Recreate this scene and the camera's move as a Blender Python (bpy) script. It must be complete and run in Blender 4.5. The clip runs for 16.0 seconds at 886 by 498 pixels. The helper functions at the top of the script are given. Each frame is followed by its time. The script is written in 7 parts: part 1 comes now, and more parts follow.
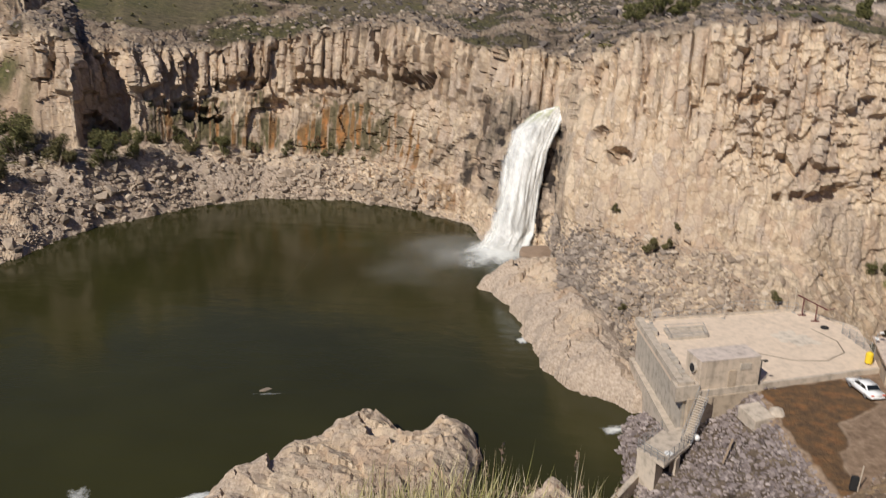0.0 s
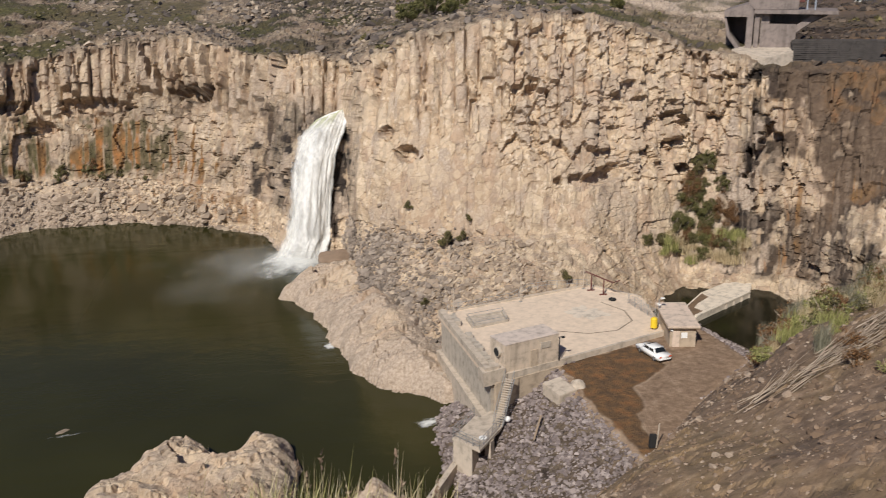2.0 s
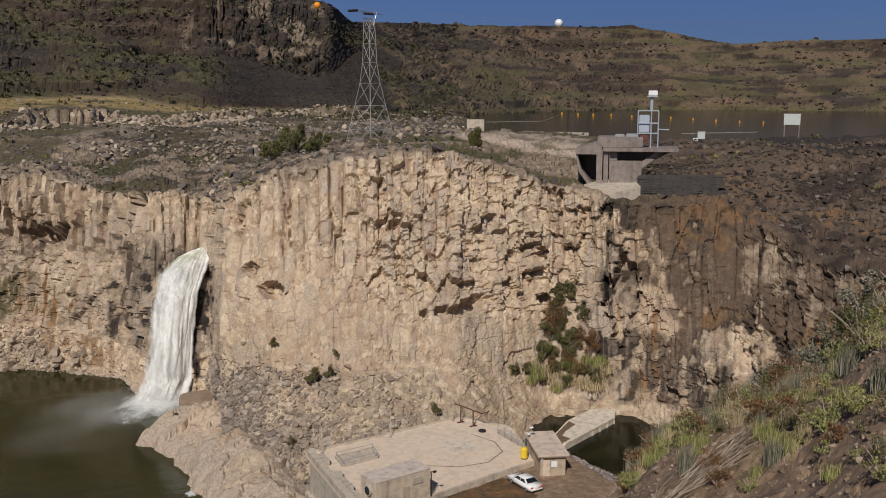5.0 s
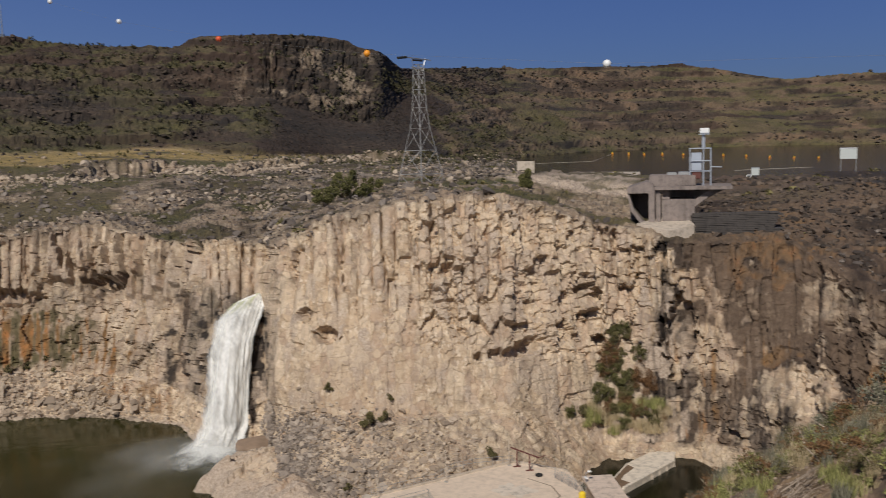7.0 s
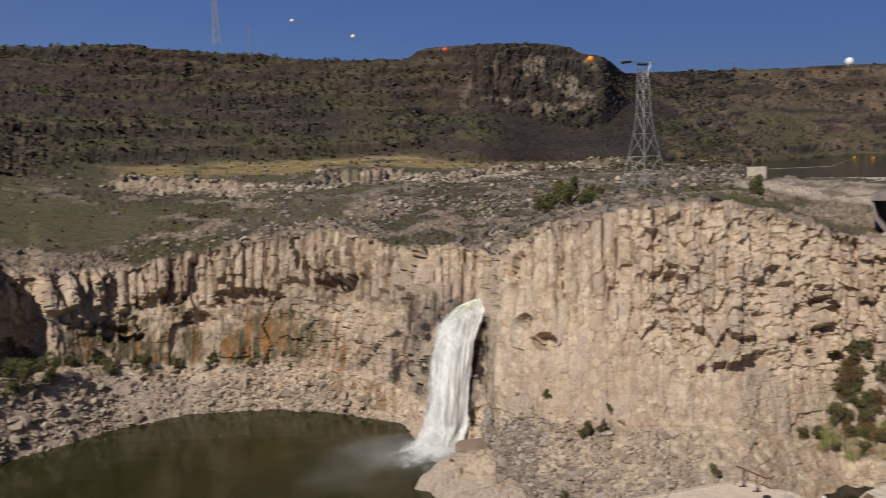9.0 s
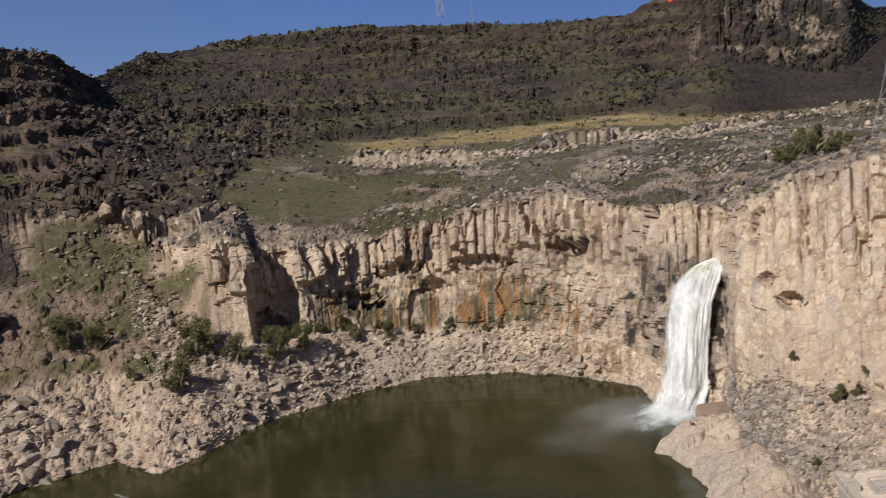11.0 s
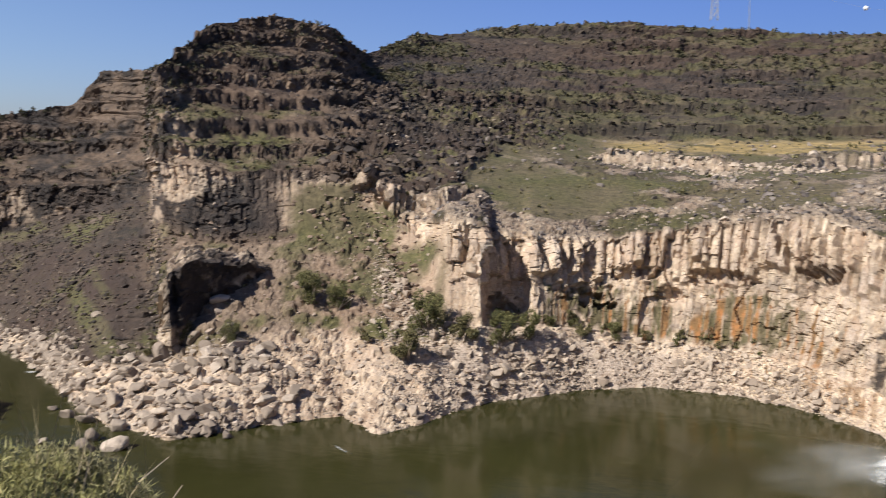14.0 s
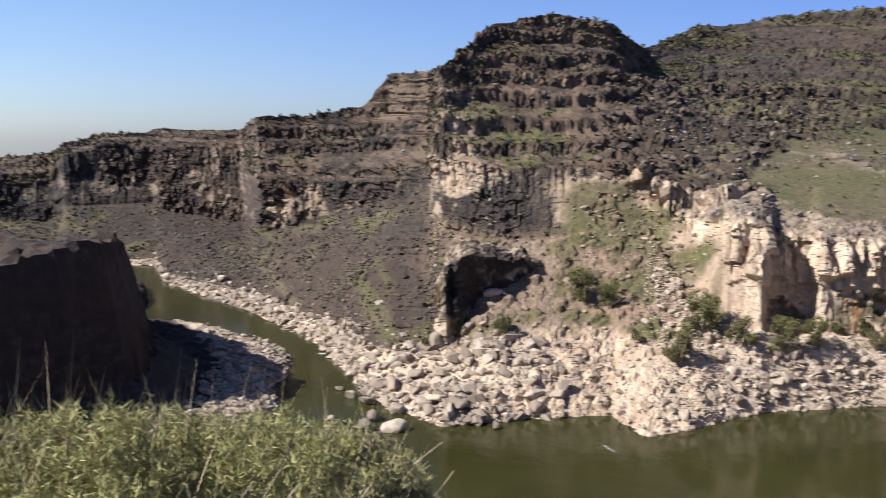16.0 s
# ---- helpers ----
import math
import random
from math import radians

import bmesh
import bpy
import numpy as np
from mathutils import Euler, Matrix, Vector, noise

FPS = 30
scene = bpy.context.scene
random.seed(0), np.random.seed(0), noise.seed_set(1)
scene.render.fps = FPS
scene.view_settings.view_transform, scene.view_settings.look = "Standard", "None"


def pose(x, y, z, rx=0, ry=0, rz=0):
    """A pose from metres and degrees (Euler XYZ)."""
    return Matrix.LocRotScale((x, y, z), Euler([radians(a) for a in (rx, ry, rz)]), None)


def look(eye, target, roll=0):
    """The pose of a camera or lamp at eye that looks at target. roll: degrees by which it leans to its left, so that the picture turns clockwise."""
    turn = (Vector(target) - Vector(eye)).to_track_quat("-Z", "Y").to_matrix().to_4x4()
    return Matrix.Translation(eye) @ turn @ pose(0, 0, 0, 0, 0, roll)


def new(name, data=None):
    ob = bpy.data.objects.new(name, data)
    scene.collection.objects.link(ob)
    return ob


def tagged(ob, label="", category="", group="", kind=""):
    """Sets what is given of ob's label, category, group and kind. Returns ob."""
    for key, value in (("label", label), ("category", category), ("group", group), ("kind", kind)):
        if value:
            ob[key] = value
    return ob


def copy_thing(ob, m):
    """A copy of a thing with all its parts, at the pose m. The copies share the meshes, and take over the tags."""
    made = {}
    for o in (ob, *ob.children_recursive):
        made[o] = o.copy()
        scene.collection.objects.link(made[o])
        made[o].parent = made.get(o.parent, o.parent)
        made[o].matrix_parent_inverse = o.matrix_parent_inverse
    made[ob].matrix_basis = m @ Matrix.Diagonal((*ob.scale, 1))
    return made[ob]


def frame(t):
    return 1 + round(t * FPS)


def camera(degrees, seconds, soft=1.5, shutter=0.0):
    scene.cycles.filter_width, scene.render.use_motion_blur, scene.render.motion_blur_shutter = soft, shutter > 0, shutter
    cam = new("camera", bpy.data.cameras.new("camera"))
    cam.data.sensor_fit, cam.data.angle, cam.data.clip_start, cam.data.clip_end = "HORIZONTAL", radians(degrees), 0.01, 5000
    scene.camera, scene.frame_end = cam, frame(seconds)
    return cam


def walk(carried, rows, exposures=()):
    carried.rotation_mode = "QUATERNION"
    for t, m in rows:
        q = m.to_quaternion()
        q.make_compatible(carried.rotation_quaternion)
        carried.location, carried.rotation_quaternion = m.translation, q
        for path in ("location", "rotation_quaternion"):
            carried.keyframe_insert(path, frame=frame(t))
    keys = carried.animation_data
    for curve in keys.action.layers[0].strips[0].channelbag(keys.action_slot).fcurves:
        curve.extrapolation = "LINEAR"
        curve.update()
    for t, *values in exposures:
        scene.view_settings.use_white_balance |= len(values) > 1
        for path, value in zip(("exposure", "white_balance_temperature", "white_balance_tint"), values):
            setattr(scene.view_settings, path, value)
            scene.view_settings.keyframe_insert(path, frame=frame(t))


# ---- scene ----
EYE = Vector((0, 0, 52))
cam = camera(50.16, 16.0, 0.9, 0.5)


def aim(yaw, pitch, roll):
    y, p = radians(yaw), radians(pitch)
    ahead = Vector((math.sin(y) * math.cos(p), math.cos(y) * math.cos(p), math.sin(p)))
    return look(EYE, EYE + ahead, roll)


# seconds, turn to the right, pitch, roll: the camera stands on the overlook and pans
PATH = [
    (0, -4.08, -17.71, 1.52), (0.5, -1.86, -19.32, 0.10), (1, 1.91, -19.15, -0.20), (1.5, 5.94, -18.29, -0.80),
    (2, 8.68, -17.38, -0.48), (2.5, 11.24, -16.38, 0.06), (3, 13.02, -15.20, 0.09), (3.5, 13.61, -13.28, -0.70),
    (4, 15.69, -11.61, -0.40), (4.2, 16.18, -11.00, -0.33), (6.3, 17.27, -7.27, -0.08), (6.5, 16.85, -6.93, -0.51),
    (7, 13.82, -6.70, -1.51), (7.5, 10.58, -6.28, -1.54), (8, 7.27, -6.55, -1.24), (8.5, 4.81, -7.08, -0.56),
    (9, 0.48, -5.87, -2.16), (9.5, -3.80, -5.79, -2.20), (10, -7.02, -5.02, -3.05), (10.2, -8.60, -5.35, -3.55),
    (12.3, -19.71, -8.52, -5.11), (12.5, -20.22, -7.86, -3.26), (13, -22.00, -6.00, -1.63), (13.5, -24.48, -5.86, -1.24),
    (14, -27.97, -6.71, -0.01), (14.5, -32.46, -6.66, 0.75), (15, -36.39, -6.83, 0.75), (15.5, -39.73, -7.10, 0.14),
    (16, -44.45, -6.81, -0.63)]
walk(cam, [(t, aim(a, b, c)) for t, a, b, c in PATH],
     [(0, -0.07, 6500, 10), (2, -0.12, 6500, 10), (3, -0.34, 6500, 10), (4, -0.48, 6500, 10), (7, -0.45, 6500, 10), (9.5, -0.33, 6350, 10), (10.2, -0.25, 6150, 10), (12.5, 0.2, 6550, 10), (13, 0.33, 6380, 10), (14.5, 0.68, 6220, 10), (16, 0.9, 6080, 10)])

# ---- sky and sun ----
SUN_AZ, SUN_EL = 210.0, 42.0
world = bpy.data.worlds.new("sky")
scene.world = world
world.use_nodes = True
wn = world.node_tree
sky = wn.nodes.new("ShaderNodeTexSky")
sky.sky_type = "NISHITA"
sky.sun_disc = False
sky.sun_elevation, sky.sun_rotation = radians(SUN_EL), radians(SUN_AZ)
sky.altitude, sky.dust_density, sky.ozone_density = 1000, 1.2, 1.5
tint = wn.nodes.new("ShaderNodeMix")
tint.data_type, tint.blend_type = "RGBA", "MULTIPLY"
tint.inputs[0].default_value, tint.inputs[7].default_value = 1.0, (0.72, 0.88, 1.35, 1)
wn.links.new(sky.outputs[0], tint.inputs[6])
# haze near the horizon, whiter towards the sun's side of the sky
sa, se = radians(SUN_AZ), radians(SUN_EL)
sun_to = Vector((math.sin(sa) * math.cos(se), math.cos(sa) * math.cos(se), math.sin(se)))
sky_at = wn.nodes.new("ShaderNodeTexCoord")
toward = wn.nodes.new("ShaderNodeVectorMath")
toward.operation = "DOT_PRODUCT"
toward.inputs[1].default_value = sun_to
wn.links.new(sky_at.outputs["Generated"], toward.inputs[0])
half = wn.nodes.new("ShaderNodeMapRange")
half.inputs["From Min"].default_value, half.inputs["From Max"].default_value = -0.75, 0.25
wn.links.new(toward.outputs["Value"], half.inputs["Value"])
glow = wn.nodes.new("ShaderNodeValToRGB")
for el_, (pos_, col_) in zip((glow.color_ramp.elements[0], glow.color_ramp.elements.new(0.36), glow.color_ramp.elements[-1]),
                             ((0.05, (0.27, 0.30, 0.38)), (0.36, (0.50, 0.49, 0.54)), (0.9, (0.93, 0.80, 0.63)))):
    el_.position, el_.color = pos_, (*col_, 1)
wn.links.new(half.outputs["Result"], glow.inputs[0])
height_ = wn.nodes.new("ShaderNodeSeparateXYZ")
wn.links.new(sky_at.outputs["Generated"], height_.inputs[0])
low_sky = wn.nodes.new("ShaderNodeMapRange")
for key_, v_ in (("From Min", 0.2), ("From Max", 0.55), ("To Min", 1.0), ("To Max", 0.0)):
    low_sky.inputs[key_].default_value = v_
wn.links.new(height_.outputs["Z"], low_sky.inputs["Value"])
double = wn.nodes.new("ShaderNodeVectorMath")
double.operation = "SCALE"
double.inputs["Scale"].default_value = 2.6
wn.links.new(glow.outputs[0], double.inputs[0])
haze = wn.nodes.new("ShaderNodeMix")
haze.data_type, haze.blend_type = "RGBA", "MULTIPLY"
wn.links.new(low_sky.outputs["Result"], haze.inputs[0])
wn.links.new(tint.outputs[2], haze.inputs[6])
wn.links.new(double.outputs["Vector"], haze.inputs[7])
wn.links.new(haze.outputs[2], wn.nodes["Background"].inputs[0])
wn.nodes["Background"].inputs[1].default_value = 0.038
sun = new("sun", bpy.data.lights.new("sun", "SUN"))
sun.data.energy, sun.data.angle, sun.data.color = 4.8, radians(0.53), (1.0, 0.945, 0.87)
sun.matrix_world = look(sun_to * 300, (0, 0, 0))

# ---- numpy noise ----


def hashed(ix, iy, iz, seed):
    h = (ix * 374761393 + iy * 668265263 + iz * 2147483647 + seed * 1274126177) & 0xFFFFFFFF
    h = ((h ^ (h >> 13)) * 1274126177) & 0xFFFFFFFF
    h = ((h ^ (h >> 16)) * 2246822519) & 0xFFFFFFFF
    return ((h ^ (h >> 15)) & 0xFFFFFF) / float(0xFFFFFF)


def vnoise(x, y, z, seed=0):
    """Smooth value noise, 0 to 1."""
    fx, fy, fz = np.floor(x), np.floor(y), np.floor(z)
    ix, iy, iz = fx.astype(np.int64), fy.astype(np.int64), fz.astype(np.int64)
    u, v, w = x - fx, y - fy, z - fz
    u, v, w = u * u * (3 - 2 * u), v * v * (3 - 2 * v), w * w * (3 - 2 * w)
    out = 0
    for dx in (0, 1):
        for dy in (0, 1):
            for dz in (0, 1):
                k = (u if dx else 1 - u) * (v if dy else 1 - v) * (w if dz else 1 - w)
                out = out + k * hashed(ix + dx, iy + dy, iz + dz, seed)
    return out


def fbm(x, y, z, octaves=4, seed=0):
    """Summed noise, about -1 to 1."""
    out, amp, total = 0, 1.0, 0.0
    for i in range(octaves):
        k = 2.03 ** i
        out = out + amp * (2 * vnoise(x * k, y * k, z * k, seed + 7 * i) - 1)
        total, amp = total + amp, amp * 0.5
    return out / total


def cells(x, y, seed=0, jitter=0.85, square=False):
    """Cells in a plane: distance to the nearest seed, to the border, and a random number of the cell.
    square: cells with straight sides, and the place in the cell as well."""
    ix, iy = np.floor(x).astype(np.int64), np.floor(y).astype(np.int64)
    d1 = np.full(np.shape(x), 9.0)
    d2, rid, lx, ly = d1.copy(), 0 * d1, 0 * d1, 0 * d1
    for dx in (-1, 0, 1):
        for dy in (-1, 0, 1):
            a, b = ix + dx, iy + dy
            px = a + 0.5 + jitter * (hashed(a, b, 0 * a, seed) - 0.5)
            py = b + 0.5 + jitter * (hashed(a, b, 0 * a + 1, seed) - 0.5)
            d = np.maximum(abs(px - x), abs(py - y)) ** 2 if square else (px - x) ** 2 + (py - y) ** 2
            r = hashed(a, b, 0 * a + 2, seed)
            near = d < d1
            d2 = np.where(near, d1, np.minimum(d2, d))
            rid = np.where(near, r, rid)
            lx, ly = np.where(near, x - px, lx), np.where(near, y - py, ly)
            d1 = np.where(near, d, d1)
    d1, d2 = np.sqrt(d1), np.sqrt(d2)
    return (d1, d2 - d1, rid, lx, ly) if square else (d1, d2 - d1, rid)


def smooth(a, b, x):
    t = np.clip((x - a) / (b - a), 0, 1)
    return t * t * (3 - 2 * t)


def grid_mesh(name, pts, attrs=None, smooth_shade=False):
    """A mesh from a grid of points (rows, columns, 3), with float attributes of its points."""
    nr, nc = pts.shape[:2]
    me = bpy.data.meshes.new(name)
    i = np.arange(nr * nc, dtype=np.int32).reshape(nr, nc)
    quads = np.stack([i[:-1, :-1], i[:-1, 1:], i[1:, 1:], i[1:, :-1]], -1).reshape(-1, 4)
    n = len(quads)
    me.vertices.add(nr * nc)
    me.vertices.foreach_set("co", pts.astype(np.float32).ravel())
    me.loops.add(4 * n)
    me.loops.foreach_set("vertex_index", quads.ravel())
    me.polygons.add(n)
    me.polygons.foreach_set("loop_start", np.arange(0, 4 * n, 4, dtype=np.int32))
    soft = np.full((nr - 1, nc - 1), smooth_shade) if isinstance(smooth_shade, bool) else smooth_shade[:-1, :-1]
    me.polygons.foreach_set("use_smooth", soft.ravel())
    for key, val in (attrs or {}).items():
        at = me.attributes.new(key, "FLOAT", "POINT")
        at.data.foreach_set("value", np.broadcast_to(val, (nr, nc)).astype(np.float32).ravel())
    me.update(calc_edges=True)
    return me


def normals_of(p):
    n = np.cross(np.gradient(p, axis=1), np.gradient(p, axis=0))
    return n / (np.linalg.norm(n, axis=-1, keepdims=True) + 1e-9)

# ---- materials ----


class Nodes:
    """A small builder of node materials."""

    def __init__(self, name):
        self.mat = bpy.data.materials.new(name)
        self.mat.use_nodes = True
        self.t = self.mat.node_tree
        self.b = self.t.nodes["Principled BSDF"]
        self.geo = self.t.nodes.new("ShaderNodeTexCoord")

    def put(self, socket, value):
        if isinstance(value, bpy.types.NodeSocket):
            self.t.links.new(value, socket)
        elif isinstance(value, tuple) and len(value) == 3:
            socket.default_value = (*value, 1)
        else:
            socket.default_value = value

    def noise(self, scale, detail=4, rough=0.55, stretch=(1, 1, 1), where=None):
        m = self.t.nodes.new("ShaderNodeMapping")
        m.inputs["Scale"].default_value = stretch
        self.t.links.new(where or self.geo.outputs["Object"], m.inputs[0])
        n = self.t.nodes.new("ShaderNodeTexNoise")
        n.inputs["Scale"].default_value, n.inputs["Detail"].default_value = scale, detail
        n.inputs["Roughness"].default_value = rough
        self.t.links.new(m.outputs[0], n.inputs["Vector"])
        return n.outputs[0]

    def cracks(self, scale, stretch=(1, 1, 1), feature="DISTANCE_TO_EDGE"):
        m = self.t.nodes.new("ShaderNodeMapping")
        m.inputs["Scale"].default_value = stretch
        self.t.links.new(self.geo.outputs["Object"], m.inputs[0])
        n = self.t.nodes.new("ShaderNodeTexVoronoi")
        n.feature = feature
        n.inputs["Scale"].default_value = scale
        self.t.links.new(m.outputs[0], n.inputs["Vector"])
        return n.outputs[0]

    def facets(self, scale, stretch=(1, 1, 1)):
        """A random colour for each cell of broken rock."""
        m = self.t.nodes.new("ShaderNodeMapping")
        m.inputs["Scale"].default_value = stretch
        self.t.links.new(self.geo.outputs["Object"], m.inputs[0])
        n = self.t.nodes.new("ShaderNodeTexVoronoi")
        n.inputs["Scale"].default_value = scale
        self.t.links.new(m.outputs[0], n.inputs["Vector"])
        parts = self.t.nodes.new("ShaderNodeSeparateColor")
        self.t.links.new(n.outputs["Color"], parts.inputs[0])
        return parts.outputs

    def ragged(self, name, grain, reach=1.1):
        """An attribute whose borders are broken up by grain."""
        lift = self.math("ADD", self.math("MULTIPLY", self.math("SUBTRACT", self.attr(name), 0.5), 1.5), 0.5)
        return self.ramp(self.math("ADD", lift, self.math("MULTIPLY", self.math("SUBTRACT", grain, 0.5), reach)), (0.0, 0.0), (1.0, 1.0))

    def ramp(self, fac, *stops):
        r = self.t.nodes.new("ShaderNodeValToRGB")
        e = r.color_ramp.elements
        while len(e) < len(stops):
            e.new(0.5)
        for el, (pos, col) in zip(e, stops):
            el.position = pos
            el.color = (*col, 1) if isinstance(col, tuple) else (col, col, col, 1)
        self.t.links.new(fac, r.inputs[0])
        return r.outputs[0]

    def mix(self, fac, a, b, kind="MIX"):
        m = self.t.nodes.new("ShaderNodeMix")
        m.data_type, m.blend_type = "RGBA", kind
        for s, v in ((m.inputs[0], fac), (m.inputs[6], a), (m.inputs[7], b)):
            self.put(s, v)
        return m.outputs[2]

    def math(self, op, a, b=0.5):
        m = self.t.nodes.new("ShaderNodeMath")
        m.operation = op
        self.put(m.inputs[0], a)
        self.put(m.inputs[1], b)
        return m.outputs[0]

    def attr(self, name):
        a = self.t.nodes.new("ShaderNodeAttribute")
        a.attribute_name = name
        return a.outputs["Fac"]

    def random(self):
        return self.t.nodes.new("ShaderNodeObjectInfo").outputs["Random"]

    def island(self):
        return self.t.nodes.new("ShaderNodeNewGeometry").outputs["Random Per Island"]

    def bump(self, height, strength=0.5, dist=0.1):
        b = self.t.nodes.new("ShaderNodeBump")
        b.inputs["Distance"].default_value = dist
        self.put(b.inputs["Strength"], strength)
        self.t.links.new(height, b.inputs["Height"])
        old = self.b.inputs["Normal"]
        if old.is_linked:
            self.t.links.new(old.links[0].from_socket, b.inputs["Normal"])
        self.t.links.new(b.outputs[0], old)

    def done(self, color, rough=0.9, metal=0.0):
        self.put(self.b.inputs["Base Color"], color)
        self.put(self.b.inputs["Roughness"], rough)
        self.put(self.b.inputs["Metallic"], metal)
        return self.mat


def terrain_material():
    n = Nodes("canyon_rock")
    huge = n.noise(0.012, 4, 0.6)
    big, mid, fine = n.noise(0.06, 4), n.noise(0.5, 5, 0.65), n.noise(3.0, 4, 0.7)
    streak = n.noise(0.35, 4, 0.6, (1.6, 1.6, 0.14))
    tan = n.ramp(mid, (0.25, (0.26, 0.19, 0.125)), (0.48, (0.50, 0.375, 0.25)), (0.75, (0.70, 0.56, 0.40)))
    tan = n.mix(n.ramp(streak, (0.52, 0.0), (0.72, 0.6)), tan, (0.40, 0.30, 0.21))
    tan = n.mix(n.ramp(big, (0.42, 0.0), (0.65, 0.7)), tan, (0.53, 0.385, 0.25))
    tan = n.mix(n.ramp(n.noise(1.7, 4, 0.7), (0.36, 0.7), (0.46, 0.0)), tan, (0.30, 0.215, 0.145))
    tan = n.mix(n.ramp(n.noise(1.1, 4, 0.65, (1, 1, 0.6)), (0.54, 0.0), (0.64, 0.7)), tan, (0.80, 0.67, 0.51))
    # blocks of the wall differ: cream, pinkish, grey and buff faces
    hue_a, hue_b = n.facets(0.42, (1, 1, 0.5)), n.facets(1.1, (1, 1, 0.7))
    tan = n.mix(n.ramp(hue_a[0], (0.62, 0.0), (0.7, 0.5)), tan, (0.68, 0.545, 0.39))
    tan = n.mix(n.ramp(hue_a[1], (0.66, 0.0), (0.74, 0.5)), tan, (0.45, 0.315, 0.22))
    tan = n.mix(n.ramp(hue_b[0], (0.74, 0.0), (0.8, 0.45)), tan, (0.38, 0.30, 0.235))
    tan = n.mix(n.ramp(hue_b[1], (0.76, 0.0), (0.82, 0.5)), tan, (0.69, 0.55, 0.385))
    # dark joint lines put the cracks' shade and dirt into the colour
    joint = n.cracks(0.42, (1, 1, 0.5))
    tan = n.mix(n.ramp(joint, (0.0, 0.42), (0.03, 0.0)), tan, (0.19, 0.14, 0.10))
    dark = n.ramp(mid, (0.3, (0.009, 0.007, 0.006)), (0.5, (0.038, 0.0272, 0.0196)), (0.74, (0.115, 0.082, 0.058)))
    layers = n.noise(0.3, 5, 0.65, (0.10, 0.10, 1.6))
    dark = n.mix(n.ramp(layers, (0.4, 0.65), (0.55, 0.0)), dark, (0.016, 0.013, 0.011))
    dark = n.mix(n.ramp(big, (0.45, 0.0), (0.7, 0.6)), dark, (0.052, 0.033, 0.023))
    dark = n.mix(n.ramp(huge, (0.47, 0.0), (0.6, 0.75)), dark, (0.046, 0.027, 0.018))
    dark = n.mix(n.ramp(huge, (0.36, 0.75), (0.46, 0.0)), dark, (0.022, 0.018, 0.016))
    pale = n.ramp(fine, (0.25, (0.25, 0.185, 0.13)), (0.5, (0.455, 0.36, 0.275)), (0.75, (0.63, 0.52, 0.41)))
    veg = n.ramp(n.noise(0.9, 4, 0.7), (0.3, (0.030, 0.031, 0.011)), (0.5, (0.082, 0.076, 0.024)), (0.7, (0.155, 0.128, 0.052)))
    veg = n.mix(n.ramp(n.noise(0.035, 3), (0.42, 0.0), (0.58, 0.8)), veg, n.ramp(n.noise(0.6, 5, 0.7), (0.35, (0.06, 0.046, 0.024)), (0.65, (0.17, 0.13, 0.07))))
    rust = n.ramp(n.noise(0.7, 4, 0.6, (1, 1, 0.35)), (0.3, (0.10, 0.055, 0.025)), (0.52, (0.22, 0.12, 0.045)), (0.70, (0.38, 0.16, 0.05)))
    soil = n.ramp(n.noise(1.2, 6, 0.7), (0.3, (0.14, 0.088, 0.053)), (0.55, (0.265, 0.18, 0.116)), (0.75, (0.40, 0.295, 0.205)))
    grain = n.noise(0.8, 7, 0.72)
    grain_b = n.noise(1.3, 6, 0.7, (1, 1, 0.6))
    col = n.mix(n.ragged("dark", grain), tan, dark)
    col = n.mix(n.ragged("pale", grain_b), col, pale)
    col = n.mix(n.attr("soil"), col, soil)
    col = n.mix(n.ragged("rust", grain_b, 0.9), col, rust)
    col = n.mix(n.attr("straw"), col, n.ramp(n.noise(0.25, 4, 0.6, (1, 1, 3)), (0.35, (0.19, 0.145, 0.055)), (0.62, (0.40, 0.28, 0.10))))
    col = n.mix(n.ragged("veg", grain_b, 0.9), col, veg)
    firm = n.math("SUBTRACT", 1.0, n.math("MULTIPLY", n.attr("soil"), 0.85))
    n.bump(hue_a[2], n.math("MULTIPLY", firm, 0.6), 0.5)
    n.bump(hue_b[2], n.math("MULTIPLY", firm, 0.5), 0.22)
    n.bump(n.noise(1.3, 6, 0.68), n.math("MULTIPLY", firm, 0.75), 0.5)
    n.bump(n.noise(2.2, 6, 0.75), n.math("MULTIPLY", n.attr("soil"), 0.5), 0.2)
    n.bump(n.noise(5, 4, 0.7), n.math("MULTIPLY", firm, 0.5), 0.1)
    return n.done(col, 0.95)


ROCK = terrain_material()


def water_material(name, colour, ripple):
    n = Nodes(name)
    n.bump(n.noise(0.22, 3, 0.5, (1, 1.5, 1)), ripple, 0.5)
    n.bump(n.noise(1.6, 3, 0.55, (1, 1.6, 1)), ripple * 0.7, 0.12)
    body = n.ramp(n.noise(0.03, 3), (0.35, tuple(0.7 * c for c in colour)), (0.65, colour))
    foam = n.attr("foam")
    col = n.mix(foam, body, (0.75, 0.76, 0.72))
    n.b.inputs["IOR"].default_value = 1.22
    return n.done(col, n.ramp(foam, (0.0, 0.12), (0.5, 0.7)))


RIVER = water_material("river_water", (0.037, 0.036, 0.011), 0.12)
TAILRACE = water_material("tailrace_water", (0.012, 0.012, 0.005), 0.04)
POOL = water_material("reservoir_water", (0.020, 0.018, 0.007), 0.05)

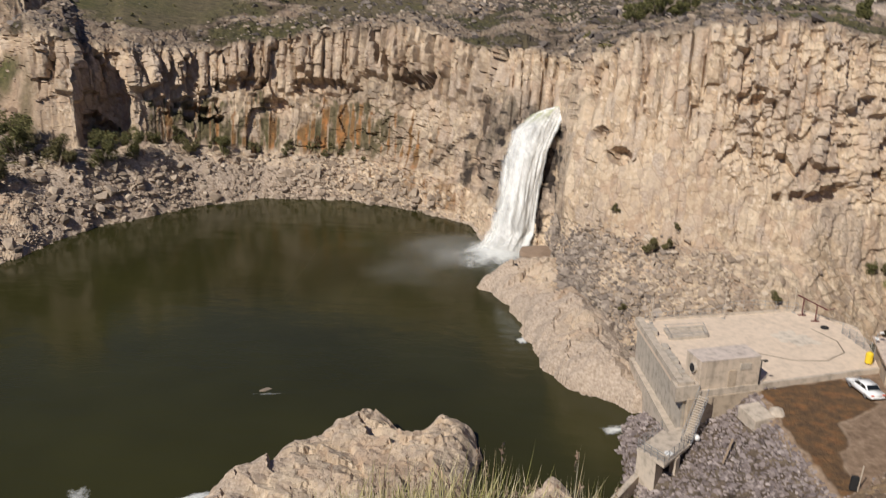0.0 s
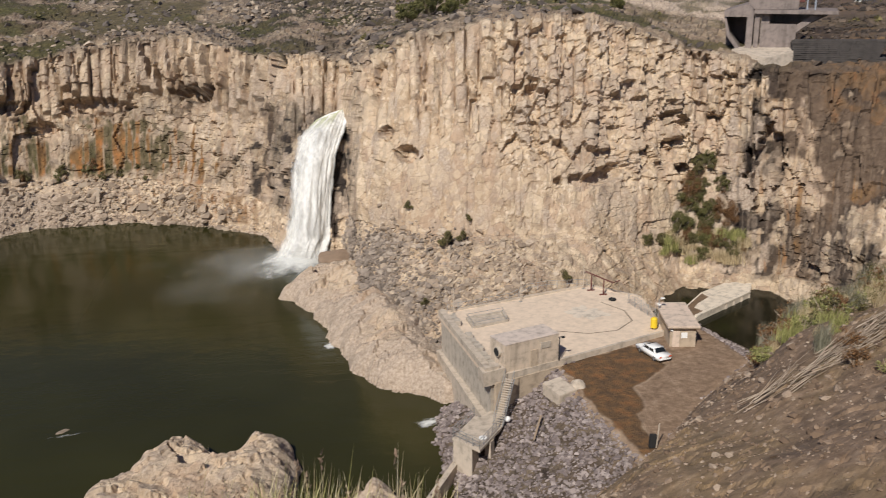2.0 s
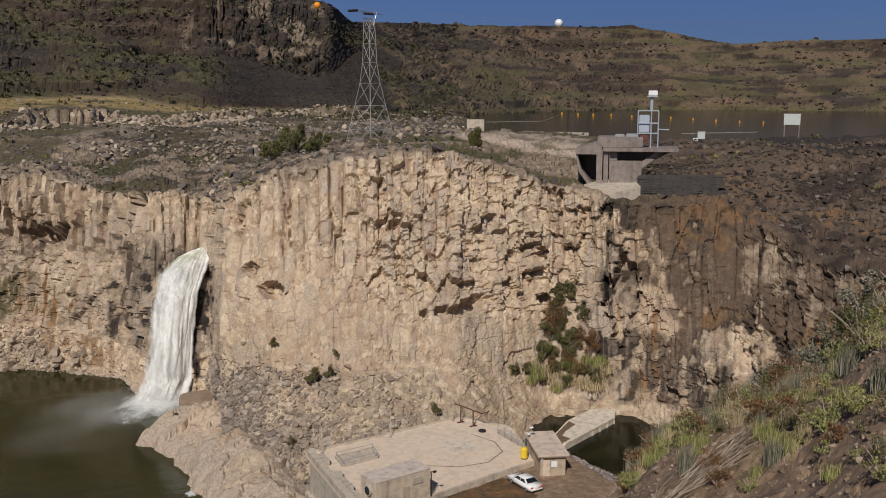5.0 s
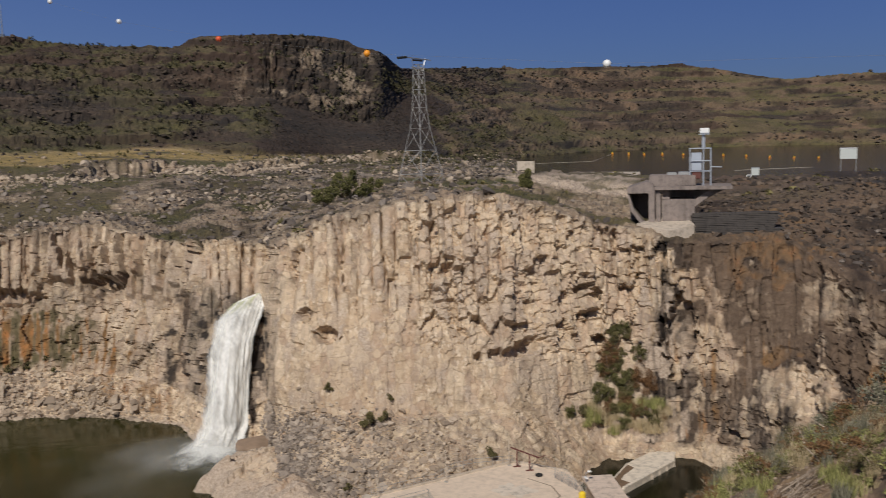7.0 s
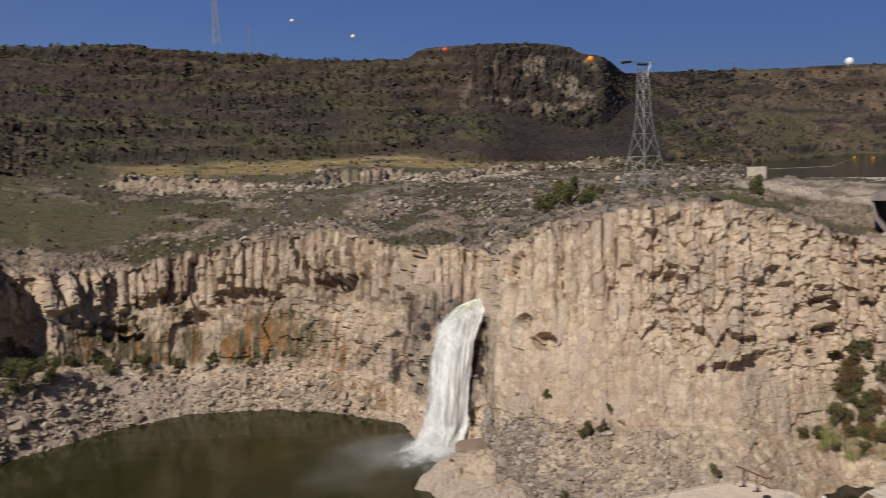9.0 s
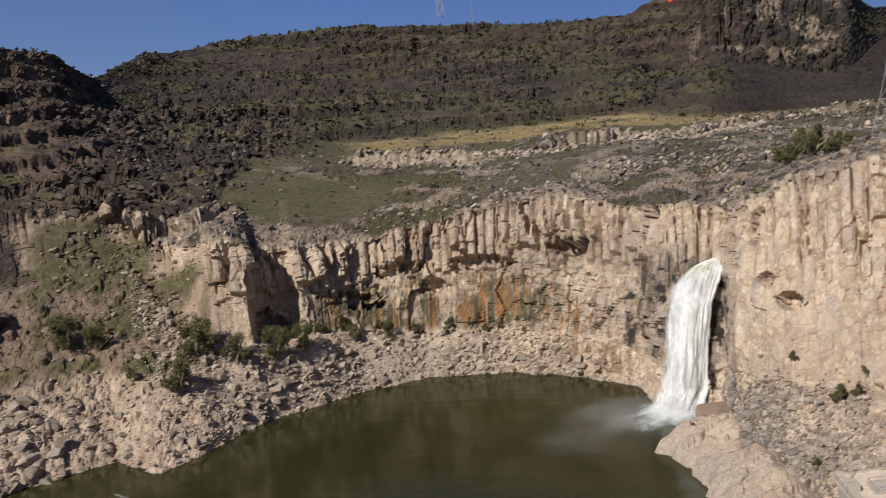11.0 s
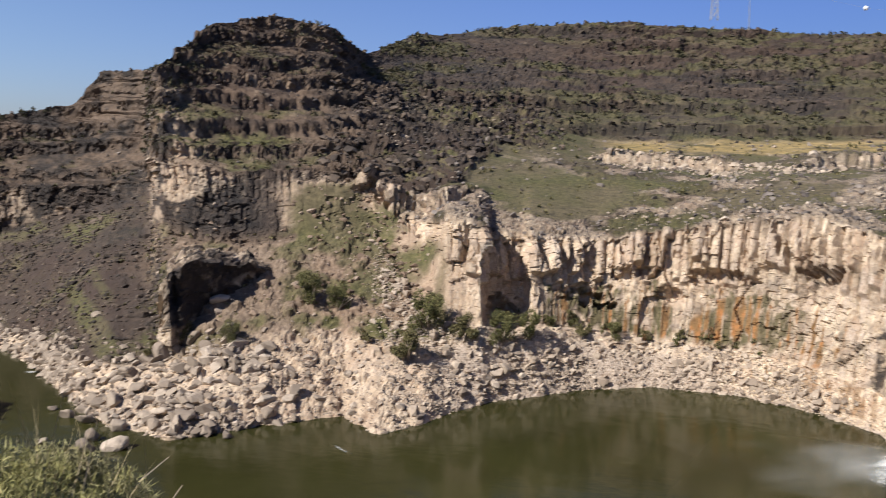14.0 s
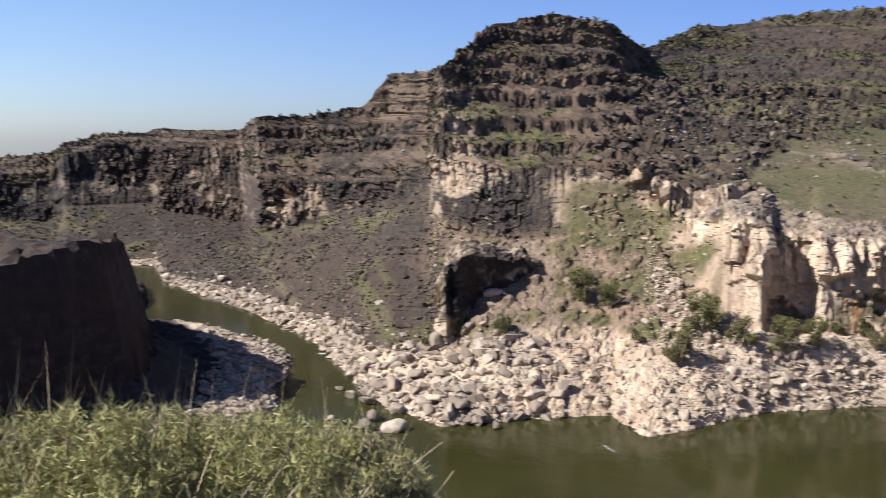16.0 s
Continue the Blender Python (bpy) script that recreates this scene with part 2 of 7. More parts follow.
# ---- the far side of the canyon: one sheet laid over its shore, cliff and ridge lines ----
SHORE_W = [
    (-403.9, 70.5, -0.3), (-383.1, 146.1, -0.3), (-376.8, 161.7, -0.3), (-385.7, 169.2, -0.3), (-369, 181, -0.3), (-354.4, 193.2, -0.3),
    (-310.1, 172.1, -0.3), (-240.5, 160.4, -0.3), (-230, 157.7, -0.3), (-185.6, 145, -0.3), (-141, 122, -0.3), (-128.7, 117.5, -0.3),
    (-119.5, 118.6, -0.3), (-116.6, 118.1, -0.3), (-111.5, 125.9, -0.3), (-104.3, 136.5, -0.3), (-97.5, 144.3, -0.3), (-91, 140.2, -0.3),
    (-86.2, 137.5, -0.3), (-81.8, 147.9, -0.3), (-80.8, 156, -0.3), (-77.7, 164.3, -0.3), (-77, 166.7, -0.3), (-72.1, 172.1, -0.3),
    (-71.2, 173.2, -0.3), (-65.3, 181.8, -0.3), (-52.5, 191.8, -0.3), (-35.8, 193.2, -0.3), (-23.4, 189.7, -0.3), (-7.9, 178.9, -0.3),
    (-2.9, 164, -0.3), (8.1, 162.8, -0.3), (5.8, 110.8, -0.3)]
SHORE_E = [
    (11.4, 105.5, -0.3), (19.2, 110.3, -0.3), (21.8, 109.9, -0.3), (23.5, 109.5, -0.3), (38.1, 116.9, -0.3), (58.9, 133.6, -0.3),
    (70.8, 128.7, -0.3), (75.2, 109.7, -0.3), (80.8, 99.3, -0.3), (85.7, 86.8, -0.3)]
BANK_W = [
    (-418.7, 73.1, 1), (-397.1, 151.4, 1), (-390.6, 167.6, 1), (-400.1, 175.5, 1.2), (-382.5, 187.7, 1.2), (-369.1, 201.2, 1.2),
    (-320.2, 177.7, 1.2), (-266.3, 177.7, 1.2), (-255.5, 175.1, 1.2), (-203.1, 158.7, 2.5), (-161.1, 139.4, 5.5), (-148.8, 135.9, 7),
    (-141.4, 140.3, 7), (-139.1, 140.9, 7), (-124.6, 140.8, 10.7), (-116, 151.8, 11.3), (-108.2, 159.8, 11.8), (-104.2, 160.1, 11.7),
    (-101.2, 160.8, 11.4), (-92.3, 166.1, 11.6), (-87.7, 168.6, 11.1), (-81.1, 170.7, 11), (-80.4, 173.2, 10.6), (-75.4, 178.8, 10.1),
    (-74.1, 179.3, 9.9), (-67, 188.5, 7.5), (-53.2, 195.9, 5.4), (-36.3, 197.7, 4.5), (-23.6, 193.6, 4), (-7.9, 182.8, 2.9),
    (-2.8, 165, 3.5), (8.3, 164.3, 3.5), (8.3, 145.8, 6.3)]
BANK_E = [
    (13.6, 123.2, 2.3), (21.3, 121.1, 3.7), (24, 120.6, 4.7), (25.7, 119.3, 6.1), (40, 123.7, 5.5), (59.4, 135.6, 0.7),
    (71.7, 130.6, 0.7), (76.4, 111.3, 5.4), (82, 100.8, 9.3), (87.1, 88.2, 13.3)]
FOOT_W = [
    (-492.6, 86, 13.5), (-467.2, 178.1, 13.5), (-459.5, 197.1, 12.5), (-430.7, 189, 21.8), (-422.3, 207.2, 21.8), (-410.9, 223.9, 21.9),
    (-405.1, 224.9, 18.9), (-379.5, 253.2, 12.1), (-272.2, 186.6, 19.7), (-256.1, 200.1, 23.5), (-240.5, 208.1, 29.1), (-228.9, 209, 32.2),
    (-212.9, 211.3, 34.4), (-167.2, 169.4, 29.2), (-149.7, 169.3, 27), (-136.1, 177.9, 28.5), (-126.9, 187, 30.5), (-124.1, 190.1, 30.8),
    (-121.7, 192.8, 31), (-96.2, 173, 14.7), (-90.1, 173, 13.7), (-82.9, 174.3, 13.1), (-87.3, 187.7, 11.6), (-81.3, 192.5, 11.5),
    (-76.1, 183.9, 12.3), (-68.7, 194.2, 10.5), (-54.3, 200.8, 8), (-36.8, 201.7, 7.6), (-23.7, 196.6, 6.9), (-7.9, 185.8, 5.6),
    (-2.7, 166.5, 6.2), (8.5, 165.8, 6.2), (8.7, 149.7, 10.1)]
FOOT_E = [
    (15.9, 140.1, 10.4), (24.2, 136.9, 10.8), (27.2, 136.3, 10.7), (29.1, 134.9, 11), (42.9, 133.3, 11.5), (60, 137.5, 2),
    (72.5, 132.5, 3.2), (78, 113.8, 7.1), (83.9, 103.2, 10.7), (89.2, 90.4, 14.5)]
BRINK_W = [
    (-504.4, 88, 32), (-478.4, 182.4, 32), (-470.5, 201.9, 32.5), (-439.3, 192.7, 45), (-432.8, 212.4, 49.8), (-423.2, 230.7, 49.4),
    (-419.4, 232.8, 49.2), (-393.2, 262.3, 47.3), (-277.2, 190, 36.1), (-261.6, 204.4, 36.3), (-245, 212, 36.8), (-233.3, 213.1, 37.8),
    (-217.2, 215.6, 38.5), (-172.1, 174.3, 49), (-158.9, 179.9, 43.9), (-145.2, 189.8, 44.1), (-133.7, 196.9, 43.5), (-130.8, 200.1, 43.1),
    (-128.3, 202.8, 42.6), (-108.3, 193.8, 31.8), (-94.2, 179.8, 34.6), (-86.4, 180.4, 33.5), (-89.4, 191.1, 30), (-83.8, 196.9, 29.9),
    (-79.4, 190.1, 30.7), (-70, 202.2, 29.2), (-55.1, 209.9, 31.5), (-36.9, 211.8, 34.5), (-23.6, 209.7, 36), (-7.1, 198.9, 32.6),
    (-1.6, 186, 34), (10.5, 183.7, 32.5), (10.2, 159.7, 34.6)]
BRINK_E = [
    (18.5, 154.9, 38.8), (27.4, 152.6, 40.6), (30.5, 152, 41), (32.5, 150.5, 41.3), (47.1, 148.7, 42), (62.3, 147.4, 37.3),
    (73.4, 138.8, 34.1), (91.3, 135, 33.7), (94, 116.9, 27), (97.7, 100.2, 27.3)]
BENCH_W = [
    (-508.3, 88.7, 34.1), (-482.1, 183.8, 34.1), (-474.2, 203.4, 35.2), (-443.5, 194.6, 46.3), (-446.4, 219, 51.3), (-441.8, 240.8, 51.1),
    (-439.9, 244.2, 50.7), (-413.7, 275.9, 49.4), (-285.4, 195.6, 40.9), (-271.8, 212.4, 40.6), (-255.6, 221.2, 40.9), (-245.2, 223.9, 42.2),
    (-228.5, 226.8, 43.7), (-175.6, 177.9, 54.8), (-169.4, 191.9, 53), (-158, 206.5, 53.3), (-149.6, 220, 53.5), (-147.3, 225.1, 52.8),
    (-145.5, 229.8, 52.1), (-128, 228.6, 43.8), (-116.3, 221.3, 41.3), (-108.3, 225.3, 40), (-107.2, 228.1, 39.9), (-100.7, 235.4, 39.9),
    (-99.1, 236.1, 39.9), (-84.6, 248, 40.5), (-65.7, 253.6, 39.7), (-43.8, 254.3, 39.5), (-28.1, 252.4, 39.6), (-8.4, 249.9, 39.5),
    (-1.7, 240, 39), (14, 237.6, 38), (14.8, 224.5, 38.4)]
BENCH_E = [
    (28, 233.3, 38.2), (41.6, 231.3, 39.5), (46.3, 230.4, 39.8), (49.6, 229.7, 40.2), (72.3, 228.9, 41.8), (87.2, 207.4, 40.9),
    (95.2, 181.6, 38.7), (114.6, 169.9, 39.6), (134, 168.1, 39.7), (149.2, 154.8, 41.2)]
FIELD_W = [
    (-514.2, 89.7, 37.3), (-487.7, 186, 37.3), (-479.7, 205.8, 38.5), (-450, 197.4, 47.3), (-462.1, 226.7, 52.5), (-462.3, 252, 52.2),
    (-460.4, 255.5, 52.1), (-438, 292.1, 51.1), (-292, 200.1, 47.2), (-280.5, 219.2, 47.3), (-264.7, 229, 48), (-254.8, 232.6, 48.7),
    (-237.8, 236, 50.7), (-179.9, 182.2, 60), (-185.3, 210, 68.5), (-175.1, 228.7, 67.7), (-167.1, 245.5, 68.5), (-167.7, 256, 68),
    (-170.3, 268.6, 67), (-176.4, 313.8, 66.1), (-163.3, 309.6, 63.7), (-154.5, 319.6, 62), (-152.9, 323.7, 61), (-144.3, 335.3, 59.2),
    (-142.4, 337.2, 59.3), (-115.4, 341, 49.4), (-91.9, 358.4, 49.3), (-63.6, 374.6, 49.8), (-42.3, 387.7, 50.3), (-12.6, 399.8, 49.8),
    (-2, 400, 48.1), (24.2, 399.3, 45.6), (27.6, 409.1, 46.5)]
FIELD_E = [
    (56.7, 466.6, 44.4), (83.7, 462.5, 43.5), (93.2, 460.7, 43.4), (97.9, 449.5, 43), (205.9, 644.4, 36.5), (322.2, 753.9, 36.5),
    (442.1, 827.4, 36.5), (526.1, 781.9, 36.5), (576.7, 725.7, 36.5), (634.8, 661, 36.5)]
SCARP_W = [
    (-522.1, 91.1, 39.9), (-495.2, 188.8, 39.9), (-487.1, 209, 41.7), (-458.5, 201.2, 48.3), (-477.9, 234.5, 53.6), (-482.9, 263.1, 54.1),
    (-480.8, 266.9, 54), (-457.5, 305.1, 53.5), (-298.6, 204.7, 53.8), (-288.4, 225.4, 54.4), (-273.7, 236.9, 55.9), (-267.3, 244.1, 60.9),
    (-244.9, 243, 62.4), (-184.1, 186.4, 65.2), (-197.1, 223.5, 80.2), (-188.2, 245.8, 82), (-180.6, 265.1, 80.8), (-185.1, 282.4, 79),
    (-209.8, 330.5, 80.1), (-219.1, 388.9, 89.3), (-214.2, 404.8, 89.1), (-203.7, 419.8, 90.5), (-202, 425.5, 90.9), (-190.9, 440.6, 91.6),
    (-187.9, 442.2, 91.8), (-153.7, 464.8, 90.3), (-121.1, 484.7, 89.3), (-82.8, 502.8, 86.5), (-54.1, 516.8, 85.9), (-14.3, 515, 85.2),
    (-1.6, 505, 69.3), (31.6, 504, 74.6), (35, 503.8, 73)]
SCARP_E = [
    (63.4, 516.1, 65.5), (93.9, 516.5, 59.4), (121.2, 594.6, 78.6), (138.5, 632.2, 80.9), (277.2, 866.1, 89.9), (395.5, 926.3, 91.8),
    (503, 943.4, 93.6), (596.3, 888.8, 79), (661.7, 835.7, 81.4), (734.5, 768.5, 80.4)]
RIDGE_W = [
    (-532, 92.8, 42.9), (-504.6, 192.4, 42.9), (-496.3, 212.9, 45.1), (-467.2, 205, 49.7), (-493.6, 242.2, 55.2), (-503.3, 274.4, 56.7),
    (-501.2, 278.2, 56.7), (-476.9, 318.1, 56.6), (-303.5, 208, 60.6), (-294.7, 230.3, 61.7), (-281.3, 243.4, 63.8), (-274.7, 250.8, 75.4),
    (-249.8, 248, 75.5), (-188.3, 190.7, 70.6), (-201.7, 228.8, 87.4), (-193.4, 252.5, 90.7), (-185.8, 272.7, 88.4), (-191.9, 292.7, 85.7),
    (-225.1, 354.6, 88.1), (-235.7, 418.1, 103.5), (-234, 441.9, 104.6), (-222.9, 458.7, 108), (-221.1, 465.1, 109.1), (-209, 481.6, 111.4),
    (-205.7, 483, 111.7), (-168.6, 513, 115.4), (-132.5, 533.8, 113.9), (-90.3, 552.7, 109.1), (-58.7, 567, 107.7), (-15, 559.8, 106.8),
    (0, 555, 112.2), (35.8, 548.8, 112.9), (39.5, 548.6, 113.2)]
RIDGE_E = [
    (70.9, 565.6, 113.9), (103.3, 562.6, 103.9), (132.1, 646.6, 100.2), (154.4, 703.3, 104.1), (304.9, 952.4, 122.6), (424, 993.3, 125.7),
    (526.6, 988.5, 128.5), (623.6, 930.3, 105.1), (694.7, 878.5, 108.9), (773.3, 810.2, 107.4)]
HOLLOWS = [
    (-20.5, 203.3, 24.9, 3.4, 2.1, 4.0), (60.1, 144.3, 25.8, 2.0, 1.2, 2.5), (36.5, 144.5, 31.0, 2.3, 1.1, 2.0),
    (44.0, 137.5, 18.6, 6.0, 0.8, 2.0), (17.0, 146.5, 21.8, 2.1, 1.1, 2.5), (13.9, 151.3, 24.0, 1.6, 1.3, 2.0),
    (72.1, 136.3, 19.8, 2.3, 6.8, 3.0), (-3.5, 188.6, 30.1, 2.1, 3.8, 4.0), (-19.1, 202.4, 24.7, 3.2, 2.3, 0.1),
    (-61.7, 203.0, 22.4, 6.8, 1.4, 2.0), (-42.0, 206.9, 21.8, 6.2, 1.7, 2.5), (-52.1, 204.9, 17.9, 3.7, 1.3, 2.0),
    (-66.6, 197.8, 16.2, 4.0, 1.6, 2.5), (-85.7, 189.9, 13.8, 4.2, 3.5, 3.0), (-124.5, 194.5, 34.2, 11.5, 3.8, 4.0),
    (48.5, 137.0, 19.6, 3.4, 0.7, 1.6)]

LINES = [np.array(w + e) for w, e in ((SHORE_W, SHORE_E), (BANK_W, BANK_E), (FOOT_W, FOOT_E), (BRINK_W, BRINK_E),
                                      (BENCH_W, BENCH_E), (FIELD_W, FIELD_E), (SCARP_W, SCARP_E), (RIDGE_W, RIDGE_E))]
ROWS_OF = [36, 48, 176, 52, 52, 60, 56]
COLUMNS = 1380


def lerp_line(line, az, at):
    return np.stack([np.interp(at, az, line[:, k]) for k in range(3)], -1)


def rounded(line, n):
    pad = np.pad(line, ((n // 2, n // 2), (0, 0)), "edge")
    k = np.hanning(n + 2)[1:-1]
    return np.stack([np.convolve(pad[:, j], k / k.sum(), "valid") for j in range(3)], -1)


bearing = np.degrees(np.arctan2(LINES[3][:, 0], LINES[3][:, 1]))
at = np.linspace(bearing[0], bearing[-1], COLUMNS)
lines = []
for k, l in enumerate(LINES):
    # the corners of the plan are rounded off, more so on the open slopes
    line, n = lerp_line(l, bearing, at), (9, 15, 5, 5, 41, 61, 31, 5)[k]
    soft, crisp = rounded(line, n), rounded(line, 5)
    # the walls downstream keep their corners
    keep = smooth(-41.5, -43.5, at)[:, None]
    lines.append(soft * (1 - keep) + crisp * keep)
back = lines[-1] * np.array([1.5, 1.5, 1.0]) + np.array([0, 0, -12.0])
below = lines[0] * np.array([0.97, 0.97, 1.0]) + np.array([0, 0, -3.0])
rows, seg, frac = [], [], []
stack = [below] + lines + [back]
counts = [6] + ROWS_OF + [10]
for k, n in enumerate(counts):
    s = np.arange(n) / n
    for v in s:
        rows.append(stack[k] * (1 - v) + stack[k + 1] * v)
        seg.append(k - 1)
        frac.append(v)
P = np.array(rows)
seg = np.array(seg, float)[:, None] * np.ones((1, COLUMNS))
frac = np.array(frac)[:, None] * np.ones((1, COLUMNS))
V = seg + frac
X, Y, Z = P[..., 0], P[..., 1], P[..., 2]
AZ = np.broadcast_to(at, X.shape)
R = np.hypot(X, Y)
# length along the cliff, to lay joints in
along = np.cumsum(np.r_[0, np.minimum(np.linalg.norm(np.diff(lines[3][:, :2], axis=0), axis=1), 1.2)])
A = np.broadcast_to(along, X.shape)


def band(lo, hi, soft):
    return smooth(lo - soft, lo + soft, V) * (1 - smooth(hi - soft, hi + soft, V))


wobble = fbm(X * 0.03, Y * 0.03, Z * 0.03, 3, 5)
cliff = band(2.0, 3.0, 0.05)
talus = band(-0.1, 2.0, 0.12)
shelf = band(3.0, 5.0, 0.06)
dome = smooth(-30.5, -33, AZ)
shelf = shelf * (1 - 0.8 * dome)
upper = band(5.0, 7.0, 0.06) + 0.55 * band(4.6, 5.0, 0.1) + dome * (band(3.0, 4.6, 0.1) + 0.45 * band(4.6, 5.0, 0.1))
upper = upper * (1 - 0.95 * smooth(-24, -19, AZ) * smooth(9, 5, AZ) * band(4.5, 5.02, 0.05))
edge_n = fbm(X * 0.05, Y * 0.05, Z * 0.05, 3, 8)
left_scree = smooth(-43.5, -46, AZ + 4 * edge_n * smooth(2.2, 1.0, V))
grassy = smooth(-38.0, -35.5, AZ + 2 * edge_n) * smooth(-27.4, -28.6, AZ + edge_n)
grassy = np.maximum(grassy * band(0.95, 2.8, 0.12), 0)
cliff = cliff * (1 - 0.85 * grassy)
# terraces on the upper slopes: level steps with short scarps between
step = (8.5 + 3.5 * smooth(12, 20, AZ) - 2.0 * smooth(-30, -33, AZ)) + 0 * X
zz = Z + (2.4 + 1.6 * smooth(-30, -33, AZ)) * fbm(AZ * 0.16, R * 0.004, 0 * X, 3, 9) + (1.1 + 1.2 * smooth(-30, -33, AZ)) * fbm(X * 0.06, Y * 0.06, 0 * X, 3, 10)
f = zz / step - np.floor(zz / step)
tier = np.modf(np.floor(zz / step) * 0.618 + 0.3)[0]
rise = 0.38 + 0.4 * tier
terrace = (smooth(rise, rise + 0.2, f) - f) * step
scree_fan = smooth(2.5, 4.0, AZ + 1.5 * edge_n) * smooth(14.0, 12.5, AZ + 1.5 * edge_n) * band(5.02, 6.0, 0.05)
beside = np.maximum(smooth(9.3, 10, AZ) * smooth(14.5, 12.5, AZ), scree_fan)
step_on = np.maximum(0.5 * smooth(-0.35, 0.1, fbm(AZ * 0.12, R * 0.006, Z * 0.05, 3, 14)), 0.5 * smooth(-30, -33, AZ)) * (1 - 0.95 * beside) * (1 - 0.95 * np.exp(-((AZ + 31) / 1.6) ** 2))
Z = Z + np.clip(upper, 0, 1) * terrace * 0.95 * step_on
steep = smooth(rise - 0.03, rise + 0.05, f) * (1 - smooth(rise + 0.17, rise + 0.24, f)) * step_on
# the reservoir's bed
Z = Z - 7.0 * band(4.14, 5.0, 0.02) * smooth(17.5, 19, AZ)
# a low rock ledge that runs along the bench
ve = 4.42 + 0.10 * fbm(AZ * 0.25, 0 * AZ, 0 * AZ, 3, 17) + 0.0012 * (AZ + 10) ** 2
ledge_on = smooth(-20, -18.4, AZ) * smooth(14, 10, AZ)
ledge_h = 4.8 * ledge_on * smooth(-0.5, 0.1, fbm(AZ * 0.5, 0 * AZ, 0 * AZ, 2, 18))
Z = Z + ledge_h * (smooth(ve - 0.012, ve + 0.012, V) - smooth(ve - 0.35, ve + 0.35, V))
ledge = smooth(ve - 0.03, ve - 0.01, V) * smooth(ve + 0.03, ve + 0.015, V) * (ledge_h > 1)
# a second, lower wall set back behind the block, with dark broken rock above it
vs = np.interp(AZ, [-33, -31.8, -30, -28.3, -26], [2.72, 2.86, 3.12, 3.36, 3.66]) + 0.10 * fbm(AZ * 0.5, 0 * AZ, 0 * AZ, 3, 141)
set_back_on = smooth(-34.0, -32.5, AZ) * smooth(-25.8, -27.4, AZ)
Z = Z + 4.6 * set_back_on * (smooth(vs - 0.04, vs + 0.04, V) - smooth(vs - 0.34, vs + 0.34, V))
set_back = set_back_on * smooth(vs - 0.06, vs - 0.02, V) * smooth(vs + 0.06, vs + 0.03, V)
heap_from = np.interp(AZ, [-33, -31.8, -30, -28.3, -26.8, -25, -19], [2.86, 3.0, 3.26, 3.5, 3.9, 4.4, 4.62]) + 0.2 * edge_n
heaped = smooth(heap_from - 0.06, heap_from + 0.06, V) * smooth(5.3, 5.05, V) * smooth(-20, -23, AZ) * smooth(-36, -33.5, AZ)
P = np.stack([X, Y, Z], -1)
N = normals_of(P)
N = np.where((N * -np.stack([X, Y, Z - 60], -1)).sum(-1, keepdims=True) < 0, -N, N)
# cliff: bulges, upright columns, and blocks broken out of them
h = Z + 1.2 * fbm(A * 0.06, Z * 0.06, 0 * A, 2, 2)
w1 = A + 0.35 * fbm(A * 0.2, h * 0.10, 0 * A, 3, 31)
_, e_a, r_a, x_a, y_a = cells(w1 / 2.1, h / 15.0, 11, 0.8, True)
_, e_b, r_b, x_b, y_b = cells(w1 / 1.9, h / 3.3, 12, 0.9, True)
_, e_c, r_c, x_c, y_c = cells(w1 / 1.0, h / 1.15, 13, 0.9, True)
_, e_g, r_g, x_g, y_g = cells(w1 / 4.6, h / 9.5, 15, 0.9, True)
broken = smooth(-0.12, 0.22, fbm(A * 0.045, h * 0.08, 0 * A, 3, 33))
columns = 1.5 * (r_a - 0.5) - 2.0 * np.clip(abs(x_a + 0.4 * (np.modf(r_a * 31)[0] - 0.5)) - 0.2, 0, 1) + 0.6 * (np.modf(r_a * 17)[0] - 0.5) * y_a - 0.7 * smooth(0.10, 0.0, e_a)
chunks = 1.5 * (r_b - 0.5) - 0.95 * np.modf(r_b * 13)[0] * y_b + 1.3 * (np.modf(r_b * 29)[0] - 0.5) * x_b + np.where(r_b > 0.9, -1.4, 0)
small = 0.5 * (r_c - 0.5) - 0.35 * np.modf(r_c * 11)[0] * y_c + 0.4 * (np.modf(r_c * 23)[0] - 0.5) * x_c
massive = 1.5 * (r_g - 0.5) - 0.5 * np.modf(r_g * 13)[0] * y_g + 1.4 * (np.modf(r_g * 29)[0] - 0.5) * x_g
top_cols = smooth(2.35, 2.75, V)
calm = 0.6 + 0.5 * smooth(-0.12, 0.12, fbm(A * 0.035, h * 0.05, 0 * A, 3, 35))
# the wall upstream of the falls: a row of columns that overhangs the softer rock below it
row_w = smooth(0.5, -3, AZ) * smooth(-29, -27, AZ)
row_foot = 2.56 + 0.22 * (r_a - 0.5) + 0.14 * fbm(A * 0.035, 0 * A, 0 * A, 3, 131)
row = smooth(row_foot - 0.02, row_foot + 0.02, V) * (1 - 0.5 * smooth(2.8, 3.0, V))
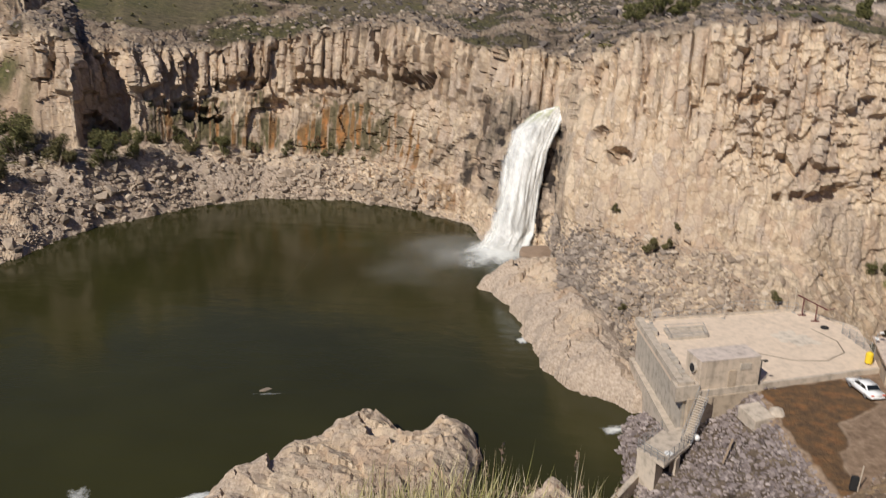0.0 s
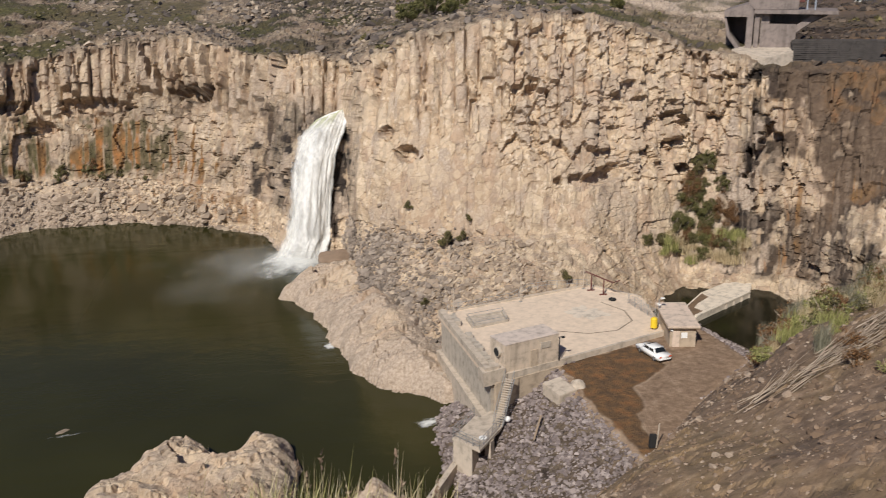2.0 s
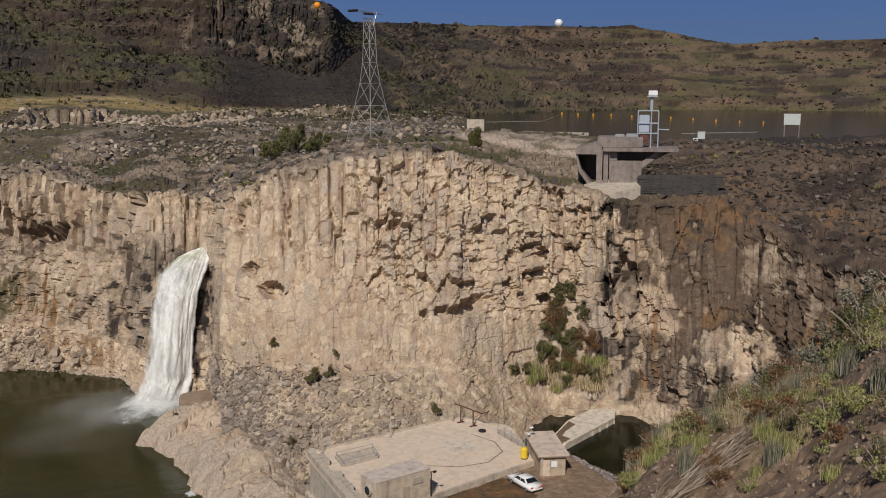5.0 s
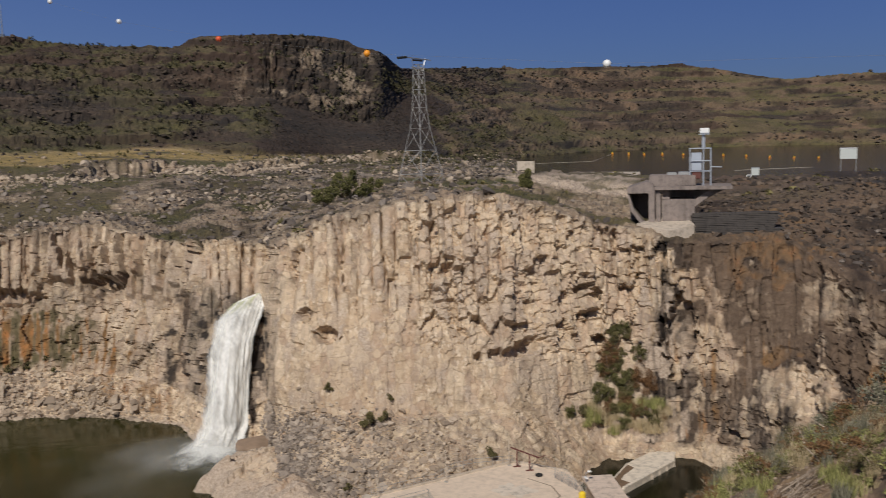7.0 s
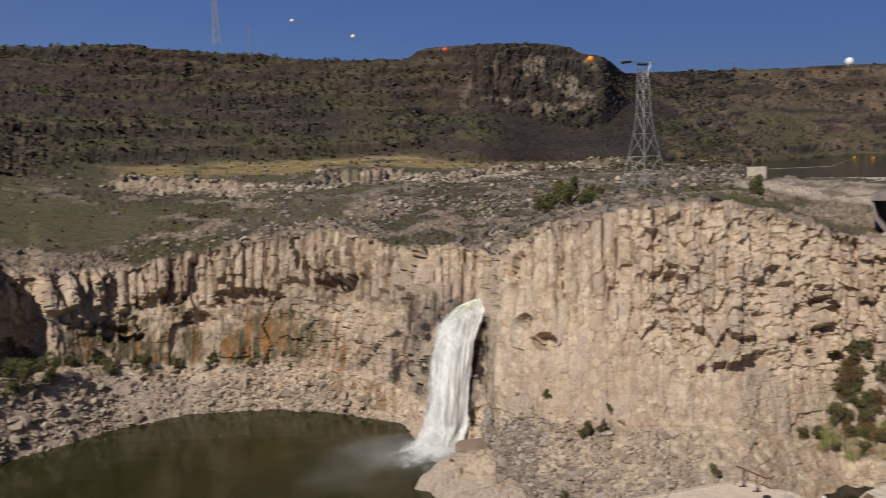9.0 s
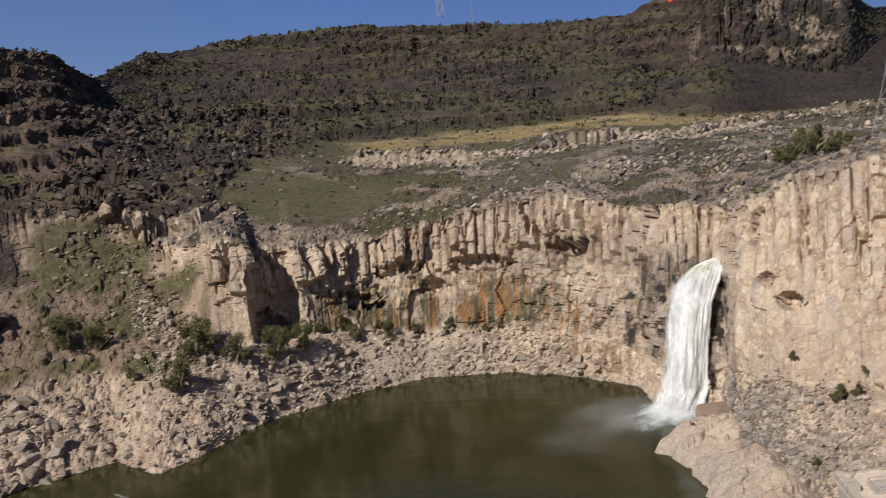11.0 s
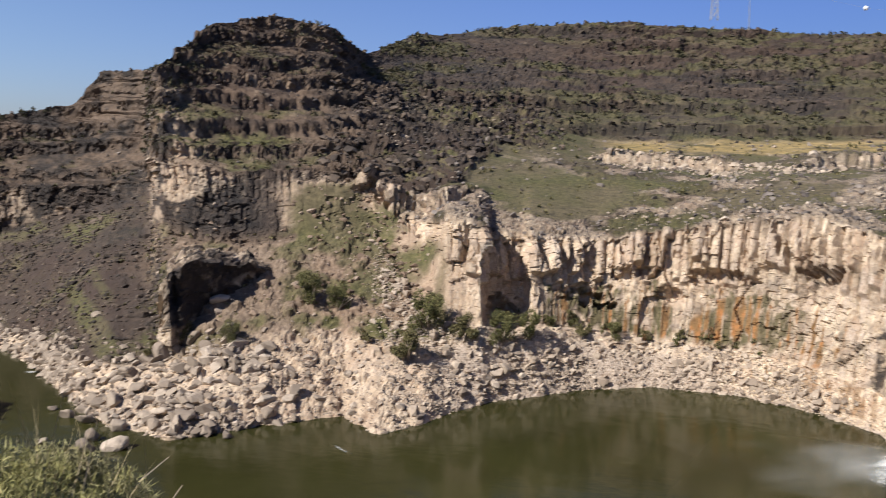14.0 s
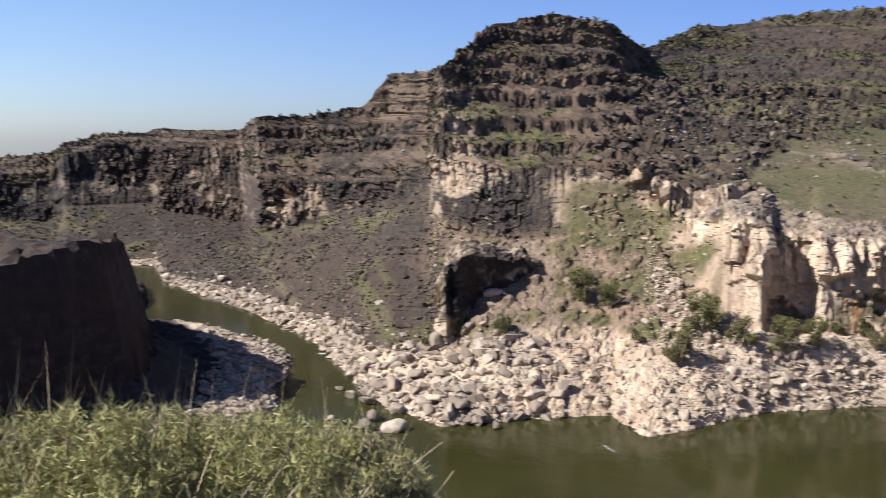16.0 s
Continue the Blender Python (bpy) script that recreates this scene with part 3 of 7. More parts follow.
# the wall downstream of them: broken in the middle and along its top, plainer elsewhere
blocks = np.where(AZ < 1, 0.7, np.clip(0.3 + 0.8 * smooth(9.5, 12.5, AZ + 3 * wobble) * smooth(27, 23, AZ) * smooth(2.26, 2.42, V + 0.1 * wobble) + 0.5 * smooth(2.68, 2.78, V), 0.3, 1.1))
blocks = np.maximum(blocks, np.maximum(smooth(27, 29.5, AZ), 1.1 * smooth(-30, -33, AZ)))
calm = calm * blocks
broken = broken * np.clip(blocks * 1.1, 0, 1)
off = cliff * (row_w * ((0.9 + 1.8 * r_a) * row - 0.85) + 1.9 * fbm(X * 0.05, Y * 0.05, Z * 0.05, 5, 21) + massive * calm + columns * (0.12 + 0.95 * top_cols) * (1 - 0.5 * smooth(-29, -32, AZ)) * (1 - 0.4 * broken) * (1 - 0.6 * smooth(27, 30, AZ))
               + chunks * (0.28 + 1.3 * broken) * calm + small * (0.3 + 0.8 * broken) * np.clip(blocks + 0.25, 0, 1))
# talus and bank: boulders bedded in one another
tx, ty = X + 0.5 * fbm(X * 0.4, Y * 0.4, 0 * X, 2, 43), Y + 0.5 * fbm(X * 0.4, Y * 0.4, 0 * X, 2, 44)
d_r, e_r, r_r = cells(tx / 2.3, ty / 2.3, 41, 1.0)
d_s, e_s, r_s = cells(tx / 1.0, ty / 1.0, 42, 1.0)
stones = (r_r ** 2) * 1.3 * np.sqrt(np.clip(1 - (d_r / 0.72) ** 2, 0, 1)) + (0.15 + r_s) * np.sqrt(np.clip(1 - (d_s / 0.7) ** 2, 0, 1)) * 0.34
off += talus * (1.0 * stones * (1 - 0.7 * left_scree) * (1 - 0.6 * smooth(-31, -27, AZ)) + (0.8 - 0.5 * smooth(-31, -27, AZ) * smooth(-8, -12, AZ)) * fbm(X * 0.07, Y * 0.07, Z * 0.07, 4, 51)) * smooth(-0.3, 0.1, V)
toe = smooth(-12, -9, AZ + 3 * edge_n)
off += toe * (1 - 0.6 * smooth(1.5, 4, AZ)) * band(0.08, 2.0, 0.08) * (0.9 * small + 0.4 * chunks + 0.3 * massive)
# bench: rock breaking out of the grass
d_k, e_k, r_k = cells(tx / 3.0, ty / 3.0, 61)
d_l, e_l, r_l = cells(tx / 1.3, ty / 1.3, 62)
rocky = (1 - 0.9 * band(4.62, 5.05, 0.05) * smooth(-26, -20, AZ) * smooth(9, 5, AZ)) * smooth(-0.08, 0.22, fbm(X * 0.035, Y * 0.035, 0 * X, 4, 71) + 0.45 * smooth(3.5, 3.0, V) + 0.12 + 0.16 * smooth(-14, -6, AZ))
off += shelf * rocky * (0.9 * (r_k - 0.4) + 0.6 * r_l * np.sqrt(np.clip(1 - (d_l / 0.7) ** 2, 0, 1))) + shelf * 1.0 * fbm(X * 0.03, Y * 0.03, 0 * X, 3, 72)
off += ledge * (1.8 * (r_b - 0.3) + 1.6 * small + 0.8 * columns)
# upper slopes: broken rock along the scarps
wu = A * R / 200 + 2 * fbm(X * 0.05, Y * 0.05, Z * 0.05, 2, 83)
_, e_u, r_u, x_u, y_u = cells(wu / 3.5, Z / 4.5, 81, 1.0, True)
patchy = smooth(-0.25, 0.3, fbm(X * 0.03, Y * 0.03, Z * 0.05, 4, 84))
d_v, e_v, r_v = cells(wu / 2.6, Z / 2.2, 82, 1.0)
_, e_w, r_w, x_w, y_w = cells(wu / 1.7 + 0.4 * edge_n, Z / 1.6, 86, 1.0, True)
blocky = 1.6 * (r_u - 0.5) - 1.0 * y_u + 0.9 * (np.modf(r_u * 29)[0] - 0.5) * x_u
cobbly = 0.9 * (r_w - 0.5) - 0.5 * y_w + 0.6 * (np.modf(r_w * 17)[0] - 0.5) * x_w
rough_k = np.clip(R / 350, 0.75, 1.6)
near_dome = smooth(-30, -34, AZ)
d_m, e_m, r_m = cells(tx / 6.0, ty / 6.0, 87, 1.0)
d_n, e_n, r_n = cells(tx / 3.2 + 0.7, ty / 3.2, 88, 1.0)
lumps = 1.7 * r_m ** 2 * np.sqrt(np.clip(1 - (d_m / 0.75) ** 2, 0, 1)) + 1.1 * r_n ** 1.5 * np.sqrt(np.clip(1 - (d_n / 0.72) ** 2, 0, 1))
off += upper * (1 - 0.75 * scree_fan) * (steep * (0.5 * blocky + 0.15 * columns) + near_dome * (0.45 * blocky + 0.7 * cobbly + 0.7 * steep * columns) + (1 - near_dome) * (0.4 + 0.6 * patchy) * (lumps + 0.35 * cobbly) * rough_k)
off += upper * (1.2 * fbm(X * 0.02, Y * 0.02, Z * 0.02, 5, 91) + 0.5 * fbm(X * 0.25, Y * 0.25, Z * 0.25, 3, 93) + 5 * smooth(12, 18, AZ) * fbm(X * 0.006, Y * 0.006, 0 * X, 3, 92))
cap = band(6.02, 6.98, 0.03) * smooth(0.5, 2.5, AZ) * smooth(10.3, 9.2, AZ)
off += cap * 1.8 * (columns + 0.8 * chunks)
off += set_back * (1.2 * chunks + 0.8 * columns + 0.6 * small + 1.2 * smooth(vs - 0.01, vs + 0.02, V)) + heaped * (1.1 * blocky + 0.9 * cobbly + 0.8 * lumps)
P = P + N * off[..., None]
# hollows and overhangs in the cliff: place, half width, half height, depth
for x, y, z, wide, high, deep in HOLLOWS:
    d2 = ((P[..., 0] - x) ** 2 + (P[..., 1] - y) ** 2) / wide ** 2 + ((P[..., 2] - z) / high) ** 2
    P -= N * (deep * smooth(1.15, 0.6, d2 + 1.5 * (r_b - 0.5) + 0.9 * (r_c - 0.5)))[..., None] * cliff[..., None]
g_mid = fbm(P[..., 0] * 0.05, P[..., 1] * 0.05, P[..., 2] * 0.08, 4, 105)
g_small = fbm(P[..., 0] * 0.12, P[..., 1] * 0.12, P[..., 2] * 0.12, 4, 101)
n_up = normals_of(P)[..., 2]
n_up = np.abs(n_up)
streaks = fbm(A * 0.35, Z * 0.02, 0 * A, 3, 103)
layer_n = fbm(AZ * 0.25, R * 0.01, Z * 0.22, 4, 106)
seep = fbm(A * 1.1, Z * 0.07, 0 * A, 4, 107)
grit = fbm(P[..., 0] * 0.45, P[..., 1] * 0.45, P[..., 2] * 0.45, 4, 108)
field = np.clip(smooth(-21, -17, AZ) * smooth(9, 5, AZ) * smooth(-26, -17, AZ) * band(4.60 + 0.12 * smooth(-12, 0, AZ), 5.02, 0.05), 0, 1) * smooth(-0.35, -0.05, g_mid)
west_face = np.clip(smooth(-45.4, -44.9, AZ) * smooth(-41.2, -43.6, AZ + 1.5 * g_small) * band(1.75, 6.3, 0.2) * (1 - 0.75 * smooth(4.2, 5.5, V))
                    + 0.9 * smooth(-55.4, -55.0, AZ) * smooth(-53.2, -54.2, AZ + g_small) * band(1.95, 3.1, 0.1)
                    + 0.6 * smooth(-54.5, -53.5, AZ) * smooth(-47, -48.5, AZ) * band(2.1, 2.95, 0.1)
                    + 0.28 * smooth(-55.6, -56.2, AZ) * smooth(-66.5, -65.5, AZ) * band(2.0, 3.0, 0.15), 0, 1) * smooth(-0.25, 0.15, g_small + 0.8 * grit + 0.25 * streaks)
tan_rocks = 0.8 * smooth(0.05, 0.2, g_small + 0.3 * streaks + 0.2 * smooth(-40, -42.5, AZ) - 0.2) * smooth(-34, -38, AZ) * smooth(-45.5, -44.5, AZ) * band(3.0, 6.2, 0.3)
attrs = dict(
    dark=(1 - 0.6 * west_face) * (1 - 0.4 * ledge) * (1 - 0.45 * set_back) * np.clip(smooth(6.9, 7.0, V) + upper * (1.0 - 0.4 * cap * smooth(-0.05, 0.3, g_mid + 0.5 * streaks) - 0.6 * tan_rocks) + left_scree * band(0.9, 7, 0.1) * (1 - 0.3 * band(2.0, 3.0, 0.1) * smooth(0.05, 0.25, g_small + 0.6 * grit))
                 + smooth(27.4, 29.8, AZ + 5 * g_small + 2 * streaks + 4 * grit) * (band(2.6, 5, 0.12) * (0.5 + 0.5 * smooth(-0.15, 0.1, g_small + 0.8 * grit)) + 0.9 * band(1.9, 2.6, 0.12) * smooth(-0.2, 0.1, g_mid + 0.8 * grit + 0.5 * seep))
                 + 0.9 * heaped + 0.4 * smooth(26.2, 28.5, AZ + 2 * grit) * band(1.6, 2.7, 0.12) * smooth(-0.25, 0.05, g_small) + 0.4 * set_back * smooth(-0.1, 0.2, g_small + grit) + shelf * (0.56 + 0.45 * smooth(-0.1, 0.3, g_small) + 0.4 * smooth(27, 30, AZ)) + 0.15 * smooth(0.1, 0.4, g_mid) * cliff + 0.16 * cliff * (np.modf(r_b * 7)[0] > 0.75) + 0.14 * cliff * (np.modf(r_c * 5)[0] > 0.82)
                 + 0.86 * cliff * dome * smooth(-0.5, -0.1, g_mid) * smooth(-46.5, -43.5, AZ) * (1 - 0.4 * smooth(0.05, 0.25, g_small + 0.5 * grit + 0.3 * smooth(-36, -34, AZ))) + 0.3 * smooth(0.1, 0.5, streaks) * cliff * smooth(22, 26, AZ)
                 + 0.7 * band(1.0, 2.1, 0.15) * smooth(-26, -30, AZ) + 0.1 * ledge
                 + 0.22 * row_w * cliff * smooth(-0.2, 0.2, g_mid + 0.6 * grit)
                 + 0.9 * cliff * np.exp(-((AZ - 26.6 - 1.2 * (V - 2.5)) / 0.55) ** 2) * smooth(-0.45, -0.1, seep) * band(2.0, 2.85, 0.1)
                 + 0.45 * cliff * smooth(-2.8, -1.8, AZ + 3 * grit) * smooth(1.8, 0.8, AZ) * band(1.9, 2.7, 0.1)
                 + (0.3 * smooth(4, 6, AZ) + 0.2 * smooth(2.6, 4, AZ) * smooth(11, 8, AZ)) * band(0.5, 2.0, 0.2) * smooth(-0.2, 0.15, g_small)
                 + 0.9 * smooth(0.6, 1.2, AZ + 3 * grit) * smooth(3.4, 2.6, AZ + 2 * grit) * band(0.9, 2.6, 0.12), 0, 1) * (0.97 - 0.06 * near_dome * (V > 2.9)),
    pale=(1 - 0.9 * grassy) * np.clip((1 - 0.68 * smooth(-26, -30, AZ)) * talus * smooth(1.7 - 0.6 * smooth(-25, -29, AZ), 0.7 + 0.1 * smooth(-25, -29, AZ), V + 0.5 * g_small) * (1 - 0.9 * left_scree * smooth(0.8, 1.2, V)) * (1 - 0.9 * toe * smooth(0.1, 0.35, V + 0.3 * g_small))
                 + 0.85 * smooth(16.5, 18.5, AZ) * smooth(26.3, 25.2, AZ) * band(3.62, 4.1, 0.06) + 0.1 * ledge + smooth(-31, -29, AZ) * smooth(29, 27, AZ) * cliff * (0.5 * (np.modf(r_b * 7)[0] < 0.25) + 0.3 * (np.modf(r_c * 5)[0] < 0.15)) + 0.3 * smooth(0.15, 0.45, streaks) * cliff * smooth(16, 22, AZ) * smooth(30, 28, AZ)
                 + 0.3 * smooth(0.1, 0.26, seep + 0.3 * grit) * band(1.9, 2.6, 0.12) * smooth(22, 25, AZ) * smooth(36, 33, AZ), 0, 1),
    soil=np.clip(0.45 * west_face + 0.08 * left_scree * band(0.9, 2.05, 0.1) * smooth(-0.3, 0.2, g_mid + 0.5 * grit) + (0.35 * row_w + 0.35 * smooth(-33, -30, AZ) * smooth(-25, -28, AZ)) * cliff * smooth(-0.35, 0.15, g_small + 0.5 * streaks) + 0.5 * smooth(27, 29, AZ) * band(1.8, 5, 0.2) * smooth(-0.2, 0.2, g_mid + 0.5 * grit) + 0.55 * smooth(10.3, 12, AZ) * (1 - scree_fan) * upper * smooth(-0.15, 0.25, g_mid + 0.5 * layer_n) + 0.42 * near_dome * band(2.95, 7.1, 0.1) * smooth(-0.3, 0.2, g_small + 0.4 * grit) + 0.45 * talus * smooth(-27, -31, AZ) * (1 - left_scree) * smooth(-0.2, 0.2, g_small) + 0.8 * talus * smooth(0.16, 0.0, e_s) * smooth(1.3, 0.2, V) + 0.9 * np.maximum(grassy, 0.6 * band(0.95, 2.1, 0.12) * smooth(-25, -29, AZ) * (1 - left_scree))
                 + 0.55 * upper * step_on * smooth(rise + 0.19, rise + 0.23, f) * smooth(rise + 0.34, rise + 0.27, f) * smooth(-31, -29, AZ) + 0.35 * smooth(4, 7, AZ) * smooth(26, 22, AZ) * band(1.9, 2.3, 0.1) * smooth(-0.3, 0.1, g_mid) + 0.12 * upper * smooth(0.1, 0.35, -layer_n) * (1 - scree_fan), 0, 1) * 0.8,
    rust=np.clip(0.3 * row_w * smooth(2.5, 2.62, V) * cliff * smooth(0.0, 0.25, streaks + 0.5 * g_mid) + 1.0 * band(2.02, 2.40 + 0.25 * grit, 0.08) * smooth(-23, -20, AZ) * smooth(-3, -5, AZ) * smooth(-0.3, -0.05, g_small) * smooth(0.1, 0.22, seep)
                 + 0.45 * smooth(29, 32, AZ) * band(2.2, 4.2, 0.2) * smooth(0.2, 0.38, g_small + 0.5 * grit) + 0.7 * band(1.95, 2.5, 0.1) * smooth(23, 25, AZ) * smooth(0.1, 0.3, -seep) * smooth(-0.1, 0.2, g_mid)
                 + 0.6 * band(0.5, 2.0, 0.15) * smooth(-10, -8, AZ) * smooth(-1.5, -3, AZ) * smooth(0.0, 0.2, seep + 0.4 * grit) + 0.25 * smooth(14, 18, AZ) * upper * smooth(0.15, 0.35, g_mid), 0, 1),
    straw=0.9 * field,
    veg=(1 - set_back) * (1 - 0.75 * heaped * smooth(-0.25, 0.0, g_small + 0.5 * grit)) * np.clip(0.5 * left_scree * band(0.9, 2.05, 0.1) * smooth(0.05, 0.25, fbm(AZ * 0.35 + 1.8 * V, V * 0.9, 0 * V, 4, 121)) + (shelf * (1 - 0.85 * rocky) * (1 - ledge) * (1 - field) + 0.6 * band(3.06, 3.62, 0.05) * smooth(13, 15, AZ) * smooth(26.5, 25, AZ) * smooth(-0.3, 0.1, g_small) + upper * (1 - steep) * 0.62 * smooth(-0.18, 0.12, layer_n + 0.3 * smooth(5.6, 5.0, V) * smooth(-30, -26, AZ) - 0.2 * smooth(-30, -33, AZ)) * (1 - 0.95 * scree_fan) * (1 - cap)) * smooth(0.3, 0.7, n_up)
                + 0.9 * grassy * smooth(-0.45, 0.1, g_small) + 0.8 * band(1.0, 2.1, 0.12) * smooth(-25, -29, AZ) * smooth(-0.3, 0.15, g_small) * (1 - 0.75 * left_scree * smooth(0.3, 0.1, g_mid))
                + 0.9 * band(2.02, 2.44 + 0.25 * grit, 0.07) * smooth(-23, -21, AZ + 3 * grit) * smooth(-6, -8, AZ + 3 * grit) * smooth(-0.3, -0.05, g_small + 0.3 * seep) * smooth(0.16, 0.06, seep)
                + 0.5 * rocky * shelf * smooth(0.0, 0.3, g_small), 0, 1) * (1 - 0.7 * smooth(27, 30, AZ) * band(2.8, 4.3, 0.1)))
ground = new("ground", grid_mesh("ground", P, attrs, (V > 3.9) & (V < 5.0)))
ground.data.materials.append(ROCK)
tagged(ground, "tan basalt canyon cliffs, talus and grassy terraced slopes", "ground", kind="structure")

# ---- water ----


def water_sheet(name, x0, x1, y0, y1, z, step, material, label, foam=None):
    xs, ys = np.arange(x0, x1 + step, step), np.arange(y0, y1 + step, step)
    gx, gy = np.meshgrid(xs, ys)
    at_f = foam(gx, gy) if foam else 0 * gx
    ob = new(name, grid_mesh(name, np.stack([gx, gy, np.full(gx.shape, z)], -1), dict(foam=at_f), True))
    ob.data.materials.append(material)
    return tagged(ob, label, "water", kind="structure")


water_sheet("water", -700, 160, 40, 420, 0.0, 5.0, RIVER, "dark green slow river below the falls")
water_sheet("water", 60, 900, 200, 1100, 36.5, 10.0, POOL, "still brown-green reservoir above the dam")

water_sheet("water", 54, 96, 98, 146, 0.85, 2.0, TAILRACE, "dark green pond of the tailrace behind the weir")

# ---- helpers for things ----


def part(name, bm, material, parent=None, label="", smooth_shade=False):
    me = bpy.data.meshes.new(name)
    bm.normal_update()
    bm.to_mesh(me)
    bm.free()
    if smooth_shade:
        me.polygons.foreach_set("use_smooth", np.full(len(me.polygons), True))
    ob = new(name, me)
    me.materials.append(material)
    if parent is not None:
        ob.parent = parent
    return tagged(ob, label)


def thing(name, label, category, m=None, group="", kind=""):
    ob = new(name)
    if m is not None:
        ob.matrix_basis = m
    return tagged(ob, label, category, group, kind)


def box(x0, x1, y0, y1, z0, z1, bevel=0.0, bm=None):
    bm = bm or bmesh.new()
    m = Matrix.LocRotScale(((x0 + x1) / 2, (y0 + y1) / 2, (z0 + z1) / 2), None, (abs(x1 - x0), abs(y1 - y0), abs(z1 - z0)))
    got = bmesh.ops.create_cube(bm, size=1, matrix=m)
    if bevel:
        edges = list({e for v in got["verts"] for e in v.link_edges})
        bmesh.ops.bevel(bm, geom=edges, offset=bevel, segments=2, affect="EDGES")
    return bm


def beam(a, b, r, sides=6, bm=None, r2=None):
    """A round bar from a to b."""
    bm = bm or bmesh.new()
    a, b = Vector(a), Vector(b)
    m = Matrix.Translation((a + b) / 2) @ (b - a).to_track_quat("Z", "Y").to_matrix().to_4x4()
    bmesh.ops.create_cone(bm, cap_ends=True, segments=sides, radius1=r, radius2=r if r2 is None else r2, depth=(b - a).length, matrix=m)
    return bm


def prism(poly, z0, z1, bm=None):
    """An upright prism over a plan."""
    bm = bm or bmesh.new()
    low = [bm.verts.new((x, y, z0)) for x, y in poly]
    top = [bm.verts.new((x, y, z1)) for x, y in poly]
    n = len(poly)
    bm.faces.new(top)
    bm.faces.new(low[::-1])
    for i in range(n):
        bm.faces.new((low[i], low[(i + 1) % n], top[(i + 1) % n], top[i]))
    bmesh.ops.recalc_face_normals(bm, faces=bm.faces)
    return bm


def far_inside(poly, x, y):
    """Signed distance to a plan, negative inside."""
    best, inside = np.full(np.shape(x), 1e9), np.zeros(np.shape(x), bool)
    for (ax, ay), (bx, by) in zip(poly, poly[1:] + poly[:1]):
        ux, uy = bx - ax, by - ay
        k = np.clip(((x - ax) * ux + (y - ay) * uy) / (ux * ux + uy * uy), 0, 1)
        best = np.minimum(best, np.hypot(x - ax - k * ux, y - ay - k * uy))
        cross = ((ay > y) != (by > y)) & (x < (bx - ax) * (y - ay) / (by - ay + 1e-12) + ax)
        inside ^= cross
    return np.where(inside, -best, best)


def patch(name, x0, x1, y0, y1, step, height, label, category, kind="structure", even=False):
    """Ground over a rectangle: height(x, y) gives z and the attributes."""
    gx, gy = np.meshgrid(np.arange(x0, x1 + step / 2, step), np.arange(y0, y1 + step / 2, step))
    z, at_p = height(gx, gy)
    full = dict(dark=0 * gx, pale=0 * gx, soil=0 * gx, rust=0 * gx, straw=0 * gx, veg=0 * gx)
    full.update(at_p)
    ob = new(name, grid_mesh(name, np.stack([gx, gy, z], -1), full, even))
    ob.data.materials.append(ROCK)
    return tagged(ob, label, category, kind=kind), (gx, gy, z)


def rubble(x, y, size, seed):
    d, e, r = cells(x / size, y / size, seed, 1.0)
    return (r ** 1.5) * np.sqrt(np.clip(1 - (d / 0.72) ** 2, 0, 1)) * size * 0.5


def faceted(x, y, size, seed):
    _, e, r, lx, ly = cells((x + y * 0.3) / size, (y - x * 0.3) / size, seed, 1.0, True)
    return size * (0.35 * (r - 0.5) + 0.5 * (np.modf(r * 13)[0] - 0.5) * lx + 0.5 * (np.modf(r * 29)[0] - 0.5) * ly)


# ---- rock by the water ----
APRON = [(-4.5, 143), (-1, 138), (2.5, 131.5), (3.3, 124), (5.5, 113), (11, 106.5), (15.5, 102), (17.6, 103), (17.6, 114), (15, 152), (6, 156), (1, 150)]
OUTCROP = [(-32, 68), (-27, 78), (-21.4, 87), (-18, 94.3), (-14.6, 95.2), (-11.5, 93.4), (-9.5, 92.6), (-6.8, 95.6), (-3.4, 95), (-0.9, 89.5), (-3, 82), (-4, 68)]
OUTCROP_B = [(2, 76), (3, 82.5), (5.5, 85), (8, 82.5), (10.5, 79), (12, 70), (2, 68)]
BAR = [(-140, 94), (-149, 110), (-158, 114), (-172, 130), (-194, 140), (-215, 141), (-240, 141), (-256, 128), (-290, 105), (-290, 60), (-140, 60)]
BUTTE = [(-267, 137), (-254, 122), (-222, 117), (-190, 102), (-166, 84), (-160, 45), (-150, 0), (-420, 0), (-420, 175), (-300, 160)]
YARD = [(28, 93.5), (42.4, 100.5), (45.5, 105.5), (47, 101), (48.6, 92), (40, 84), (31, 73.5), (29.5, 74), (27.5, 88)]


def islet(plan, high, edge, seed, wear=1.0):
    def height(x, y):
        sd = far_inside(plan, x, y) + 1.6 * wear * fbm(x * 0.22, y * 0.22, 0 * x, 3, seed)
        k = np.clip(-sd / edge, -1, 1)
        lump = fbm(x * 0.11, y * 0.11, 0 * x, 4, seed + 1)
        z = np.where(k > 0, high * np.sqrt(np.clip(k, 0, 1)) * (1 + 0.35 * lump), 4 * k)
        z = z + np.clip(k * 4, 0, 1) * wear * (0.9 * faceted(x, y, 3.0, seed + 2) + 0.7 * faceted(x, y, 1.2, seed + 3))
        return z, dict(pale=np.clip(0.62 + 0.8 * lump + 0.45 * smooth(0.55, 0.2, k), 0, 0.95), rust=np.clip(fbm(x * 0.1, y * 0.1, 0 * x, 3, seed + 4) - 0.15, 0, 0.35), dark=np.clip(0.3 * lump, 0, 0.2))
    return height


patch("rock_outcrop", -8, 20, 98, 158, 0.3, islet(APRON, 5.5, 9, 200), "pale wave-worn rock apron beside the falls", "rock", kind="thing")
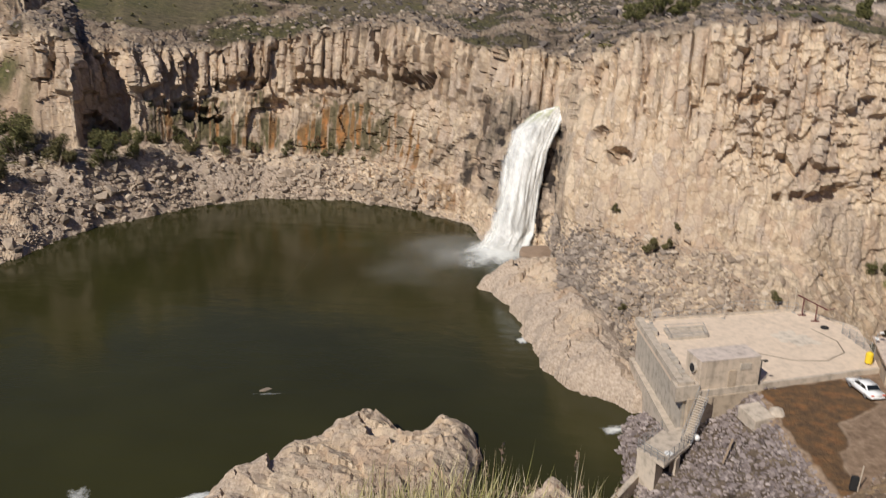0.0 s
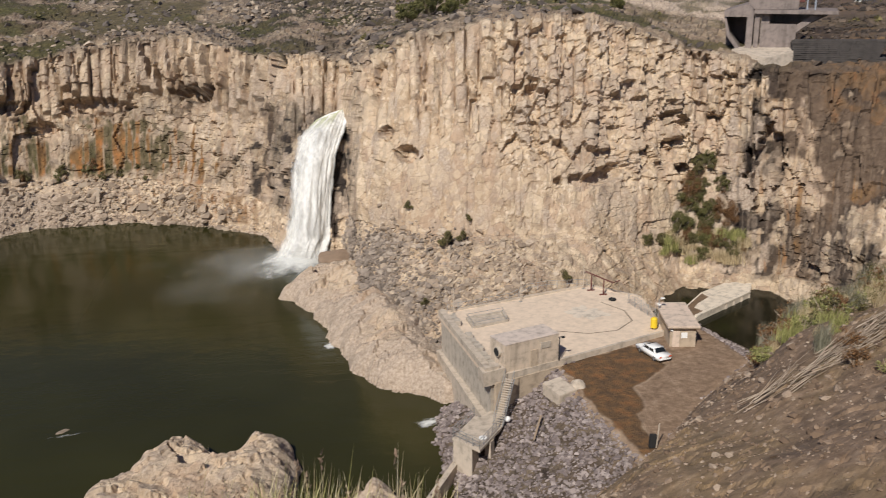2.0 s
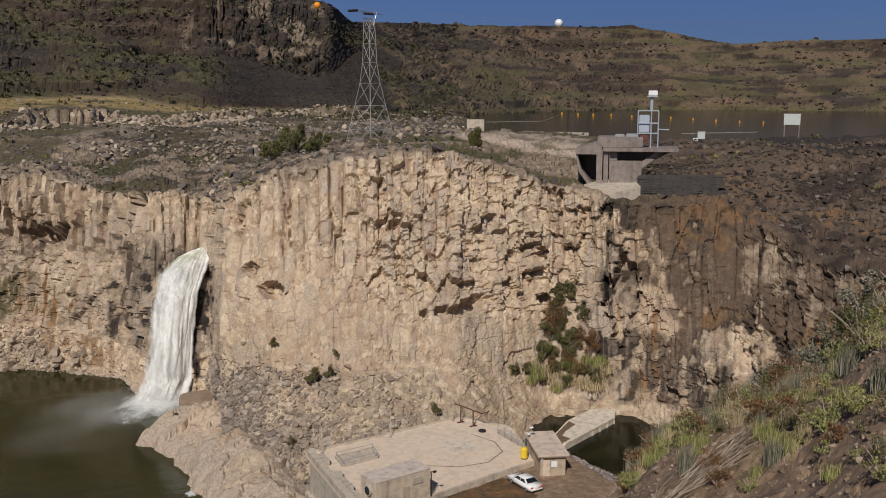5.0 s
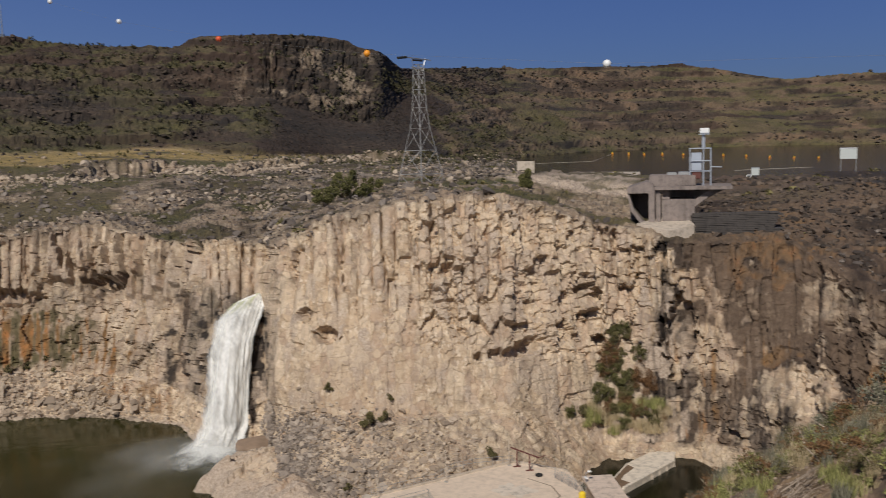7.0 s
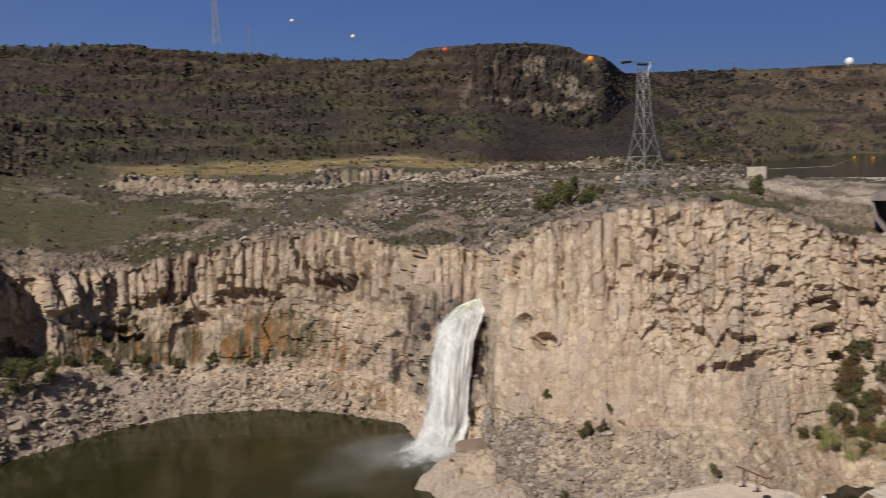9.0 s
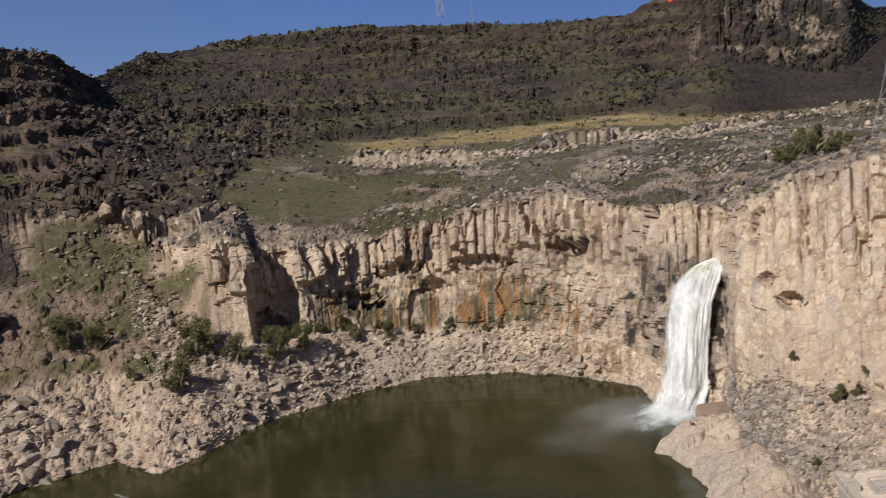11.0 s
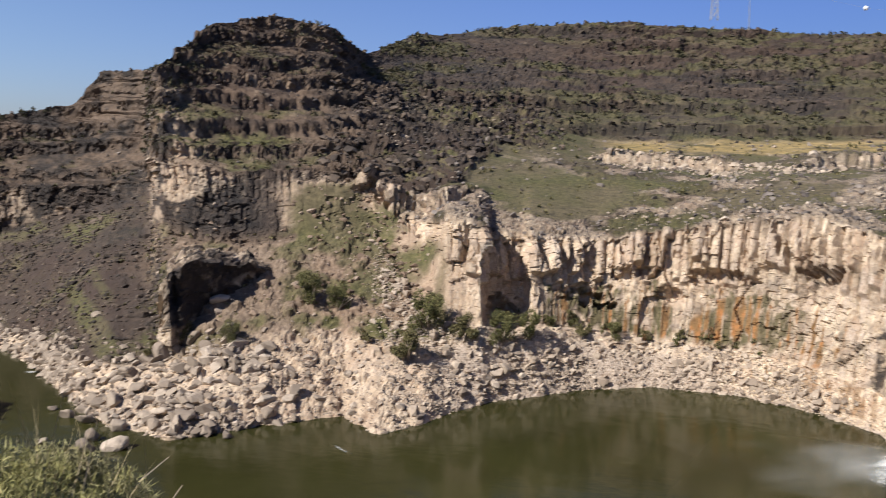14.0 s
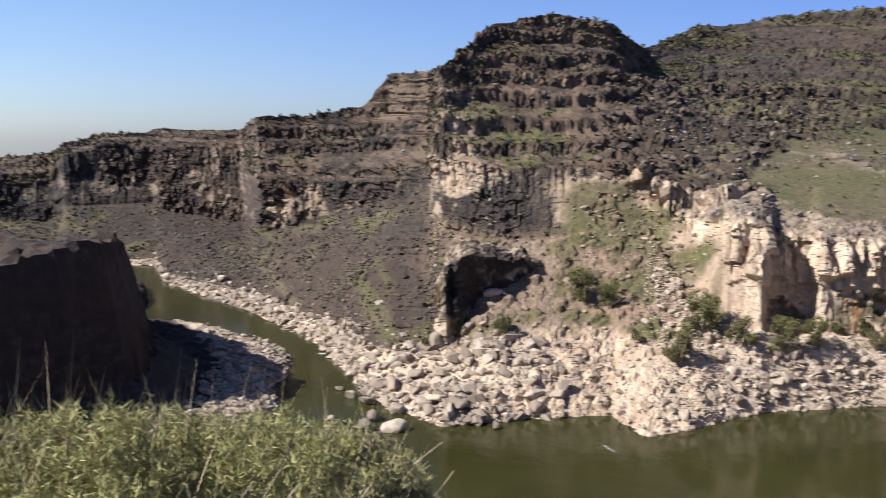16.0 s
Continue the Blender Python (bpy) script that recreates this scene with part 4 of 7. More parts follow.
# an undercut rock: it stands out over a hollow and rests on the slope behind
uu, vv = np.meshgrid(np.linspace(0, 1, 150), np.linspace(0, 1, 130))
U_AZ = radians(-44.9) + radians(6.9) * uu
rim_h = np.interp(uu, [0, 0.04, 0.1, 0.25, 0.5, 0.8, 0.95, 1], [14, 21, 24, 26.2, 26.0, 24.6, 22.4, 18]) + 1.2 * fbm(uu * 9, 0 * uu, 0 * uu, 3, 401)
foot_h = 9.0 + 0 * uu
face = np.clip(vv / 0.6, 0, 1)
over = np.clip((vv - 0.6) / 0.4, 0, 1)
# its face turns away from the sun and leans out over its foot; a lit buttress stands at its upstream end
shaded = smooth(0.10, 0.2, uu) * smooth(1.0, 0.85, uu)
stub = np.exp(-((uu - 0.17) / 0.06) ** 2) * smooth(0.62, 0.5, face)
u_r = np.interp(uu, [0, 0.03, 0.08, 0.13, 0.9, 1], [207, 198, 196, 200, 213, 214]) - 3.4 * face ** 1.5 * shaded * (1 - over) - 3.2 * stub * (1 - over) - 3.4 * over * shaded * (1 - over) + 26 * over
u_z = foot_h + (rim_h - foot_h) * face ** 0.9 + (2.0 * np.sin(over * 1.6) * (0.2 + uu)) - 2.0 * over * (1 - uu)
U = np.stack([u_r * np.sin(U_AZ), u_r * np.cos(U_AZ), u_z], -1)
u_n = normals_of(U)
u_n = np.where((u_n * -np.stack([U[..., 0], U[..., 1], U[..., 2] - 60], -1)).sum(-1, keepdims=True) < 0, -u_n, u_n)
u_a, u_b = uu * 25, np.where(over > 0, 18 + over * 20, face * 18)
_, _, q_r, q_x, q_y = cells(u_a / 3.2, u_b / 3.6, 403, 0.9, True)
_, _, p_r, p_x, p_y = cells(u_a / 1.2, u_b / 1.3, 404, 0.9, True)
U += u_n * (1.0 * (q_r - 0.5) + 0.6 * (np.modf(q_r * 13)[0] - 0.5) * q_x - 0.3 * q_y + 0.45 * (p_r - 0.5) + 0.3 * p_x + 0.7 * fbm(u_a * 0.2, u_b * 0.2, 0 * uu, 3, 405))[..., None]
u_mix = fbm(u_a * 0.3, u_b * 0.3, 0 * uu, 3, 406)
# sun and shade also go into the rock colour: lit end lighter, rest darker
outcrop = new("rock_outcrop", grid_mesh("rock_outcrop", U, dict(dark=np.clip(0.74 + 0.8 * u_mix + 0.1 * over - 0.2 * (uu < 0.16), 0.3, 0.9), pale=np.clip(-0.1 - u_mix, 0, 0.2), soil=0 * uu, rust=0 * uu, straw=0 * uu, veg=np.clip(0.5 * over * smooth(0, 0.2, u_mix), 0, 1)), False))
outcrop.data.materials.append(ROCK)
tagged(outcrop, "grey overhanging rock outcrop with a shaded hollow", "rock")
patch("rock_outcrop", -36, 2, 62, 100, 0.22, islet(OUTCROP, 3.9, 3.6, 210), "pale weathered rock outcrop in the river", "rock", kind="thing")
patch("rock_outcrop", -1, 16, 64, 89, 0.22, islet(OUTCROP_B, 3.0, 4, 220), "small pale rock outcrop at the river bank", "rock", kind="thing")


def bar_height(x, y):
    sd = far_inside(BAR, x, y) + 2.8 + 1.6 * fbm(x * 0.08, y * 0.08, 0 * x, 3, 231)
    z = np.clip(-sd * 0.25, -2, 1.6) + np.where(sd < 0, 1, 0) * (rubble(x, y, 2.2, 232) + 0.5 * rubble(x, y, 1.1, 233))
    # the butte's shade along its foot is painted in, with dark basalt ground
    foot_shade = smooth(18, 12, far_inside(BUTTE, x, y) + 4 * fbm(x * 0.1, y * 0.1, 0 * x, 3, 234))
    return z, dict(pale=0.8 * (1 - foot_shade), dark=0.97 * foot_shade)


def butte_height(x, y):
    sd = far_inside(BUTTE, x, y) + 3 * fbm(x * 0.07, y * 0.07, 0 * x, 4, 241)
    k = np.clip(-sd / 5, 0, 1)
    z = (23.0 + 0.16 * np.clip(x + 267, 0, 60) - 0.10 * np.clip(76 - y, 0, 60)) * k ** 0.7 + k * 1.5 * fbm(x * 0.1, y * 0.1, 0 * x, 4, 242) + k * faceted(x, y, 4, 243) - 2 * (sd > 0)
    z = np.maximum(z, np.where((sd < 14) & (sd > 0) & (y < 112), 6 * (1 - sd / 14), -2))
    z = z - 0.17 * np.clip(np.hypot(x, y) - 200, 0, 120) * k
    return z, dict(dark=0.97 + 0 * x, veg=0.15 * smooth(0.8, 1, k) * smooth(0, 0.3, fbm(x * 0.1, y * 0.1, 0 * x, 3, 244)))


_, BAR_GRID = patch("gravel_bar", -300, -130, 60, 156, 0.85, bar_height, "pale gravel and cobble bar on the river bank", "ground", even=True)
patch("ground", -420, -140, 0, 176, 1.2, butte_height, "dark basalt butte above the gravel bar", "cliff")


def yard_height(x, y):
    sd = far_inside(YARD, x, y) + 0.5 * fbm(x * 0.3, y * 0.3, 0 * x, 3, 251)
    out = np.clip(sd, 0, 99)
    z = 8.0 - 0.56 * out + smooth(0.2, 2.5, out) * (0.5 * rubble(x, y, 1.3, 252) + 0.5 * rubble(x, y, 0.7, 253) + 0.5 * fbm(x * 0.12, y * 0.12, 0 * x, 3, 254)) + 0.04 * fbm(x * 0.3, y * 0.3, 0 * x, 3, 255)
    # damp earth where water has run over the yard
    run = far_inside([(27.5, 94.5), (37.3, 97.6), (39.2, 91.8), (35, 88.2), (33.6, 87), (33.2, 82.6), (31.6, 81), (31.3, 74), (29.5, 73), (28.2, 84)], x, y) + 0.55 * fbm(x * 0.5, y * 0.5, 0 * x, 4, 256)
    wet = smooth(0.35, -0.25, run) * smooth(1.0, 0, sd)
    ty = np.clip(1 - smooth(0, 1.5, out), 0, 1)
    return np.maximum(z, -2), dict(soil=ty * (1 - 0.95 * wet), dark=np.clip(0.72 * (1 - ty) + 0.95 * wet, 0, 1), pale=0 * ty, rust=0.55 * wet)


_, YARD_GRID = patch("ground", 6, 84, 44, 132, 0.32, yard_height, "dirt yard and rubble bank beside the powerhouse", "ground", even=True)

# ---- the hillside that the camera stands on ----
SLOPE_AZ = [-180, -112, -95, -60, -30, 0, 9, 15, 18, 22, 28, 30.5, 34.3, 39, 42.3, 60, 100, 116, 180]
SLOPE_A = [(4, 50.3), (4, 50.3), (4, 50), (3, 49.9), (2.4, 50.1), (2.4, 50.1), (2.4, 50.1), (2.6, 50), (2.6, 50), (2.6, 50), (2.6, 50), (2.6, 50), (2.6, 50), (2.6, 50), (2.6, 50), (4, 50.2), (4, 50.4), (4, 50.3), (4, 50.3)]
SLOPE_M = [(12, 50.3), (12, 50.3), (12, 38), (8, 34), (7, 34), (7, 34), (8, 33), (8, 32), (9, 32), (10, 31), (11, 31), (11, 31), (11, 32), (11, 33), (12, 34), (12, 44), (14, 46), (12, 50.3), (12, 50.3)]
SLOPE_B = [(24, 50.4), (24, 50.4), (18, 34), (16, 28), (16, 26), (16, 25), (20, 25), (24, 26.5), (26, 28), (30, 29.5), (33, 30.2), (33, 30.6), (33, 31.6), (32, 33.4), (31, 35.2), (24, 45), (24, 47), (24, 50.4), (24, 50.4)]
SLOPE_C = [(60, 50.6), (60, 50.6), (50, 30), (40, 20), (40, 14), (40, 15), (45, 16), (48, 18.5), (46, 22.5), (48, 25), (58, 25.5), (60, 28), (60, 30.5), (60, 32.8), (60, 37), (60, 44), (60, 46), (60, 50.6), (60, 50.6)]
SLOPE_D = [(110, 50.8), (110, 50.8), (90, 20), (70, 4), (66, -1), (62, 2), (64, 6), (64, 8), (64, 8.5), (76, 7.4), (102, 8.1), (121, 8), (116, 14), (107, 19.5), (110, 29.5), (110, 42), (110, 44), (110, 50.8), (110, 50.8)]
SLOPE_E = [(200, 51), (200, 51), (120, -3), (84, -4), (74, -5), (70, -4), (70, -1), (70, 0), (72, 2), (86, 3), (108, 2), (128, -3), (124, 2), (116, 8), (120, 20), (140, 40), (140, 42), (200, 51), (200, 51)]
SLOPE_F = [(2500, 50)] * 2 + [(r + 4, -7) for r, _ in SLOPE_E[2:-2]] + [(2500, 50)] * 2
s_at = np.r_[np.linspace(-180, -95, 50)[:-1], np.linspace(-95, 8, 90)[:-1], np.linspace(8, 48, 420), np.linspace(48, 100, 40)[1:], np.linspace(100, 180, 50)[1:]]
s_rad = np.radians(s_at)
rings = []
for ring in ([(0.01, 50.35)] * 19, SLOPE_A, SLOPE_M, SLOPE_B, SLOPE_C, SLOPE_D, SLOPE_E, SLOPE_F):
    rr, hh = np.interp(s_at, SLOPE_AZ, [a for a, _ in ring]), np.interp(s_at, SLOPE_AZ, [b for _, b in ring])
    ker = np.ones(9) / 9
    rr, hh = (np.convolve(np.pad(q, 4, "edge"), ker, "valid") for q in (rr, hh))
    rings.append(np.stack([rr * np.sin(s_rad), rr * np.cos(s_rad), hh], -1))
rings[0][:, :2] += (0.07, -0.21)
srows = []
for k, n in enumerate((4, 6, 20, 120, 120, 12, 8)):
    for v in np.arange(n) / n:
        srows.append(rings[k] * (1 - v) + rings[k + 1] * v)
S = np.array(srows)
sx, sy = S[..., 0], S[..., 1]
sr = np.hypot(sx, sy)
size = np.clip(sr / 40, 0.05, 1)
S[..., 2] += size * (1.3 * fbm(sx * 0.06, sy * 0.06, 0 * sx, 4, 261) * smooth(20, 40, sr) + 0.22 * fbm(sx * 0.3, sy * 0.3, 0 * sx, 4, 262)
                     + 0.10 * rubble(sx, sy, 1.1, 263) + 0.12 * rubble(sx, sy, 0.5, 264) + 0.05 * fbm(sx * 1.6, sy * 1.6, 0 * sx, 3, 268)
                     - 0.4 * smooth(0.22, 0.36, fbm(sx * 0.9, sy * 0.9, 0 * sx, 3, 267)) * (0.35 + 0.65 * smooth(33, 38, np.broadcast_to(s_at, sx.shape))))
s_veg = fbm(sx * 0.10, sy * 0.10, 0 * sx, 4, 265)
s_az = np.broadcast_to(s_at, sx.shape)
hillside = new("ground", grid_mesh("hillside", S, dict(
    soil=0.96 - 0.2 * smooth(0.0, 0.35, fbm(sx * 0.2, sy * 0.2, 0 * sx, 4, 266)) - 0.35 * smooth(0.1, 0.3, fbm(sx * 1.1, sy * 1.1, 0 * sx, 3, 269)), dark=0.85 + 0 * sx, pale=0 * sx, rust=0 * sx, straw=0.2 * smooth(0.1, 0.4, s_veg),
    veg=0.75 * smooth(0.0, 0.3, s_veg) * smooth(66, 84, sr) * smooth(28, 31, s_az)), False))
hillside.data.materials.append(ROCK)
tagged(hillside, "stony brown dirt hillside below the overlook", "ground", kind="structure")

# ---- the falls ----


def falls_material():
    n = Nodes("white_water")
    st = n.noise(0.9, 6, 0.65, (1.6, 1.6, 0.14))
    sp = n.noise(2.5, 4, 0.7, (1, 1, 0.4))
    veil = n.noise(0.28, 4, 0.6, (1.5, 1.5, 0.3))
    col = n.mix(n.ramp(veil, (0.38, 0.9), (0.52, 0.0)), (0.78, 0.775, 0.735), (0.58, 0.575, 0.545))
    col = n.mix(n.attr("moss"), col, (0.42, 0.44, 0.22))
    n.bump(st, 0.12, 0.3)
    n.bump(sp, 0.2, 0.1)
    dens = n.math("ADD", n.attr("body"), n.math("MULTIPLY", n.math("SUBTRACT", st, 0.5), 1.0))
    n.put(n.b.inputs["Alpha"], n.ramp(dens, (0.2, 0.0), (0.95, 1.0)))
    return n.done(col, 0.75)


FALL_W = falls_material()
FALL_L = [(2.5, 175.5, 22.6), (-1.3, 171.8, 20.1), (-2.4, 168.2, 15.3), (-3.1, 165.5, 9.4), (-4.4, 162.9, 4.1), (-7.0, 159.5, 0.1)]
FALL_R = [(10.0, 177.5, 25.0), (9.2, 173.5, 22.3), (6.9, 169.4, 17.5), (5.7, 166.4, 10.0), (5.1, 164.2, 3.4), (3.6, 160.8, 0.1)]
falls = thing("waterfall", "white waterfall plunging over the basalt brink", "waterfall")
for layer in range(3):
    fu, fv = np.meshgrid(np.linspace(0, 1, 50), np.linspace(0, 5, 130))
    L = np.stack([np.interp(fv, range(6), [p[k] for p in FALL_L]) for k in range(3)], -1)
    Rr = np.stack([np.interp(fv, range(6), [p[k] for p in FALL_R]) for k in range(3)], -1)
    inset = 0.06 * layer
    uu = (inset + (1 - 2 * inset) * fu)[..., None]
    F = L * (1 - uu) + Rr * uu
    ripple = fbm(fu * 9, fv * 0.9, 0 * fu + layer * 3, 4, 300 + layer)
    F[..., 1] -= 0.9 * layer * np.sin(np.pi * fu) + 0.55 * ripple * np.clip(fv, 0, 1)
    F[..., 0] += 0.35 * fbm(fu * 6, fv * 1.5, 0 * fu, 3, 310 + layer)
    body = np.minimum(smooth(0, 0.3, fu), smooth(1, 0.86, fu)) * (1.0 if layer else 1.35) * smooth(-0.1, 0.15, fv + 0.1) - 0.1 * layer
    ob = new("water_curtain", grid_mesh("water_curtain", F, dict(body=body, moss=0.8 * smooth(0.9, 0.1, fv) * smooth(-0.1, 0.3, ripple)), True))
    ob.data.materials.append(FALL_W)
    ob.parent = falls


def foam_material():
    n = Nodes("foam")
    a = n.noise(0.8, 5, 0.7)
    dens = n.math("ADD", n.attr("foam"), n.math("MULTIPLY", n.math("SUBTRACT", a, 0.5), 0.9))
    n.put(n.b.inputs["Alpha"], n.ramp(dens, (0.12, 0.0), (0.8, 0.92)))
    n.bump(a, 0.6, 0.3)
    return n.done((0.80, 0.81, 0.77), 0.8)


FOAM = foam_material()
FOAMS = [(13.5, 97.9, 2.6, 1.2, 20, 0.7), (-29.5, 78.5, 3.0, 1.2, 35, 0.75), (-40.5, 77.5, 2.5, 1.4, 100, 0.4), (2.6, 122.4, 1.0, 1.6, 0, 0.7), (-87.5, 128, 3.4, 0.6, -25, 0.3), (-178, 139.5, 2.5, 1.2, 30, 0.5), (-28.0, 101.6, 2.4, 0.5, 15, 0.28)]
gx, gy = np.meshgrid(np.arange(-24, 10, 0.5), np.arange(136, 172, 0.5))
d = np.hypot((gx + 2.0) * np.where(gx < -2.0, 0.85, 1.1), (gy - 161) * 0.8)
fo = np.clip(smooth(8.5, 0.8, d + 4 * fbm(gx * 0.15, gy * 0.15, 0 * gx, 3, 5)), 0, 1)
gz = 0.12 + 1.4 * smooth(7, 0, d) + 0.1 * fo * fbm(gx * 0.5, gy * 0.5, 0 * gx, 3, 6)
ob = new("foam", grid_mesh("foam", np.stack([gx, gy, gz], -1), dict(foam=fo), True))
ob.data.materials.append(FOAM)
ob.parent = falls

def mist_material():
    n = Nodes("drifting_mist")
    n.put(n.b.inputs["Alpha"], n.math("MULTIPLY", n.attr("foam"), n.ramp(n.noise(0.12, 3, 0.5), (0.3, 0.3), (0.7, 1.0))))
    return n.done((0.80, 0.81, 0.77), 0.9)


# thin spray drifting over the pool
sx_, sy_ = np.meshgrid(np.arange(-34, 6, 0.7), np.arange(132, 172, 0.7))
d = np.hypot((sx_ + 4) * 0.75, (sy_ - 159) * 0.9)
thin = 0.30 * smooth(17, 1, d + 6 * fbm(sx_ * 0.1, sy_ * 0.1, 0 * sx_, 3, 15))
ob = new("spray", grid_mesh("spray", np.stack([sx_, sy_, 0.3 + 2.2 * smooth(14, 0, d)], -1), dict(foam=thin), True))
ob.data.materials.append(mist_material())
ob.parent = falls
# patches of foam where the current breaks
for x, y, wide, deep_, turn_, dens_ in FOAMS:
    fx, fy = np.meshgrid(np.linspace(-1, 1, 40), np.linspace(-1, 1, 24))
    near_ = np.hypot(fx, fy) + 0.5 * fbm(fx * 3 + x, fy * 3, 0 * fx, 3, 16)
    ca_, sa2 = math.cos(radians(turn_)), math.sin(radians(turn_))
    px, py = x + wide * fx * ca_ - deep_ * fy * sa2, y + wide * fx * sa2 + deep_ * fy * ca_
    ob = new("foam_patch", grid_mesh("foam_patch", np.stack([px, py, 0.08 + 0 * px], -1), dict(foam=dens_ * smooth(1.0, 0.1, near_)), True))
    ob.data.materials.append(FOAM)
    tagged(ob, "thin white foam streak drifting on the dark river", "foam", "foam on the river")

# ---- materials of built things ----


def concrete(name, base, dark_amount=0.5, board=False):
    n = Nodes(name)
    dark = tuple((0.82 if dark_amount == 0 else 0.6) * c for c in base)
    lite = tuple(min(1, 1.15 * c) for c in base)
    col = n.ramp(n.noise(1.1, 6, 0.65), (0.3, dark), (0.5, base), (0.75, lite))
    col = n.mix(n.ramp(n.noise(0.8, 4, 0.6, (1.4, 1.4, 0.12)), (0.48, 0.0), (0.7, dark_amount)), col, tuple(0.4 * c for c in base))
    n.bump(n.noise(9, 5, 0.7), 0.4, 0.03)
    if board:
        n.bump(n.noise(1.5, 2, 0.5, (0.05, 0.05, 3.0)), 0.4, 0.06)
    return n.done(col, 0.9)


def painted(name, base, rough=0.5, metal=0.0, wear=0.3):
    n = Nodes(name)
    col = n.mix(n.ramp(n.noise(4, 5, 0.7), (0.45, 0.0), (0.75, wear)), base, tuple(0.45 * c for c in base))
    n.bump(n.noise(20, 3), 0.15, 0.01)
    return n.done(col, rough, metal)


CONC_WALL = concrete("grey_concrete", (0.47, 0.41, 0.335), 0.3, True)
CONC_PALE = concrete("pale_concrete", (0.52, 0.44, 0.35), 0.3)
CONC_SLAB = concrete("bleached_concrete", (0.66, 0.58, 0.47), 0.12)
CONC_DECK = concrete("deck_concrete", (0.68, 0.55, 0.42), 0.0)
CONC_DAM = concrete("stained_concrete", (0.25, 0.205, 0.18), 0.6)
JOINT = concrete("joint_filler", (0.30, 0.235, 0.17), 0.2)
STEEL = painted("galvanised_steel", (0.42, 0.42, 0.41), 0.45, 0.6)
STEEL_PALE = painted("pale_blue_steel", (0.42, 0.46, 0.52), 0.5, 0.2)
RUSTY = painted("dark_red_steel", (0.14, 0.05, 0.04), 0.7, 0.2)
BLACK = painted("black_rubber", (0.02, 0.02, 0.02), 0.8)
WHITE = painted("white_paint", (0.80, 0.80, 0.78), 0.35, 0.0, 0.08)
YELLOW = painted("yellow_paint", (0.80, 0.56, 0.03), 0.45, 0.0, 0.1)
ORANGE = painted("orange_paint", (0.80, 0.30, 0.02), 0.5, 0.0, 0.1)
GREY_PAINT = painted("pale_grey_paint", (0.50, 0.53, 0.50), 0.5, 0.0, 0.15)
PYLON = painted("dull_grey_steel", (0.36, 0.355, 0.34), 0.6, 0.3)
RED = painted("red_paint", (0.72, 0.10, 0.03), 0.5, 0.0, 0.1)
STUCCO = concrete("tan_stucco", (0.45, 0.36, 0.265), 0.12)
ROOFING = concrete("grey_roofing", (0.58, 0.49, 0.42), 0.15)
HUT_ROOF = concrete("tan_roofing", (0.62, 0.50, 0.40), 0.08)
GLASS = Nodes("dark_glass")
GLASS.b.inputs["IOR"].default_value = 1.5
GLASS = GLASS.done((0.015, 0.018, 0.02), 0.05)
WOOD = painted("weathered_wood", (0.30, 0.22, 0.15), 0.85, 0.0, 0.5)


def along(a, b, t):
    return tuple(p + (q - p) * t for p, q in zip(a, b))


def strip(pts, z0, z1, half):
    """A low wall of that half width along a line."""
    bm = bmesh.new()
    for (ax, ay), (bx, by) in zip(pts, pts[1:]):
        ln = math.hypot(bx - ax, by - ay)
        nx, ny = -(by - ay) / ln * half, (bx - ax) / ln * half
        prism([(ax + nx, ay + ny), (ax - nx, ay - ny), (bx - nx, by - ny), (bx + nx, by + ny)], z0, z1, bm)
    return bm


def railing(pts, high, gap, name="railing", label="grey steel pipe railing", rails=(0.5, 1.0), material=None):
    """A pipe railing along a line in space."""
    material = material or STEEL
    rail = thing(name, label, "railing")
    for a, b in zip(pts, pts[1:]):
        n = max(1, round((Vector(b) - Vector(a)).length / gap))
        for i in range(n + 1):
            p = along(a, b, i / n)
            part("post", beam(p, (p[0], p[1], p[2] + high), 0.035), material, rail)
        for k in rails:
            part("rail", beam((a[0], a[1], a[2] + high * k), (b[0], b[1], b[2] + high * k), 0.03), material, rail)
    return rail


# ---- powerhouse ----
DECK = [(16.1, 110.3), (18.7, 90.6), (42.4, 100.1), (43.5, 111.5), (37.9, 117.3)]
Z_D = 8.5
power = thing("powerhouse", "concrete riverside powerhouse with a flat tan roof deck", "powerhouse")
part("deck_slab", prism(DECK, 8.1, Z_D), CONC_DECK, power, "pale tan concrete deck")
part("wall", prism([(16.5, 109.9), (19.0, 91.0), (42.1, 100.3), (43.1, 111.3), (37.8, 116.9)], -2, 8.1), CONC_WALL, power, "stained grey concrete wall")
part("footing", prism([(15.9, 110.4), (18.2, 90.3), (19.4, 90.8), (17.0, 110.6)], -2, 3.6), CONC_PALE, power, "pale battered concrete footing")
part("footing", prism([(14.9, 106.5), (15.2, 104.4), (17.0, 104.6), (16.8, 106.7)], -2, 2.2), CONC_PALE, power)
part("parapet", strip([(16.55, 110.2), (19.0, 91.4)], Z_D + 0.004, 9.15, 0.42), CONC_PALE, power, "pale concrete parapet")
part("cap_block", prism([(18.0, 90.2), (20.6, 91.2), (20.2, 92.6), (17.8, 92.2)], 7.7, 9.35), CONC_PALE, power)
part("cap_step", prism([(18.3, 90.6), (20.0, 91.2), (19.7, 92.1), (18.1, 91.8)], 9.35, 9.75), CONC_PALE, power)
